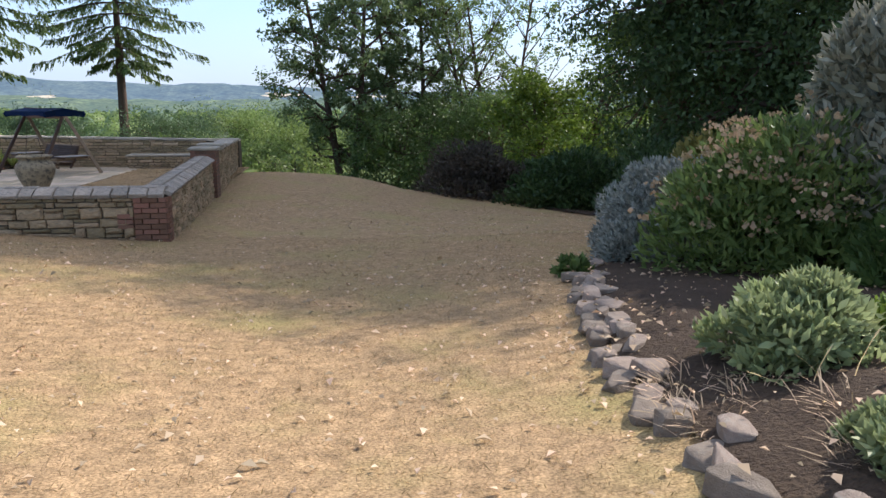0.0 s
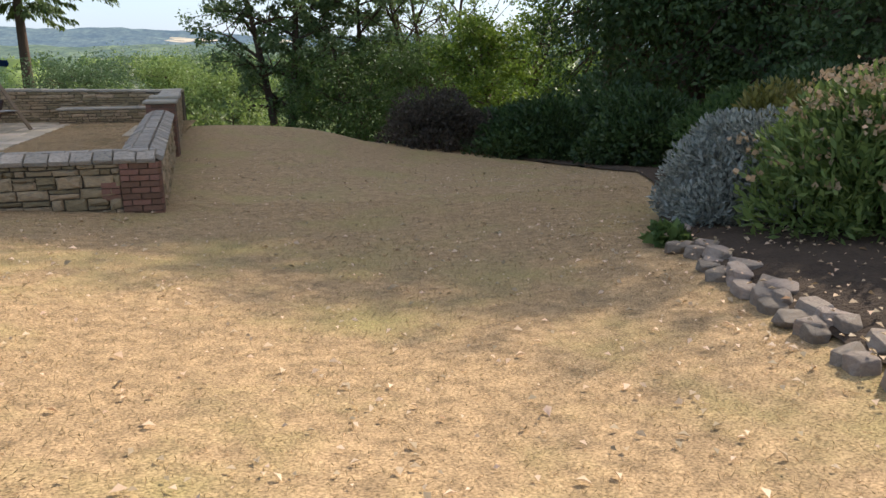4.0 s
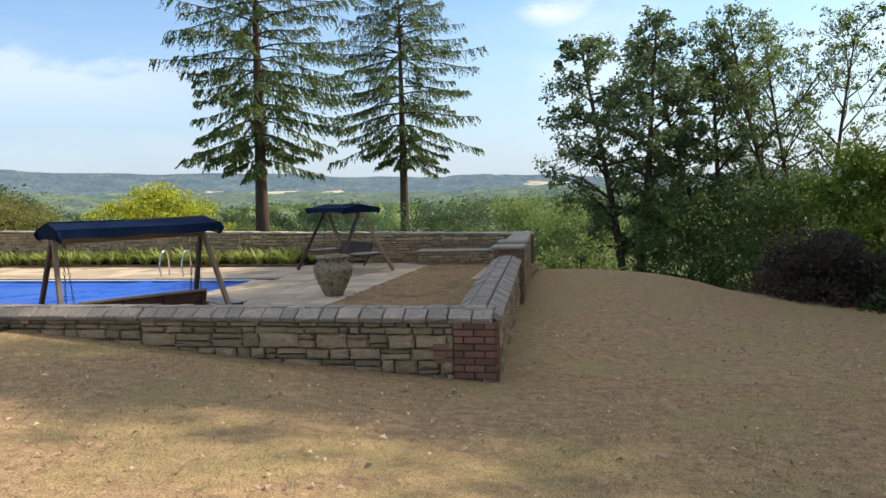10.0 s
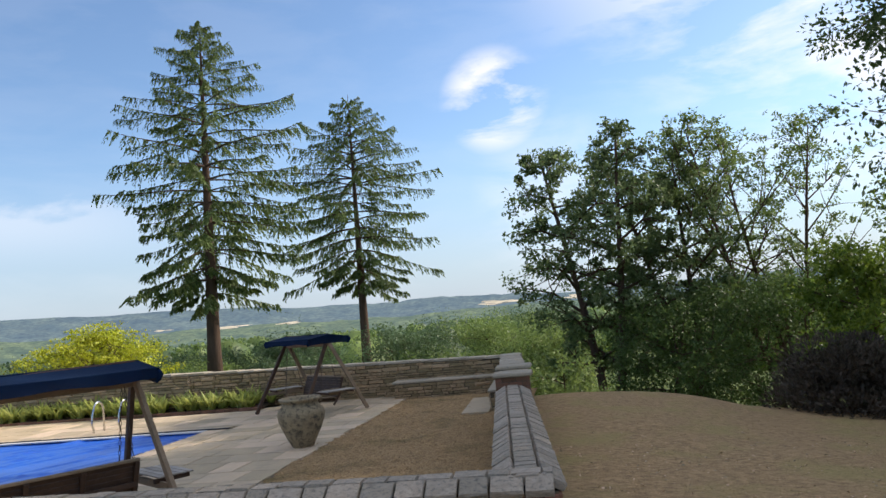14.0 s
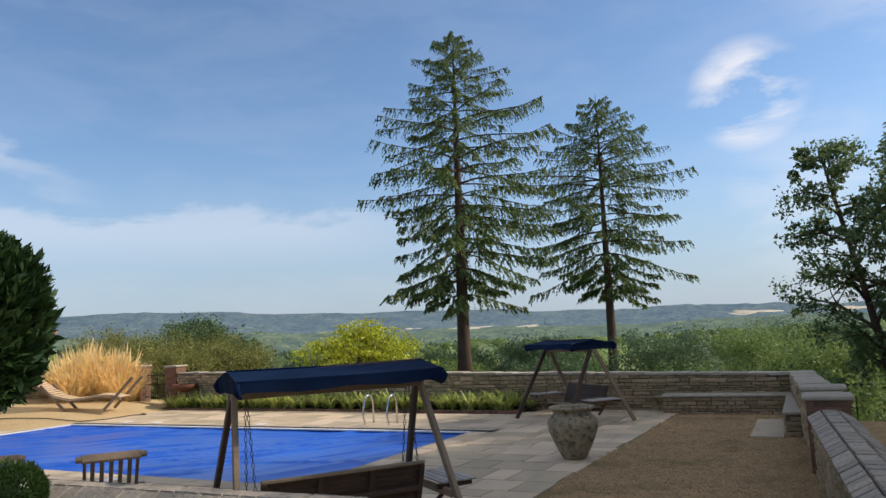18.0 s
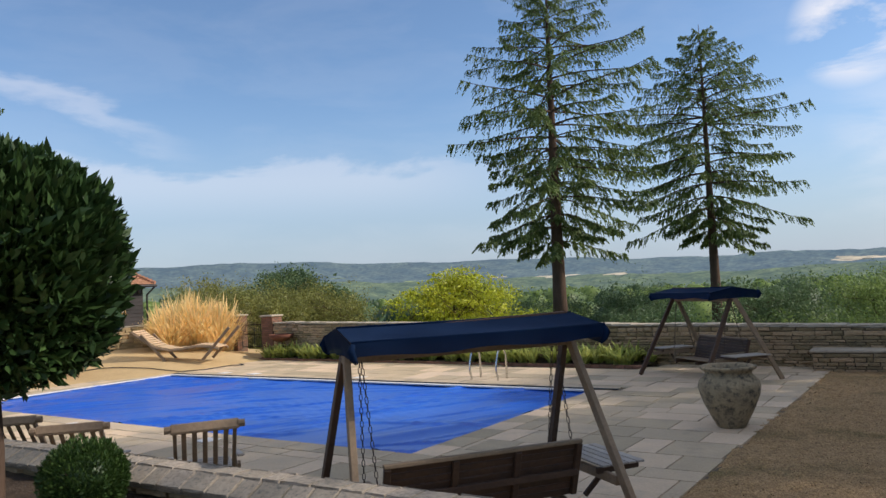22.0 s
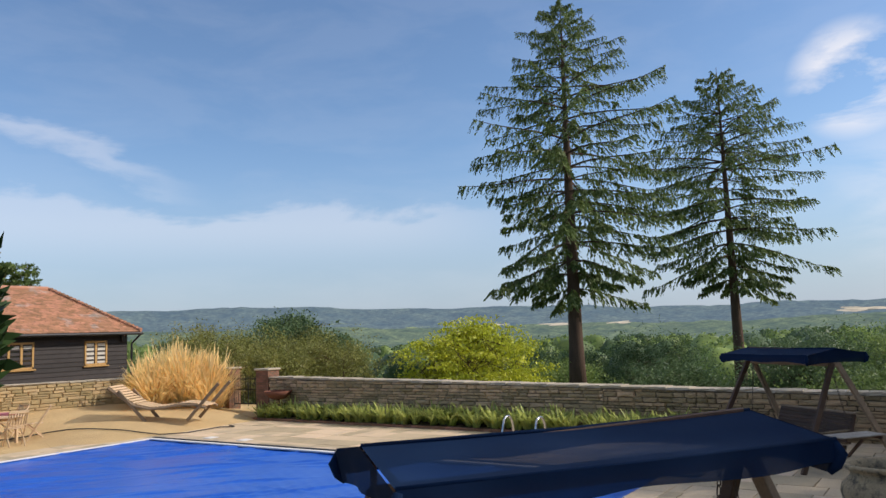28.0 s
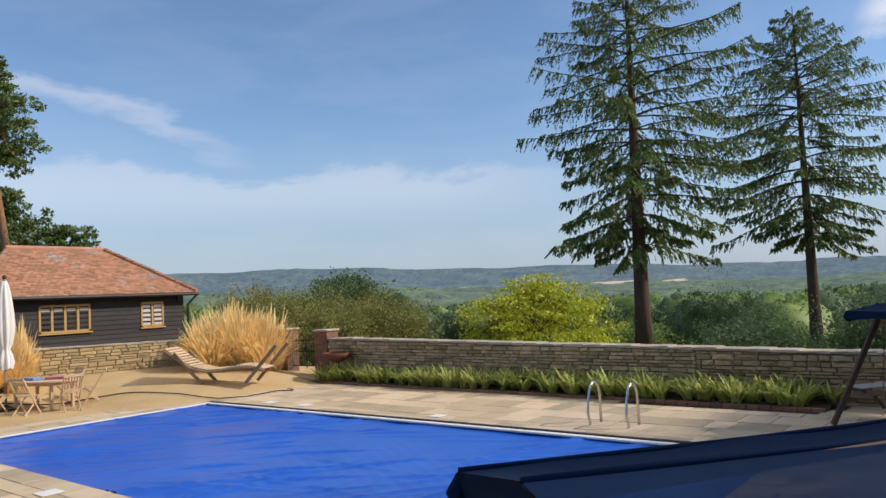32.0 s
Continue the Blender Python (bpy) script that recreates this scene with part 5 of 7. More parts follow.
def build_paving():
    rng = np.random.default_rng(10)
    meshes = slab_meshes()
    near, far_v, far_f, nv = 0, [], [], 0
    y = NW_Y + 0.3
    while y < 27.3:
        h = rng.choice((0.42, 0.55, 0.68, 0.80))
        x = -24.55 + rng.uniform(-0.3, 0)
        while x < SOIL_X - 0.08:
            l = rng.choice((0.42, 0.55, 0.68, 0.80, 0.95))
            x0, x1, y0, y1 = max(x, -24.55), min(x + l, SOIL_X - 0.02), y, min(y + h, 27.35)
            x += l
            if x1 - x0 < 0.12:
                continue
            # keep off the pool and the planting bed
            px0, px1, py0, py1 = POOL[0] - 0.42, POOL[1] + 0.42, POOL[2] - 0.42, POOL[3] + 0.42
            if x1 > px0 and x0 < px1 and y1 > py0 and y0 < py1:
                if y0 < py0 and py0 - y0 > 0.1:
                    y1 = py0
                elif y1 > py1 and y1 - py1 > 0.1:
                    y0 = py1
                elif x0 < px0 and px0 - x0 > 0.1:
                    x1 = px0
                elif x1 > px1 and x1 - px1 > 0.1:
                    x0 = px1
                else:
                    continue
            w = TURN @ Vector(((x0 + x1) / 2, (y0 + y1) / 2, 0))
            if w.y > far_y(w.x) - 0.05 or w.y < NW_Y + 0.3 or (-23.9 < w.x < -9.6 and w.y > bed_y(w.x) - 0.1):
                continue
            me = meshes[int(rng.integers(6))]
            tilt = rng.normal(0, 0.0015)
            sc = (x1 - x0 - 0.017, y1 - y0 - 0.017, 0.04)
            if x0 > -15.5 and near < 330:
                near += 1
                ob = new("paving_slab", me)
                ob.parent = terrace
                ob.matrix_basis = pose((x0 + x1) / 2, (y0 + y1) / 2, 0.0 + tilt) @ Matrix.Diagonal((*sc, 1))
            else:
                co = np.array([v.co for v in me.vertices]) * sc + ((x0 + x1) / 2, (y0 + y1) / 2, tilt)
                far_v.append(co)
                far_f += [[i + nv for i in p.vertices] for p in me.polygons]
                nv += len(co)
        y += h
    # coping slabs round the pool
    for a0, a1, fixed, ax in ((POOL[0] - 0.42, POOL[1] + 0.42, POOL[2] - 0.21, 0), (POOL[0] - 0.42, POOL[1] + 0.42, POOL[3] + 0.21, 0), (POOL[2], POOL[3], POOL[0] - 0.21, 1), (POOL[2], POOL[3], POOL[1] + 0.21, 1)):
        s = a0
        while s < a1 - 0.05:
            l = min(0.6, a1 - s)
            c = ((s + l / 2), fixed) if ax == 0 else (fixed, s + l / 2)
            sc = (l - 0.01, 0.42, 0.05) if ax == 0 else (0.42, l - 0.01, 0.05)
            ob = new("coping_slab", meshes[int(rng.integers(6))])
            ob.parent = terrace
            ob.matrix_basis = pose(c[0], c[1], 0.004) @ Matrix.Diagonal((*sc, 1))
            s += l
    me = bpy.data.meshes.new("far_slabs")
    me.from_pydata(np.concatenate(far_v).tolist(), [], far_f)
    finish(me, mat("sandstone_paving_far", (0.60, 0.455, 0.285), (0.49, 0.38, 0.245), rough=0.85, scale=1.2, fine=30, fine_amt=0.2, bump=0.45, rnd=0.25, island=True,
                   spots=(0.34, 0.28, 0.2), spot_scale=1.6, spot_lo=0.55, spot_hi=0.8, coord="World", spec=0.25))
    ob = new("far_slabs", me)
    ob.parent = terrace
    tagged(ob, "sandstone paving slabs farther along the terrace", kind="stuff")


pool = thing("swimming_pool", "swimming pool under a creased bright blue cover", "pool", (0, 0, 0))
pool.matrix_world = TURN
rng = np.random.default_rng(12)
nx, ny = 250, 120
xs, ys = np.linspace(POOL[0] + 0.01, POOL[1] - 0.01, nx), np.linspace(POOL[2] + 0.01, POOL[3] - 0.01, ny)
X, Y = np.meshgrid(xs, ys)
Z = -0.055 + 0.006 * np.sin(1.6 * X + 0.9 * Y) + 0.004 * np.sin(4.1 * X - 1.5 * Y)
for _ in range(120):
    cx, cy, an, ln, wd, am = rng.uniform(POOL[0], POOL[1]), rng.uniform(POOL[2], POOL[3]), rng.normal(0.75, 0.35), rng.uniform(0.3, 1.6), rng.uniform(0.03, 0.07), rng.uniform(0.012, 0.038)
    u, v = (X - cx) * math.cos(an) + (Y - cy) * math.sin(an), -(X - cx) * math.sin(an) + (Y - cy) * math.cos(an)
    Z += am * np.exp(-(u / ln) ** 2 - (v / wd) ** 2)
ripple = np.exp(-((X + 14.5) / 3.0) ** 2 - ((Y - 19.5) / 1.6) ** 2)
Z += 0.006 * ripple * np.sin(26 * (X * 0.5 + Y * 0.9) + 2.0 * np.sin(1.3 * X))
fold = (X - POOL[1] + 1.9) * 0.86 - (Y - POOL[2]) * 0.5
Z += 0.03 * np.exp(-(fold / 0.16) ** 2) * np.clip((Y - POOL[2]) / 1.5, 0, 1) - 0.02 * np.exp(-((fold - 0.45) / 0.2) ** 2)
edge = np.minimum.reduce([X - POOL[0], POOL[1] - X, Y - POOL[2], POOL[3] - Y])
Z += 0.04 * np.exp(-edge / 0.12)
v = np.stack([X, Y, Z], -1).reshape(-1, 3)
i = np.arange(nx * ny).reshape(ny, nx)
f = np.stack([i[:-1, :-1], i[:-1, 1:], i[1:, 1:], i[1:, :-1]], -1).reshape(-1, 4)
cov = new("cover", fast_mesh("cover", v, f, M_COVER, True))
cov.parent = pool
bm = bmesh.new()
box(bm, POOL[0], POOL[1], POOL[3] - 0.13, POOL[3], -0.02, 0.012, 0.004)
part("track_rail", bm, M_CLOTH, pool, "white track rail along the pool's edge")
bm = bmesh.new()
box(bm, POOL[0], POOL[1] + 0.5, POOL[3] + 0.0, POOL[3] + 0.10, 0.006, 0.03, 0.004)
part("track_cover", bm, M_IRON, pool, "dark track cover strip")
bm = bmesh.new()
box(bm, POOL[0], POOL[0] + 0.08, POOL[2], POOL[3], -0.02, 0.010, 0.004)
part("track_rail", bm, M_CLOTH, pool, "white track rail along the pool's edge")
for (x, y) in ((-13.3, 16.15), (-17.3, 16.15), (-16.3, 23.1), (-20.3, 23.1), (-21.6, 23.1)):
    bm = bmesh.new()
    box(bm, -0.15, 0.15, -0.15, 0.15, 0, 0.012, 0.004)
    lid = new("skimmer_lid", mesh_of("skimmer_lid", bm, M_CLOTH))
    lid.matrix_world = TURN @ pose(x, y, 0.008)
    tagged(lid, "square white skimmer lid set in the paving", "skimmer lid", group="skimmer lids")
# ladder rails
ladder = thing("pool_ladder", "pair of bent stainless pool handrails", "handrail", (-12.55, 23.85, 0.0), -3)
for dx in (-0.36, 0.36):
    bm = bmesh.new()
    pts = [(dx, 0.10, -0.02), (dx, 0.10, 0.55)] + [(dx, 0.10 - 0.17 * (1 - math.cos(a)) - 0.02, 0.55 + 0.17 * math.sin(a)) for a in np.linspace(0.3, math.pi * 0.9, 8)] + [(dx, -0.33, 0.42), (dx, -0.36, 0.2), (dx, -0.30, 0.06), (dx, -0.31, -0.05)]
    tube(bm, pts, 0.024, 10)
    part("rail", bm, M_STEEL, ladder, smooth=True)

# bare soil strip, a stone step, the planting bed
bm = bmesh.new()
box(bm, -3.8, -3.22, 22.3, 24.9, -0.05, 0.012, 0.01)
tagged(new("stone_strip", mesh_of("stone_strip", bm, M_SLAB)), "grey stone slab laid in the soil by the bench", "paving slab", kind="structure")


def sheet(name, x0, x1, y0, y1, fz, m, label, cat, nx=40, ny=60):
    X, Y = np.meshgrid(np.linspace(x0, x1, nx), np.linspace(y0, y1, ny))
    Z = fz(X, Y)
    v = np.stack([X, Y, Z], -1).reshape(-1, 3)
    i = np.arange(nx * ny).reshape(ny, nx)
    f = np.stack([i[:-1, :-1], i[:-1, 1:], i[1:, 1:], i[1:, :-1]], -1).reshape(-1, 4)
    return tagged(new(name, fast_mesh(name, v, f, m, True)), label, cat, kind="structure")


soil = sheet("soil_strip", -6.0, -2.55, NW_Y + 0.3, 26.3, lambda X, Y: -0.015 + 0.012 * np.sin(3.1 * X + Y) * np.sin(2.3 * Y) + 0.012 * np.random.default_rng(3).normal(0, 1, X.shape), M_DIRT, "dry bare soil strip beside the paving", "soil", 60, 160)
soil.matrix_world = pose(-5.95, 19.5, 0, 0, 0, -2.6) @ pose(5.95, -19.5, 0)
bed_y = lambda x: far_y(x) - 0.9
bm = bmesh.new()
vs = [bm.verts.new(p) for p in ((-23.8, bed_y(-23.8), 0.04), (-9.6, bed_y(-9.6), 0.04), (-9.6, far_y(-9.6) + 0.03, 0.10), (-23.8, far_y(-23.8) + 0.03, 0.10))]
bm.faces.new(vs)
planting_bed = tagged(new("planting_bed", mesh_of("planting_bed", bm, M_MULCH)), "narrow mulched bed along the wall", "bed", kind="structure")
for k in range(int(14.2 / 0.225)):
    x = -23.7 + 0.225 * k
    place("brick", BRICKS[k % 4], planting_bed, pose(x, bed_y(x) + 0.05, 0.02, 0, 0, math.degrees(math.atan(-0.075))), 0.215, 0.10, 0.08)


def strap_plant(seed):
    rng = np.random.default_rng(seed)
    v, f = [], []
    for k in range(34):
        a, L, w = rng.uniform(0, 6.283), rng.uniform(0.34, 0.60), rng.uniform(0.022, 0.038)
        d, s = np.array([math.cos(a), math.sin(a), 0]), np.array([-math.sin(a), math.cos(a), 0])
        o = d * rng.uniform(0, 0.06) + s * rng.normal(0, 0.04)
        lean = rng.uniform(0.35, 1.15)
        n0 = len(v)
        for q in (0, 0.35, 0.7, 1.0):
            c = o + d * L * lean * q ** 1.3 + np.array([0, 0, L * (q - 0.45 * lean * q ** 2.4)])
            ww = w * (1 - 0.85 * q ** 2)
            v += [c + s * ww, c - s * ww]
        for j in range(3):
            b = n0 + 2 * j
            f.append((b, b + 1, b + 3, b + 2))
    return fast_mesh("strap_plant", np.array(v), np.array(f), L_STRAP)


STRAPS = [strap_plant(s) for s in range(200, 205)]
rng = np.random.default_rng(14)
for k in range(50):
    x = -23.5 + 0.28 * k + rng.normal(0, 0.05)
    for row in range(2):
        y = bed_y(x) + 0.26 + 0.34 * row + rng.normal(0, 0.08)
        if rng.uniform() < 0.12:
            continue
        ob = new("strap_leaved_plant", STRAPS[int(rng.integers(5))])
        ob.matrix_world = pose(x + 0.09 * row, y, 0.05 + 0.03 * row, 0, 0, rng.uniform(0, 360)) @ Matrix.Scale(rng.uniform(0.95, 1.3), 4)
        tagged(ob, "clump of arching strap leaves in the bed", "plant", group="plants along the wall")


# ---- swing seats ----
def swing_seat(at, rz, label):
    """Two A-frames and a beam, a bench hung on chains, side trays and a canvas roof. Its front looks along +y."""
    root = thing("swing_seat", label, "swing seat", at, rz)
    H, HL, SP = 1.82, 1.13, 0.98
    bm = bmesh.new()
    beam(bm, (-1.16, 0, H - 0.03), (1.16, 0, H - 0.03), 0.07, 0.12)
    part("top_beam", bm, M_WOOD, root)
    for sx in (-1, 1):
        for sy in (-1, 1):
            bm = bmesh.new()
            beam(bm, (sx * (HL + 0.16), sy * SP, 0.0), (sx * HL, sy * 0.05, H - 0.02), 0.095, 0.06, up=(1, 0, 0))
            # back legs get the darker timber: their shade is put into the colour
            part("leg", bm, M_WOODD if sy > 0 else M_WOOD, root, "timber leg with shade painted in as darker wood" if sy > 0 else "weathered timber leg")
        bm = bmesh.new()
        beam(bm, (sx * (HL + 0.11), -0.62, 0.50), (sx * (HL + 0.11), 0.62, 0.50), 0.05, 0.09)
        part("cross_rail", bm, M_WOOD, root)
        tray = new("side_tray")
        tray.parent = root
        bm = bmesh.new()
        for yy in (-0.40, 0.40):
            beam(bm, (sx * (HL + 0.02), yy, 0.555), (sx * (HL + 0.50), yy * 0.9, 0.555), 0.04, 0.06)
        beam(bm, (sx * (HL + 0.10), 0, 0.22), (sx * (HL + 0.44), 0, 0.53), 0.04, 0.05)
        part("tray_frame", bm, M_WOODD, tray)
        for q in range(5):
            bm = bmesh.new()
            xq = sx * (HL + 0.10 + 0.095 * q)
            box(bm, xq - 0.041, xq + 0.041, -0.45, 0.45, 0.588, 0.608, 0.004)
            part("slat", bm, M_WOODG, tray)
    # the hanging bench
    yb, zb = -0.20, 0.34
    bm = bmesh.new()
    for xx in (-0.84, 0.0, 0.84):
        beam(bm, (xx, yb - 0.12, zb - 0.05), (xx, yb + 0.48, zb), 0.05, 0.08)
    part("seat_frame", bm, M_WOODD, root)
    for q in range(6):
        bm = bmesh.new()
        beam(bm, (-0.92, yb - 0.04 + 0.09 * q, zb + 0.03 + 0.005 * q), (0.92, yb - 0.04 + 0.09 * q, zb + 0.03 + 0.005 * q), 0.075, 0.02)
        part("seat_slat", bm, M_WOOD, root)
    back = new("backrest")
    back.parent = root
    t0, t1 = Vector((0, yb - 0.10, zb + 0.02)), Vector((0, yb - 0.28, zb + 0.52))
    for xx in (-0.92, -0.30, 0.30, 0.92):
        bm = bmesh.new()
        beam(bm, t0 + Vector((xx, -0.02, 0)), t1 + Vector((xx, -0.02, 0)), 0.06, 0.05)
        part("upright", bm, M_WOODD, back)
    for q in range(8):
        s = 0.04 + 0.92 * q / 7
        c = t0.lerp(t1, s)
        bm = bmesh.new()
        beam(bm, c + Vector((-0.92, 0.015, 0)), c + Vector((0.92, 0.015, 0)), 0.022, 0.066, up=(t1 - t0))
        part("back_slat", bm, M_WOODD, back)
    bm = bmesh.new()
    beam(bm, t1 + Vector((-0.95, -0.01, 0.02)), t1 + Vector((0.95, -0.01, 0.02)), 0.07, 0.035)
    part("top_rail", bm, M_WOOD, back)
    bm = bmesh.new()
    c = t0.lerp(t1, 0.45)
    beam(bm, c + Vector((-0.92, -0.055, 0)), c + Vector((0.92, -0.055, 0)), 0.03, 0.06)
    part("mid_rail", bm, M_WOODD, back)
    for sx in (-1, 1):
        bm = bmesh.new()
        beam(bm, (sx * 0.93, yb - 0.16, zb + 0.26), (sx * 0.93, yb + 0.46, zb + 0.24), 0.06, 0.03)
        beam(bm, (sx * 0.93, yb + 0.42, zb), (sx * 0.93, yb + 0.42, zb + 0.23), 0.045, 0.045)
        part("armrest", bm, M_WOOD, root)
        for ya, yt in ((yb - 0.14, -0.04), (yb + 0.42, 0.05)):
            bm = bmesh.new()
            a, b = Vector((sx * 0.96, ya, zb + 0.22)), Vector((sx * 0.99, yt, H - 0.08))
            nl = int((b - a).length / 0.062)
            for k in range(nl):
                p = a.lerp(b, (k + 0.5) / nl)
                d = (b - a).normalized()
                o = (Vector((1, 0, 0)) if k % 2 else Vector((0, 1, 0))) * 0.013
                tube(bm, [p - d * 0.036 + o * 0.3, p - d * 0.022 + o, p + d * 0.022 + o, p + d * 0.036 + o * 0.3, p + d * 0.022 - o, p - d * 0.022 - o, p - d * 0.036 + o * 0.3], 0.0045, 4, False)
            part("chain", bm, M_CHAIN, root)
    # canvas: sagging roof with a pitched ridge, gathered corners and a valance
    canopy = new("canopy")
    canopy.parent = root
    HC, W, DY = H + 0.015, 1.20, 0.62
    bmf = bmesh.new()
    for yy in (-DY + 0.05, DY - 0.05):
        beam(bmf, (-W + 0.06, yy, HC + 0.075), (W - 0.06, yy, HC + 0.075), 0.03, 0.03)
    beam(bmf, (-W + 0.05, 0.0, HC + 0.160), (W - 0.05, 0.0, HC + 0.215), 0.035, 0.035)
    for xx in (-W + 0.06, W - 0.06):
        for yy in (-DY + 0.05, DY - 0.05):
            beam(bmf, (xx, 0.0, HC + 0.160), (xx, yy, HC + 0.075), 0.03, 0.03)
        beam(bmf, (xx, 0.0, H - 0.02), (xx, 0.0, HC + 0.155), 0.03, 0.03)
    part("canopy_frame", bmf, M_WOODD, canopy)
    # two taut slopes, each sagging a little between ridge and hem
    for sy in (-1, 1):
        v, nu, nv = [], 41, 12
        for a in np.linspace(-1, 1, nu):
            for b in np.linspace(0, 1, nv):
                sag = 0.028 * math.sin(math.pi * b) * (1 - a ** 4) + 0.006 * math.sin(9 * a + 4 * b + sy) * b * (1 - a ** 2) + 0.012 * (1 - a * a) * (1 - b)
                v.append((W * a, sy * DY * b, HC + 0.215 - 0.105 * b - sag))
        i = np.arange(nu * nv).reshape(nu, nv)
        f = np.stack([i[:-1, :-1], i[1:, :-1], i[1:, 1:], i[:-1, 1:]], -1).reshape(-1, 4)
        ob = new("canvas", fast_mesh("canvas", np.array(v), f, M_NAVY, True))
        ob.parent = canopy
        # hem along the eave
        v, nv = [], 5
        for a in np.linspace(-1, 1, nu):
            for b in np.linspace(0, 1, nv):
                v.append((W * a, sy * (DY + 0.012 + 0.010 * math.sin(13 * a + sy) * b), HC + 0.112 - (0.125 + 0.012 * math.sin(7 * a + 2 * sy)) * b))
        i = np.arange(nu * nv).reshape(nu, nv)
        f = np.stack([i[:-1, :-1], i[1:, :-1], i[1:, 1:], i[:-1, 1:]], -1).reshape(-1, 4)
        ob = new("valance", fast_mesh("valance", np.array(v), f, M_NAVY, True))
        ob.parent = canopy
        bm = bmesh.new()
        tube(bm, [(-W, sy * DY, HC + 0.116), (0, sy * DY, HC + 0.108), (W, sy * DY, HC + 0.116)], 0.012, 6)
        part("hem_seam", bm, M_NAVY, canopy, smooth=True)
    bm = bmesh.new()
    tube(bm, [(-W, 0, HC + 0.217), (0, 0, HC + 0.206), (W, 0, HC + 0.217)], 0.012, 6)
    part("ridge_seam", bm, M_NAVY, canopy, smooth=True)
    for sx in (-1, 1):
        # gable end, pulled in at the foot
        v, nu, nv = [], 15, 5
        for a in np.linspace(-1, 1, nu):
            top = HC + 0.215 - 0.105 * abs(a)
            for b in np.linspace(0, 1, nv):
                low = HC - 0.03 - 0.03 * abs(a) ** 3
                v.append((sx * (W + 0.012 - 0.04 * b + 0.012 * math.sin(9 * a) * b), DY * a * (1 - 0.03 * b), top + (low - top) * b))
        i = np.arange(nu * nv).reshape(nu, nv)
        f = np.stack([i[:-1, :-1], i[1:, :-1], i[1:, 1:], i[:-1, 1:]], -1).reshape(-1, 4)
        ob = new("end_panel", fast_mesh("end_panel", np.array(v), f, M_NAVY, True))
        ob.parent = canopy
        for yy in (-DY, DY):
            # gathered, tied cloth at the corner
            bm = bmesh.new()
            tube(bm, [(sx * (W - 0.01), yy, HC + 0.10), (sx * (W + 0.012), yy * 1.02, HC + 0.04), (sx * (W - 0.01), yy * 0.99, HC - 0.02), (sx * (W - 0.04), yy * 0.96, HC - 0.06)], [0.02, 0.036, 0.032, 0.015], 14)
            part("gathered_corner", bm, M_NAVY, canopy, smooth=True)
    return root


swing_seat((-7.4, 14.1, 0.0), 52, "timber swing seat with a navy canvas canopy on the terrace").scale = (0.92, 0.92, 0.92)
swing_seat((-7.85, 24.75, 0.0), 137, "timber swing seat with a navy canopy by the far wall").scale = (0.92, 0.92, 0.92)


# ---- urn ----
urn = thing("stone_urn", "large weathered stone urn with a thick rim on the paving", "urn", (-6.33, 19.55, 0.0))
urn.scale = (1.02, 1.02, 1.03)
bm = bmesh.new()
lathe(bm, [(0.17, 0.0), (0.19, 0.02), (0.245, 0.12), (0.33, 0.29), (0.392, 0.45), (0.412, 0.56), (0.395, 0.635), (0.345, 0.69), (0.315, 0.715), (0.308, 0.745), (0.318, 0.77), (0.355, 0.79), (0.375, 0.812), (0.37, 0.835), (0.345, 0.842), (0.305, 0.83), (0.28, 0.77), (0.285, 0.66), (0.3, 0.5), (0.2, 0.2)], 44)
for v_ in bm.verts:
    v_.co += Vector(v_.co) * 0.012 * noise.noise(Vector(v_.co) * 5)
part("body", bm, M_URN, urn, smooth=True)
bm = bmesh.new()
lathe(bm, [(0.28, 0.67), (0.15, 0.70), (0.01, 0.71)], 24)
part("soil", bm, M_MULCH, urn)


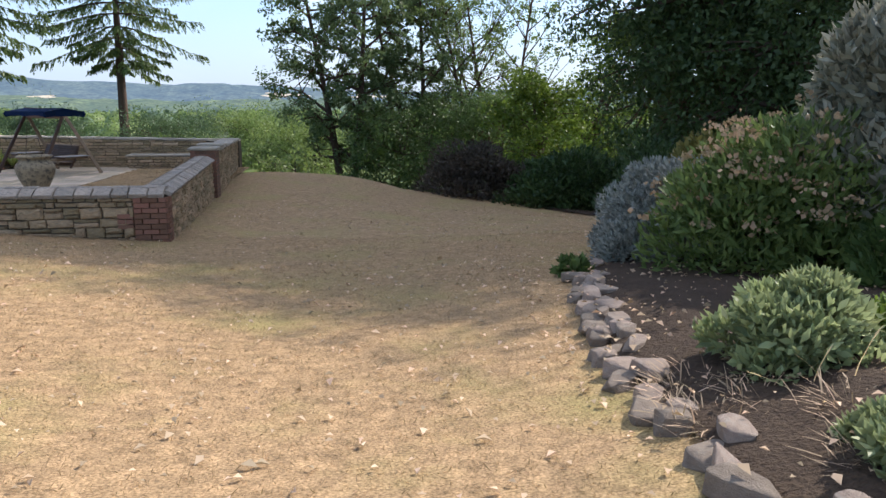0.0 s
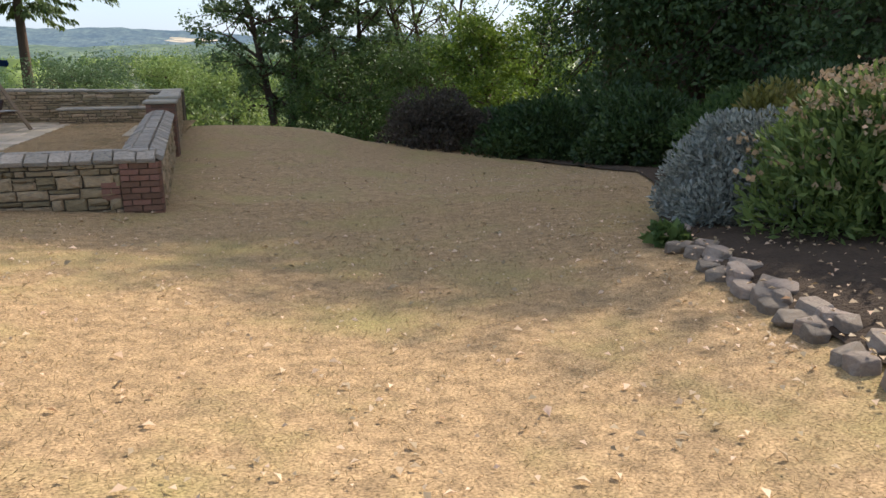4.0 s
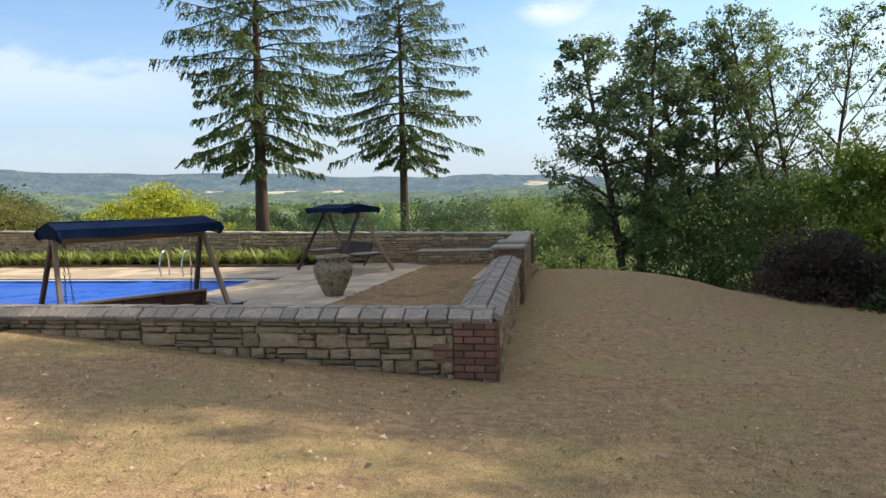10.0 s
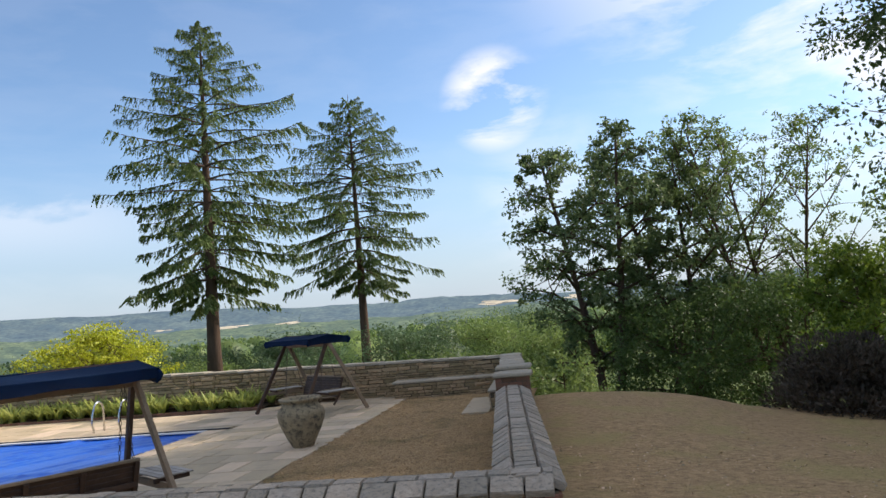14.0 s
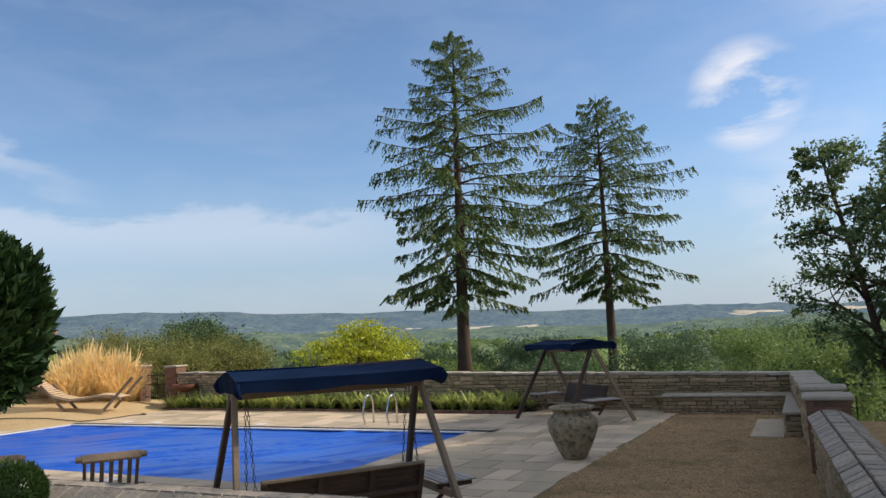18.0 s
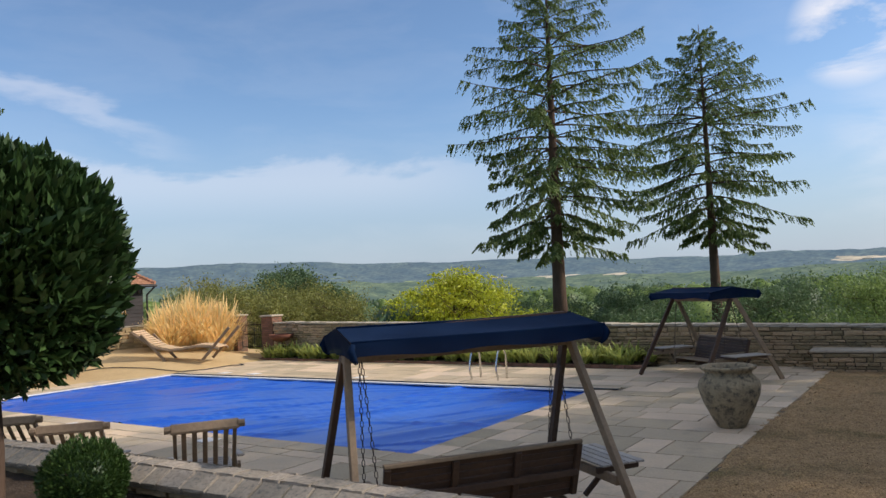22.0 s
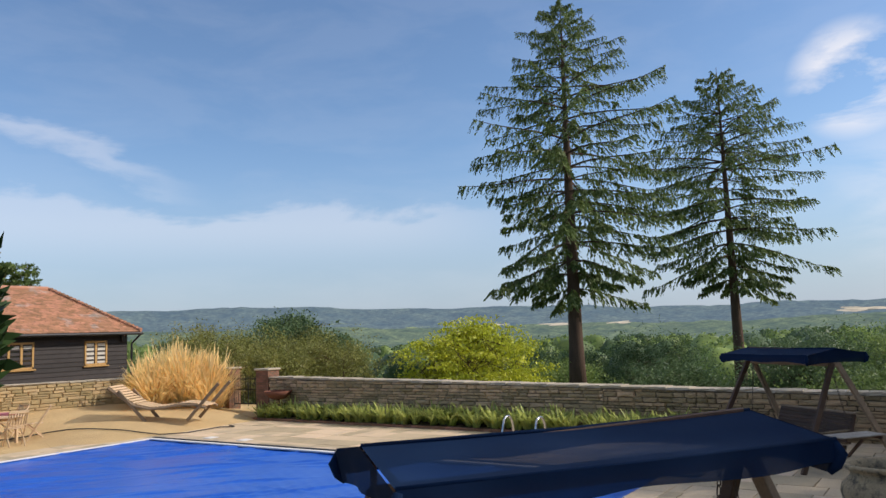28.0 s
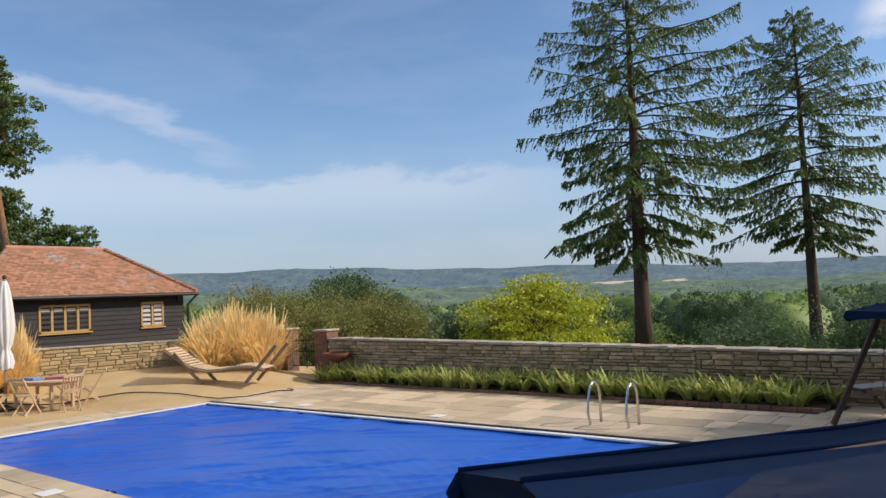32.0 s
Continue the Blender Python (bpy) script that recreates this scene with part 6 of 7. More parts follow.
# ---- garden chairs by the pool ----
def steamer_chair(at, rz, label):
    root = thing("steamer_chair", label, "garden chair", at, rz, "steamer chairs by the pool")
    # looks along +y
    for sx in (-1, 1):
        bm = bmesh.new()
        beam(bm, (sx * 0.27, -0.52, 0.98), (sx * 0.27, 0.10, 0.28), 0.035, 0.05)
        part("back_post", bm, M_WOOD, root)
        bm = bmesh.new()
        beam(bm, (sx * 0.29, -0.05, 0.33), (sx * 0.29, 1.05, 0.36), 0.03, 0.05)
        part("seat_rail", bm, M_WOODG, root)
        bm = bmesh.new()
        beam(bm, (sx * 0.31, -0.22, 0.0), (sx * 0.31, 0.32, 0.56), 0.03, 0.05)
        part("leg", bm, M_WOOD, root)
        bm = bmesh.new()
        beam(bm, (sx * 0.33, 0.42, 0.0), (sx * 0.33, 0.0, 0.52), 0.03, 0.05)
        part("leg", bm, M_WOOD, root)
        bm = bmesh.new()
        beam(bm, (sx * 0.30, 1.02, 0.0), (sx * 0.30, 1.00, 0.36), 0.03, 0.045)
        part("leg", bm, M_WOOD, root)
        bm = bmesh.new()
        beam(bm, (sx * 0.33, -0.28, 0.64), (sx * 0.33, 0.40, 0.56), 0.07, 0.025, 0.01)
        part("armrest", bm, M_WOODG, root)
    bm = bmesh.new()
    beam(bm, (-0.31, -0.53, 0.985), (0.31, -0.53, 0.985), 0.04, 0.10, 0.015, (0, 0.6, 1))
    for sx in (-1, 1):
        tube(bm, [(sx * 0.30, -0.53, 0.985), (sx * 0.36, -0.53, 0.985)], 0.035, 8)
    part("head_rail", bm, M_WOOD, root)
    bm = bmesh.new()
    beam(bm, (-0.27, 0.02, 0.36), (0.27, 0.02, 0.36), 0.035, 0.05)
    part("lower_rail", bm, M_WOODD, root)
    for q in range(5):
        bm = bmesh.new()
        x = -0.19 + 0.095 * q
        beam(bm, (x, -0.50, 0.95), (x, 0.02, 0.37), 0.045, 0.016)
        part("back_slat", bm, M_WOOD, root)
    for q in range(11):
        bm = bmesh.new()
        y = 0.06 + 0.09 * q
        beam(bm, (-0.28, y, 0.37 + 0.003 * q), (0.28, y, 0.37 + 0.003 * q), 0.06, 0.016)
        part("seat_slat", bm, M_WOODG, root)
    return root


for x, y, rz, lb in ((-10.1, 13.5, 52, "weathered teak steamer chair facing the pool"), (-11.4, 13.05, 44, "weathered teak steamer chair turned towards the water"), (-12.6, 13.1, 40, "weathered teak steamer chair behind the hedge ball")):
    steamer_chair((x, y, 0), rz, lb).scale = (1.0, 1.0, 1.02)


# ---- sun lounger ----
lounger = thing("sun_lounger", "curved teak slatted sun lounger with raised end legs", "sun lounger", (-24.75, 24.85, float(ground_z(-24.75, 24.85)) + 0.01), 26)
lounger.scale = (1.3, 1.3, 1.25)
prof = [(-1.25, 0.80), (-0.95, 0.58), (-0.62, 0.37), (-0.25, 0.28), (0.1, 0.30), (0.45, 0.36), (0.8, 0.34), (1.05, 0.27)]
for sy in (-0.30, 0.30):
    bm = bmesh.new()
    tube(bm, [(x0, sy, z0) for x0, z0 in prof], 0.034, 6)
    part("side_rail", bm, M_WOOD, lounger)
    bm = bmesh.new()
    beam(bm, (-1.0, sy * 1.05, 0.72), (-0.35, sy * 1.05, 0.0), 0.04, 0.07)
    part("leg", bm, M_WOOD, lounger)
    bm = bmesh.new()
    beam(bm, (0.62, sy * 1.05, 0.0), (1.35, sy * 1.05, 0.82), 0.04, 0.07)
    part("leg", bm, M_WOOD, lounger)
acc = []
for (x0, z0), (x1, z1) in zip(prof, prof[1:]):
    L = math.hypot(x1 - x0, z1 - z0)
    for k in range(int(L / 0.085)):
        t_ = (k + 0.5) / int(L / 0.085)
        acc.append((x0 + (x1 - x0) * t_, z0 + (z1 - z0) * t_, math.atan2(z1 - z0, x1 - x0)))
for x, z, a in acc:
    bm = bmesh.new()
    box(bm, -0.032, 0.032, -0.29, 0.29, -0.009, 0.009, 0.003, pose(x, 0, z + 0.045, 0, -math.degrees(a), 0))
    part("slat", bm, M_WOODL, lounger)

# ---- dining set ----
table = thing("garden_table", "oval slatted teak table with a parasol hole", "table", (-26.9, 20.9, 0.0), 15)
bpy.context.view_layer.update()
bm = bmesh.new()
r = bmesh.ops.create_cone(bm, cap_ends=True, segments=28, radius1=1.0, radius2=1.0, depth=0.035)
bmesh.ops.transform(bm, matrix=Matrix.LocRotScale((0, 0, 0.73), None, (1.05, 0.62, 1)), verts=bm.verts)
part("tabletop", bm, M_WOODL, table)
for sx in (-1, 1):
    for sy in (-1, 1):
        bm = bmesh.new()
        beam(bm, (sx * 0.62, sy * 0.32, 0), (sx * 0.62, sy * 0.32, 0.71), 0.07, 0.07)
        part("leg", bm, M_WOODL, table)
bm = bmesh.new()
box(bm, -0.66, 0.66, -0.36, 0.36, 0.62, 0.70, 0.01)
part("apron", bm, M_WOODL, table)
for nm, x, y, w, h, rz, cl, lb in (("beach_towel", 0.35, 0.12, 0.55, 0.32, 20, (0.55, 0.20, 0.22), "folded pink towel on the garden table"), ("beach_towel", -0.25, -0.1, 0.5, 0.3, -10, (0.20, 0.35, 0.60), "folded blue towel on the garden table")):
    bm = bmesh.new()
    for k in range(3):
        box(bm, -w / 2 + 0.01 * k, w / 2 - 0.008 * k, -h / 2, h / 2 - 0.01 * k, 0.022 * k, 0.022 * k + 0.021, 0.006)
    c = mat("towel_" + ("pink" if cl[0] > 0.3 else "blue"), cl, [q * 0.8 for q in cl], rough=0.95, fine=120, fine_amt=0.15, bump=0.4)
    ob = new(nm, mesh_of(nm, bm, c))
    ob.matrix_world = table.matrix_world @ pose(x, y, 0.7495, 0, 0, rz)
    tagged(ob, lb, "towel")


def folding_chair(at, rz, label):
    root = thing("folding_chair", label, "chair", at, rz, "chairs round the garden table")
    for sx in (-1, 1):
        bm = bmesh.new()
        beam(bm, (sx * 0.21, -0.34, 0.88), (sx * 0.21, 0.22, 0.0), 0.028, 0.04)
        part("leg", bm, M_WOODL, root)
        bm = bmesh.new()
        beam(bm, (sx * 0.18, 0.24, 0.46), (sx * 0.18, -0.26, 0.0), 0.028, 0.04)
        part("leg", bm, M_WOODL, root)
    bm = bmesh.new()
    beam(bm, (-0.23, -0.345, 0.88), (0.23, -0.345, 0.88), 0.03, 0.07)
    part("head_rail", bm, M_WOODL, root)
    bm = bmesh.new()
    beam(bm, (-0.21, -0.135, 0.53), (0.21, -0.135, 0.53), 0.03, 0.04)
    part("lower_rail", bm, M_WOODL, root)
    for q in range(6):
        x = -0.16 + 0.064 * q
        bm = bmesh.new()
        beam(bm, (x, -0.335, 0.86), (x, -0.14, 0.54), 0.034, 0.012)
        part("back_slat", bm, M_WOODL, root)
    for q in range(6):
        y = -0.14 + 0.075 * q
        bm = bmesh.new()
        beam(bm, (-0.21, y, 0.455), (0.21, y, 0.455), 0.055, 0.014)
        part("seat_slat", bm, M_WOODL, root)
    return root


ch = folding_chair((-26.2, 20.15, 0), 25, "slatted folding teak chair pushed in at the table")
for x, y, rz in ((-27.3, 19.9, -5), (-25.75, 21.0, 75), (-26.4, 21.9, 150), (-27.6, 21.9, 185)):
    copy_thing(ch, pose(x, y, 0, 0, 0, rz))
parasol = thing("garden_parasol", "closed cream garden parasol standing beside the table", "parasol", (-27.66, 20.3, 0.0))
parasol.scale = (1.25, 1.25, 1.3)
bm = bmesh.new()
tube(bm, [(0, 0, 0.02), (0, 0, 2.62)], 0.024, 10)
part("pole", bm, M_WOOD, parasol)
bm = bmesh.new()
lathe(bm, [(0.25, 0.0), (0.25, 0.05), (0.08, 0.08), (0.03, 0.12)], 20)
part("base", bm, M_IRON, parasol)
bm = bmesh.new()
rows = []
for z, rr in ((0.82, 0.12), (0.95, 0.15), (1.10, 0.12), (1.22, 0.08), (1.32, 0.12), (1.6, 0.155), (1.9, 0.15), (2.2, 0.12), (2.42, 0.085), (2.56, 0.04)):
    rows.append([bm.verts.new((rr * (1 + 0.22 * math.cos(8 * a + z)) * math.cos(a), rr * (1 + 0.22 * math.cos(8 * a + z)) * math.sin(a), z + 0.015 * math.sin(3 * a))) for a in np.linspace(0, 2 * math.pi, 33)[:-1]])
for r0, r1 in zip(rows, rows[1:]):
    for k in range(32):
        bm.faces.new((r0[k], r0[(k + 1) % 32], r1[(k + 1) % 32], r1[k]))
bm.faces.new(rows[-1])
part("canopy", bm, M_CLOTH, parasol, "furled cream canvas tied at the bottom", True)
bm = bmesh.new()
bmesh.ops.create_uvsphere(bm, u_segments=12, v_segments=8, radius=0.045)
bmesh.ops.translate(bm, verts=bm.verts, vec=(0, 0, 2.64))
part("finial", bm, M_WOODD, parasol, smooth=True)


# ---- gate ----
gate = thing("garden_gate", "small black wrought-iron gate between the brick piers", "gate", (-25.15, far_y(-25.15) + 0.2, 0.27))
bm = bmesh.new()
for z in (0.08, 0.55, 0.90):
    beam(bm, (-0.66, 0, z), (0.66, 0, z), 0.02, 0.03, 0.002)
for x in (-0.66, 0.0, 0.66):
    beam(bm, (x, 0, 0), (x, 0, 1.0), 0.025, 0.025, 0.002)
part("gate_frame", bm, M_IRON, gate)
for k in range(11):
    x = -0.58 + 0.116 * k
    bm = bmesh.new()
    tube(bm, [(x, 0, 0.06), (x, 0, 0.94 + 0.08 * math.cos(math.pi * x / 1.4))], 0.008, 6)
    part("bar", bm, M_IRON, gate)
for k in range(6):
    bm = bmesh.new()
    cx = -0.5 + 0.2 * k
    tube(bm, [(cx + 0.07 * (1 - q / 14) * math.cos(q * 0.8), 0, 0.72 + 0.10 * (1 - q / 14) * math.sin(q * 0.8)) for q in range(12)], 0.006, 5)
    part("scroll", bm, M_IRON, gate)
bowl = thing("fire_bowl", "rusty shallow iron bowl on a stand by the gate pier", "fire bowl", (-23.0, far_y(-23.0) - 0.4, 0.05))
M_RUST = mat("rusty_iron", (0.20, 0.07, 0.035), (0.12, 0.045, 0.03), rough=0.9, scale=6, fine=40, bump=0.3)
bm = bmesh.new()
lathe(bm, [(0.05, 0.52), (0.2, 0.55), (0.36, 0.66), (0.44, 0.80), (0.42, 0.80), (0.34, 0.68), (0.18, 0.58), (0.02, 0.56)], 28)
part("bowl", bm, M_RUST, bowl, smooth=True)
for k in range(3):
    bm = bmesh.new()
    a = 2.1 * k
    tube(bm, [(0.12 * math.cos(a), 0.12 * math.sin(a), 0.55), (0.26 * math.cos(a), 0.26 * math.sin(a), 0.0)], 0.014, 6)
    part("leg", bm, M_RUST, bowl)

# ---- hose on the paving ----
hose = thing("garden_hose", "black garden hose trailing over the paving", "hose", (0, 0, 0))
cu = []
for q in np.linspace(0, 1, 40):
    x = -28.2 + 5.2 * q + 0.25 * math.sin(9 * q)
    y = 20.4 + 4.2 * q + 0.5 * math.sin(5 * q)
    cu.append((x, y, max(0.0, float(ground_z(x, y))) + 0.035))
cu += [(-23.1 + 0.5 * math.sin(a), 25.2 + 0.45 * a / 3, max(0.0, float(ground_z(-23.0, 25.2))) + 0.035) for a in np.linspace(0.3, 3.0, 10)]
bm = bmesh.new()
tube(bm, cu, 0.016, 6)
part("pipe", bm, M_HOSE, hose, smooth=True)


# ---- pampas and dry grasses ----
def grass_tuft(name, at, h, w, n, seed, label, m, plume=0.5, thin=1.0):
    rng = np.random.default_rng(seed)
    root = thing(name, label, "ornamental grass", at)
    v, f = [], []
    for k in range(n):
        a = rng.uniform(0, 6.283)
        out = rng.uniform(0.05, 1.0) ** 0.7
        L = h * rng.choice((0.55, 0.8, 1.0)) * rng.uniform(0.62, 1.12) * (1 - 0.30 * out ** 2) * (1 + 0.10 * math.sin(3 * a + seed) + 0.07 * math.sin(7 * a + 2 * seed))
        d, s = np.array([math.cos(a), math.sin(a), 0]), np.array([-math.sin(a), math.cos(a), 0])
        o = d * rng.uniform(0, 0.55) * w * 0.5 + s * rng.normal(0, 0.1)
        wd = rng.uniform(0.006, 0.014) * thin
        pl = rng.uniform() < plume
        n0 = len(v)
        for q, ww in ((0, 1), (0.45, 1), (0.75, 1.0), (0.86, 2.3 if pl else 0.8), (1.0, 0.4)):
            c = o + d * w * 0.5 * out * q ** 1.5 + np.array([0, 0, L * (q - 0.18 * out * q ** 3)])
            v += [c + s * wd * ww, c - s * wd * ww]
        for j in range(4):
            b = n0 + 2 * j
            f.append((b, b + 1, b + 3, b + 2))
    ob = new("tuft", fast_mesh("tuft", np.array(v), np.array(f), m))
    ob.parent = root
    return root


for i, (x, y, h, w) in enumerate(((-26.7, 27.0, 2.05, 1.9), (-27.2, 26.2, 1.75, 1.9), (-26.2, 27.5, 1.9, 2.0), (-27.7, 27.2, 2.15, 1.9), (-29.4, 21.3, 1.9, 1.1), (-29.2, 20.3, 1.6, 1.2))):
    grass_tuft("pampas_grass", (x, y, gz(x, y) - 0.02), h, w, 1700, 300 + i, "golden dry ornamental grass with feathery plumes", L_STRAW)
for i, (x, y) in enumerate(((2.05, 4.4), (1.95, 4.0), (2.2, 3.3), (2.25, 4.05), (2.45, 3.75))):
    grass_tuft("dry_grass", (x, y, gz(x, y)), 0.14, 0.45, 120, 320 + i, "tuft of dry grass by the edging stones", L_DRY, 0.05, 0.22)
grass_tuft("grass_stalks", (2.45, 3.95, gz(2.45, 3.95)), 0.45, 0.5, 9, 330, "few tall dry seed stalks in the border", L_STRAW, 1.0, 0.2)


# ---- barn ----
def build_barn():
    X0, X1, Y0, Y1, ZE, ZR = -37.9, -31.7, 21.3, 28.3, 3.0, 4.8
    root = thing("barn", "single-storey dark weatherboarded barn with a clay tile roof", "house", (0, 0, 0))
    bm = bmesh.new()
    box(bm, X0 + 0.05, X1 - 0.05, Y0 + 0.05, Y1 - 0.05, -0.2, ZE - 0.05)
    part("wall", bm, M_BOARD, root)
    z, k = 1.16, 0
    while z < ZE - 0.03:
        for face in (0, 1):
            bm = bmesh.new()
            if face == 0:
                box(bm, X1 - 0.05, X1 + 0.0, Y0, Y1, 0, 0.185, 0.004)
                for v_ in bm.verts:
                    v_.co.x += (0.185 - v_.co.z) * 0.16
            else:
                box(bm, X0, X1, Y1 - 0.05, Y1, 0, 0.185, 0.004)
                for v_ in bm.verts:
                    v_.co.y += (0.185 - v_.co.z) * 0.16
            bmesh.ops.translate(bm, verts=bm.verts, vec=(0, 0, z))
            part("weatherboard", bm, M_BOARD, root)
        z += 0.16
    bm = bmesh.new()
    box(bm, X1 - 0.06, X1 + 0.06, Y0, Y1 + 0.06, -0.2, 1.15, 0.01)
    part("plinth", bm, M_STONE_P, root, "golden stone plinth")
    # hipped roof of courses of tiles
    ov = 0.35
    roof = new("roof")
    roof.parent = root
    bm = bmesh.new()
    xm, run = (X0 + X1) / 2, (X1 - X0) / 2 + ov
    a = [bm.verts.new(p) for p in ((X0 - ov, Y0 - ov, ZE - 0.05), (X1 + ov, Y0 - ov, ZE - 0.05), (X1 + ov, Y1 + ov, ZE - 0.05), (X0 - ov, Y1 + ov, ZE - 0.05), (xm, Y0 - ov + run * 0.7, ZR - 0.03), (xm, Y1 + ov - run * 0.5, ZR - 0.03))]
    for q in ((0, 1, 4), (1, 2, 5, 4), (2, 3, 5), (3, 0, 4, 5), (0, 3, 2, 1)):
        bm.faces.new([a[i] for i in q])
    part("roof_deck", bm, M_BOARD, roof)
    rng = np.random.default_rng(55)
    v, f = [], []

    def tiles(e0, e1, r0, r1, up):
        """Rows of tiles between the eave e0-e1 and the ridge r0-r1."""
        e0, e1, r0, r1 = map(np.array, (e0, e1, r0, r1))
        rows = int(np.linalg.norm((e0 + e1) / 2 - (r0 + r1) / 2) / 0.125)
        for j in range(rows):
            t0, t1 = j / rows, (j + 1.25) / rows
            l, r = e0 + (r0 - e0) * t0, e1 + (r1 - e1) * t0
            cnt = max(1, int(np.linalg.norm(r - l) / 0.19))
            dn = (r0 + r1) / 2 - (e0 + e1) / 2
            stp = dn * min(t1, 1.0) - dn * t0
            for k in range(cnt):
                p0 = l + (r - l) * (k + 0.03) / cnt
                p1 = l + (r - l) * (k + 0.97) / cnt
                lift = up * (0.030 + rng.uniform(0, 0.012))
                lo = up * 0.004
                n0 = len(v)
                v.extend([p0 + lift, p1 + lift, p1 + stp + lo, p0 + stp + lo, p0 + up * 0.002, p1 + up * 0.002])
                f.extend([(n0, n0 + 1, n0 + 2, n0 + 3), (n0 + 4, n0 + 5, n0 + 1, n0)])

    c = [p for p in ((X0 - ov, Y0 - ov, ZE), (X1 + ov, Y0 - ov, ZE), (X1 + ov, Y1 + ov, ZE), (X0 - ov, Y1 + ov, ZE), (xm, Y0 - ov + run * 0.7, ZR), (xm, Y1 + ov - run * 0.5, ZR))]
    tiles(c[1], c[2], c[4], c[5], np.array((0.5, 0, 0.86)))
    tiles(c[2], c[3], c[5], c[5], np.array((0, 0.5, 0.86)))
    ob = new("roof_tiles", fast_mesh("roof_tiles", np.array(v), np.array(f), M_TILE))
    ob.parent = roof
    tagged(ob, "weathered red clay tiles", kind="stuff")
    bm = bmesh.new()
    tube(bm, [Vector(c[4]) + Vector((0, 0, 0.03)), Vector(c[5]) + Vector((0, 0, 0.03))], 0.10, 10)
    part("ridge_tiles", bm, M_TILE, roof)
    for q in (2, 3):
        bm = bmesh.new()
        n = 24
        for k in range(n):
            p, p2 = Vector(c[5]).lerp(Vector(c[q]), k / n), Vector(c[5]).lerp(Vector(c[q]), (k + 1.1) / n)
            tube(bm, [p + Vector((0, 0, 0.03)), p2 + Vector((0, 0, 0.06))], [0.075, 0.095], 7)
        part("hip_tiles", bm, M_TILE, roof)
    bm = bmesh.new()
    tube(bm, [(X1 + ov + 0.06, Y0 - ov, ZE - 0.05), (X1 + ov + 0.06, Y1 + ov + 0.05, ZE - 0.07)], 0.055, 8)
    tube(bm, [(X1 + ov + 0.06, Y1 + ov, ZE - 0.07), (X1 + 0.12, Y1 + 0.12, ZE - 0.45), (X1 + 0.12, Y1 + 0.12, 0.5)], 0.04, 8)
    part("gutter", bm, M_IRON, root, "black gutter and downpipe")
    glass = mat("dark_window_glass", (0.012, 0.014, 0.016), (0.02, 0.022, 0.025), rough=0.06, bump=0, fine_amt=0.05, spec=0.8)
    inner = mat("pale_curtain", (0.60, 0.57, 0.50), (0.5, 0.47, 0.42), rough=0.9, scale=8, fine=40, fine_amt=0.1, bump=0)
    for y0, y1, z0, z1, lights in ((23.0, 24.7, 1.80, 2.72, 4), (26.55, 27.45, 1.80, 2.70, 2)):
        w = new("window")
        w.parent = root
        tagged(w, "oak-framed casement window")
        bm = bmesh.new()
        for b in ((y0, y1, z0, z0 + 0.07), (y0, y1, z1 - 0.07, z1), (y0, y0 + 0.07, z0, z1), (y1 - 0.07, y1, z0, z1)):
            box(bm, X1 - 0.04, X1 + 0.05, b[0], b[1], b[2], b[3], 0.006)
        for k in range(1, lights):
            yc = y0 + (y1 - y0) * k / lights
            box(bm, X1 - 0.04, X1 + 0.045, yc - 0.04, yc + 0.04, z0 + 0.03, z1 - 0.03, 0.006)
        part("window_frame", bm, M_OAK, w, "honey-coloured oak frame")
        for k in range(lights):
            a_, b_ = y0 + (y1 - y0) * k / lights, y0 + (y1 - y0) * (k + 1) / lights
            bm = bmesh.new()
            box(bm, X1 + 0.008, X1 + 0.014, a_ + 0.03, b_ - 0.03, z0 + 0.05, z1 - 0.05)
            part("pane", bm, glass, w)
            bm = bmesh.new()
            lo = z0 + 0.08 if lights == 2 else z1 - 0.28
            box(bm, X1 + 0.016, X1 + 0.019, a_ + 0.07, b_ - 0.07, lo, z1 - 0.08)
            part("blind", bm, inner, w, "pale blind drawn behind the glass")
        bm = bmesh.new()
        box(bm, X1 - 0.02, X1 + 0.10, y0 - 0.05, y1 + 0.05, z0 - 0.05, z0 - 0.004, 0.008)
        part("window_sill", bm, M_OAK, w)
    lamp = thing("wall_lantern", "black wall lantern on the barn's corner", "lantern", (X1 + 0.10, Y1 - 0.25, 2.62))
    bm = bmesh.new()
    lathe(bm, [(0.03, 0.0), (0.07, 0.04), (0.09, 0.26), (0.11, 0.27), (0.02, 0.38)], 6)
    part("housing", bm, M_IRON, lamp)
    bm = bmesh.new()
    tube(bm, [(0, 0, 0.30), (-0.12, 0, 0.30)], 0.012, 6)
    part("bracket", bm, M_IRON, lamp)


build_barn()

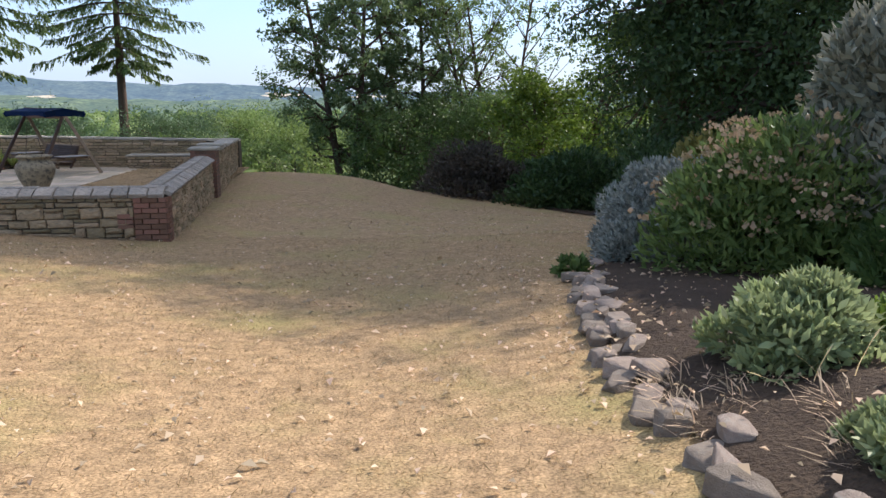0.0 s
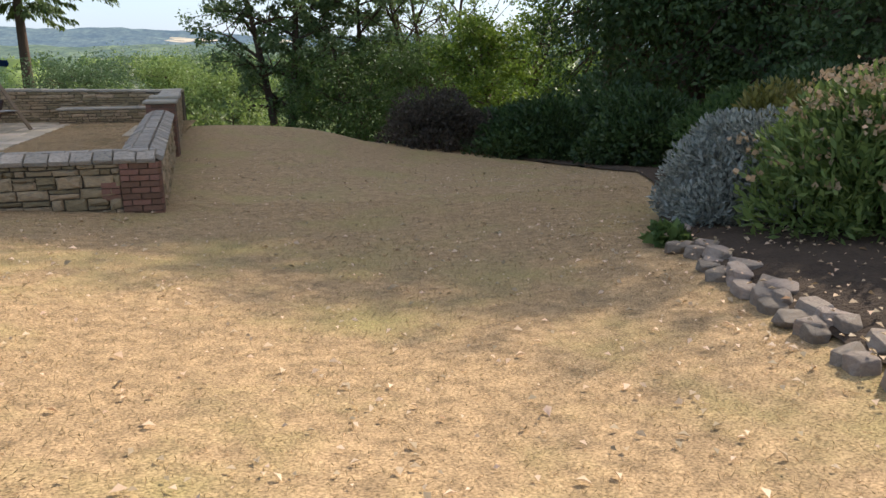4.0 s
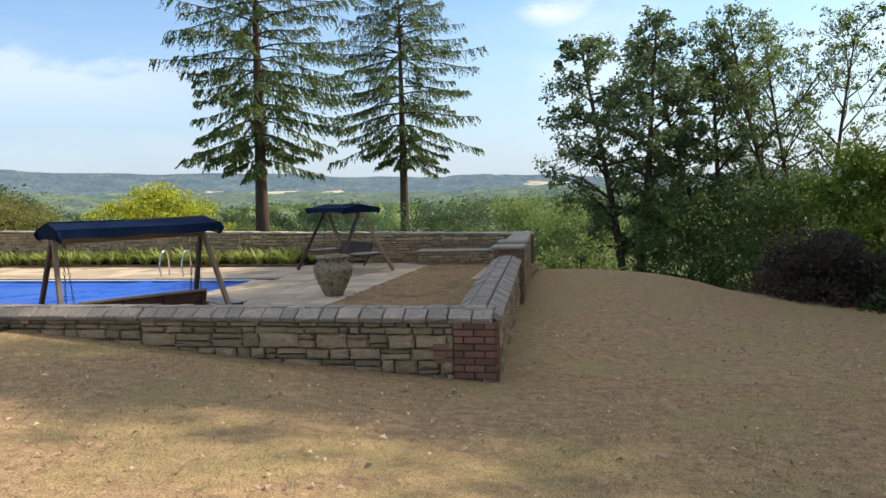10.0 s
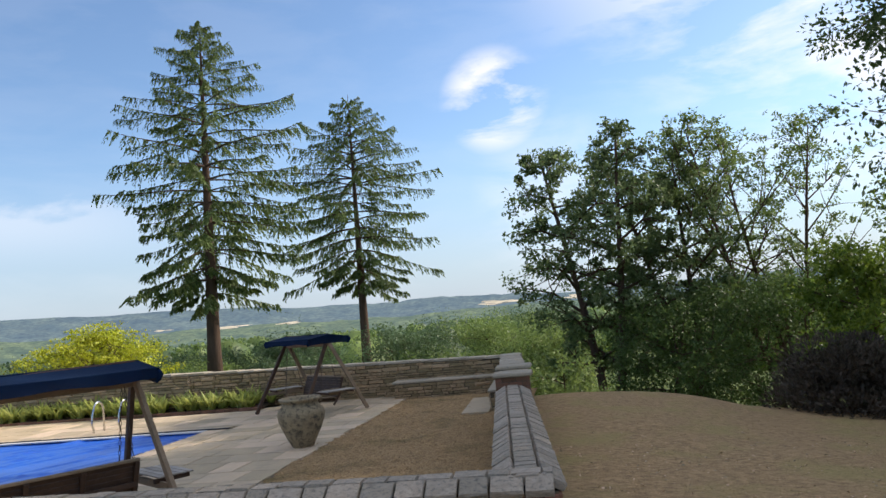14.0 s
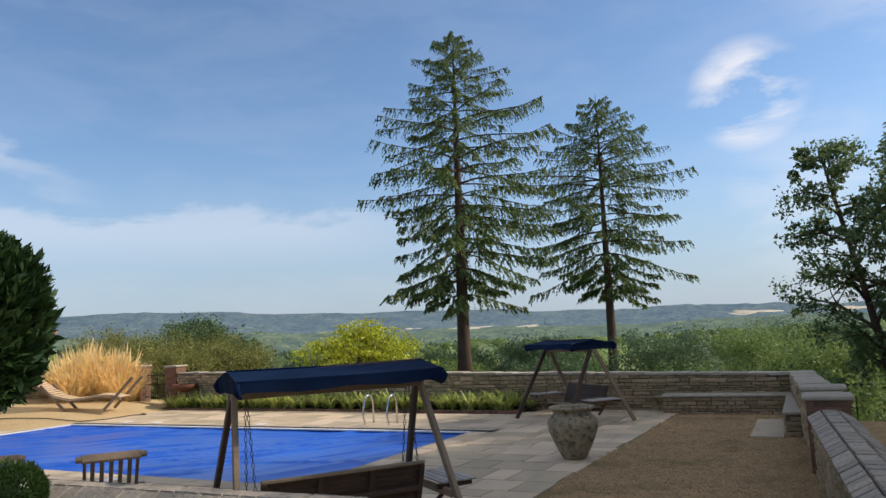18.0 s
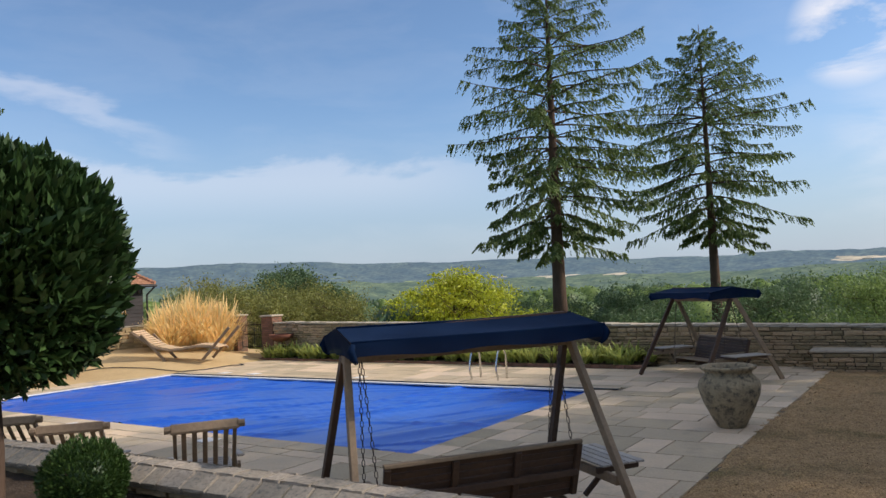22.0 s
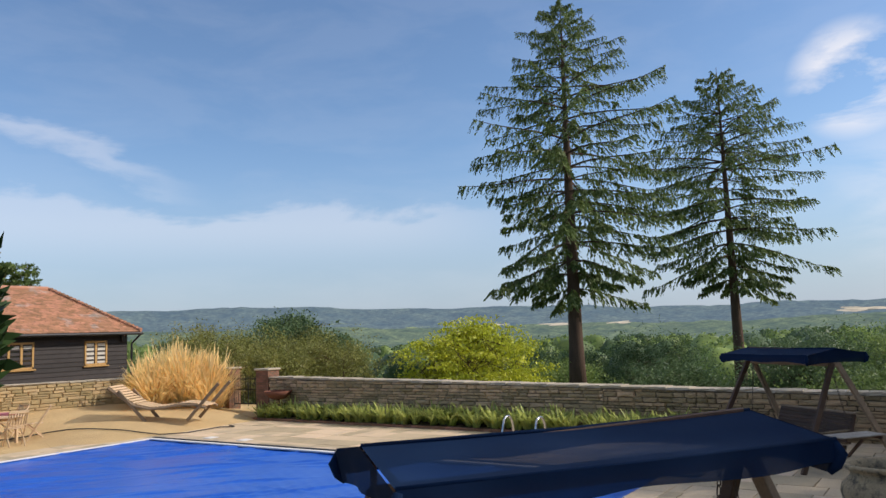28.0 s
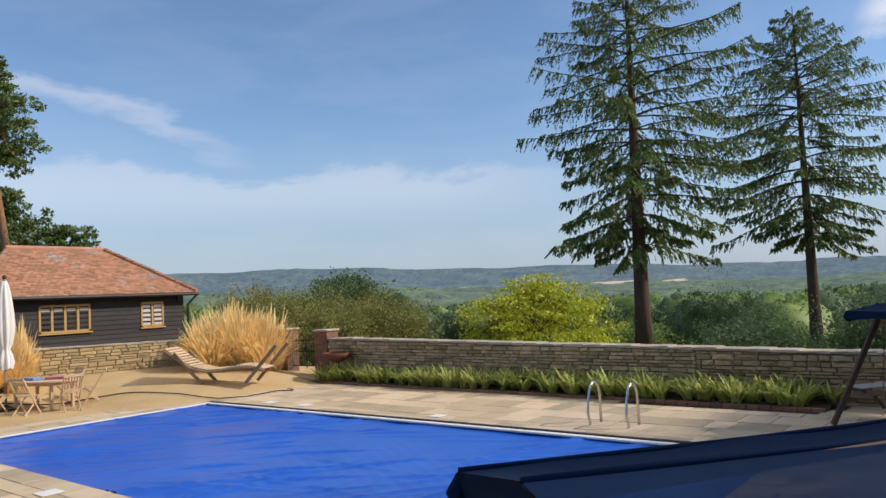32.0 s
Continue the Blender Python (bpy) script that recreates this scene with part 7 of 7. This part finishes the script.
# ---- clipped plants by the near wall ----
def ball_plant(name, at, r, trunk_h, n, leaf, m, seed, label, squash=1.0):
    rng = np.random.default_rng(seed)
    root = thing(name, label, "topiary", at)
    zc = trunk_h + r * squash * 0.92
    bm = bmesh.new()
    tube(bm, [(0, 0, -0.1), (0.02, 0.01, trunk_h * 0.5), (0, 0, zc)], [0.06 * r + 0.02, 0.05 * r + 0.015, 0.02], 8)
    for k in range(26):
        d = unit(rng.normal(0, 1, 3))
        tube(bm, [(0, 0, zc - 0.2 * r), tuple(np.array([0, 0, zc]) + d * r * 0.8)], [0.02 * r, 0.006], 4, False)
    part("trunk", bm, M_BARK, root)
    d = unit(rng.normal(0, 1, (n, 3)))
    bumpy = 1 + 0.045 * np.sin(7 * d[:, 0] + 3 * d[:, 2]) + 0.035 * np.sin(11 * d[:, 1] + 2) + np.where(rng.uniform(0, 1, n) < 0.06, 0.09, 0) * rng.uniform(0, 1, n)
    rad = r * bumpy * rng.uniform(0.72 ** 3, 1, n) ** (1 / 3)
    P = d * rad[:, None] * (1, 1, squash) + (0, 0, zc)
    leaf_part("crown", rng, P, d + (0, 0, 0.7), leaf, m, root, 0.36, jitter=0.45)
    # a dark inside keeps the light from shining through
    bm = bmesh.new()
    bmesh.ops.create_icosphere(bm, subdivisions=3, radius=r * 0.74)
    bmesh.ops.transform(bm, matrix=Matrix.LocRotScale((0, 0, zc), None, (1, 1, squash)), verts=bm.verts)
    part("inner_mass", bm, L_BAY, root)
    return root


ball_plant("bay_tree", (-10.02, 11.45, gz(-10.02, 11.45)), 1.04, 0.92, 21000, 0.135, L_BAY, 401, "clipped ball-headed bay tree with glossy dark leaves", 0.97)
ball_plant("box_ball", (-9.1, 11.62, gz(-9.1, 11.62) - 0.02), 0.31, 0.05, 9000, 0.035, L_BOX, 402, "clipped green box ball by the low wall", 0.9)


sheet("wall_bed", -13.5, -7.7, 10.9, NW_Y - 0.01, lambda X, Y: ground_z(X, Y) + 0.03 * np.clip((Y - 10.9) / 0.3, -1, 1) + 0.012 * np.sin(9 * X) * np.sin(7 * Y), M_MULCH, "dark mulched bed at the foot of the low wall", "soil", 60, 20)


# ---- border: mulch, edging stones ----
def edge_x(y):
    return np.interp(y, (1.0, 2.8, 3.6, 4.4, 5.2, 6.2, 7.2, 8.0, 9.2, 11.2, 14, 17, 20, 23, 26), (1.58, 1.58, 1.63, 1.73, 1.86, 2.09, 2.34, 2.62, 3.1, 4.3, 5.8, 7.2, 7.2, 6.0, 4.0))


def build_border():
    ys = np.linspace(0.2, 27, 110)
    us = np.linspace(0, 1, 26)
    V = []
    for y in ys:
        x0 = edge_x(y) + 0.16
        for u in us:
            x = x0 + (17 - x0) * u ** 1.6
            V.append((x, y, float(ground_z(x, y)) + 0.035 + 0.06 * min(1, u * 6) + 0.015 * math.sin(7 * x + 3 * y) * math.sin(5 * y)))
    i = np.arange(len(V)).reshape(len(ys), len(us))
    f = np.stack([i[:-1, :-1], i[:-1, 1:], i[1:, 1:], i[1:, :-1]], -1).reshape(-1, 4)
    return tagged(new("border_soil", fast_mesh("border_soil", np.array(V), f, M_MULCH, True)), "dark mulched soil of the shrub border", "soil", kind="structure")


build_border()


def rock_mesh(seed):
    """A flat broken stone: the hull of random points in a slab."""
    rng = np.random.default_rng(seed + 900)
    bm = bmesh.new()
    for _ in range(44):
        p = rng.uniform(-1, 1, 3)
        p[:2] *= 1 / max(1.0, np.linalg.norm(p[:2]) ** 0.6)
        bm.verts.new((0.5 * p[0], 0.5 * p[1], 0.5 * np.sign(p[2]) * abs(p[2]) ** 0.35 * (1 + 0.1 * rng.normal())))
    r = bmesh.ops.convex_hull(bm, input=bm.verts)
    bmesh.ops.delete(bm, geom=[v for v in bm.verts if not v.link_faces], context="VERTS")
    bmesh.ops.bevel(bm, geom=list(bm.edges), offset=0.025, segments=1, affect="EDGES")
    return mesh_of("edging_rock", bm, M_ROCK)


ROCKS = [rock_mesh(s) for s in range(6)]
rng = np.random.default_rng(17)
y = 2.0
while y < 8.9:
    l = rng.uniform(0.15, 0.34)
    for row in range(2 if rng.uniform() < 0.55 else 1):
        x = float(edge_x(y)) + 0.12 + 0.16 * row + rng.normal(0, 0.03)
        h = rng.uniform(0.08, 0.14)
        ob = new("edging_rock", ROCKS[int(rng.integers(6))])
        ob.matrix_world = pose(x, y + rng.normal(0, 0.04), gz(x, y) + h * 0.22 + 0.03 * row, rng.normal(0, 5), rng.normal(0, 5), rng.normal(70, 25)) @ Matrix.Diagonal((l * 1.05, rng.uniform(0.13, 0.23), h * 0.85, 1))
        tagged(ob, "rough grey-brown stone edging the shrub border", "rock", group="border edging stones")
    y += l * 0.86
shrub("broad_leaf_plant", (2.75, 8.2, gz(2.75, 8.2)), 0.42, 0.2, 131, "low broad-leaved green plant by the stones", L_GREEN, 260, 0.14, lobes=8, width=0.6, category="plant")


# ---- grass blades and fallen leaves ----
def scatter_stuff():
    rng = np.random.default_rng(19)
    n = 330000
    d = rng.uniform(0, 1, n) ** 0.7
    y = 1.8 + 11 * d
    x = rng.uniform(-1, 1, n) * (3 + 0.55 * (y + 1)) + 0.2
    keep = (x < edge_x(y) + 0.05) & ((y < NW_Y - 0.02) | (x > right_x(y) + 0.03))
    x, y = x[keep], y[keep]
    z = ground_z(x, y)
    P = np.stack([x, y, z + 0.010], -1)
    v, f = leaf_arrays(rng, P, np.tile((0, 0, 0.3), (len(P), 1)), rng.uniform(0.010, 0.028, len(P)), 0.14, 0.1, 0.9)
    tagged(new("dry_grass_blades", fast_mesh("dry_grass_blades", v, f, leaf_mat("dry_grass_blade", (0.52, 0.37, 0.20), (0.33, 0.24, 0.125), 0.4, 0.9, 0.45))), "short dry straw-coloured grass of the lawn", "grass", kind="stuff")
    # taller tufts left standing here and there
    n = 42000
    y = 1.0 + 21 * rng.uniform(0, 1, n) ** 0.9
    x = rng.uniform(-9.5, 7.5, n)
    tuft = rng.normal(0, 0.9, n)
    for _ in range(9):
        a, k = rng.uniform(0, 6.283), rng.uniform(0.7, 4.5)
        tuft += 0.55 * np.sin(k * (x * math.cos(a) + y * math.sin(a)) + rng.uniform(0, 6.283))
    keep = (tuft > 0.2) & (x < edge_x(y) + 0.05) & ((y < NW_Y - 0.02) | (x > right_x(y) + 0.03))
    x, y = x[keep], y[keep]
    P = np.stack([x, y, ground_z(x, y) + 0.016], -1)
    v, f = leaf_arrays(rng, P, np.tile((0, 0, 0.6), (len(P), 1)), rng.uniform(0.025, 0.048, len(P)), 0.12, 0.1, 0.8)
    tagged(new("grass_tufts", fast_mesh("grass_tufts", v, f, leaf_mat("brown_grass_blade", (0.44, 0.31, 0.16), (0.34, 0.25, 0.12), 0.45, 0.9, 0.3))), "sparse brown tufts standing in the dry lawn", "grass", kind="stuff")
    # crumbs of earth on the bare strip
    n = 16000
    y = NW_Y + 0.4 + 12.6 * rng.uniform(0, 1, n) ** 1.2
    x = rng.uniform(-5.9, -2.7, n)
    keep = (x < right_x(y) - 0.25) & (x > SOIL_X + 0.02 + 0.045 * (y - 19.5))
    P = np.stack([x, y, np.full(n, 0.004)], -1)[keep]
    v, f = leaf_arrays(rng, P, rng.normal(0, 1, (len(P), 3)) * (1, 1, 0.5), rng.uniform(0.006, 0.02, len(P)), 0.9, 0.6, 0.3)
    tagged(new("soil_crumbs", fast_mesh("soil_crumbs", v, f, leaf_mat("dry_earth_crumbs", (0.46, 0.31, 0.16), (0.24, 0.16, 0.085), 0.0, 0.95, 0.5))), "crumbs of dry earth on the bare strip", "soil", kind="stuff")
    n = 6500
    y = -0.3 + 20 * rng.uniform(0, 1, n) ** 1.2
    x = rng.uniform(-1, 1, n) * (4 + 0.4 * y) + 0.8
    keep = (x < edge_x(y) + 0.1) & ((y < NW_Y - 0.05) | (x > right_x(y) + 0.06))
    x, y = x[keep], y[keep]
    x2 = rng.uniform(1.8, 4.6, 1200)
    y2 = rng.uniform(1.0, 10, 1200)
    x, y = np.concatenate([x, x2]), np.concatenate([y, y2])
    z = ground_z(x, y) + 0.02 + np.where(x > edge_x(y), 0.09, 0.0)
    al = rng.normal(0, 1, (len(x), 3)) * (1, 1, 0.15)
    v, f = leaf_arrays(rng, np.stack([x, y, z], -1), al, rng.uniform(0.024, 0.062, len(x)) * rng.uniform(0.7, 1.15, len(x)), 0.6, 0.6, 0.1, True)
    tagged(new("fallen_leaves", fast_mesh("fallen_leaves", v, f, L_DRY)), "scattered dry brown and pale fallen leaves on the grass", "leaf litter", kind="stuff")


scatter_stuff()
build_paving()
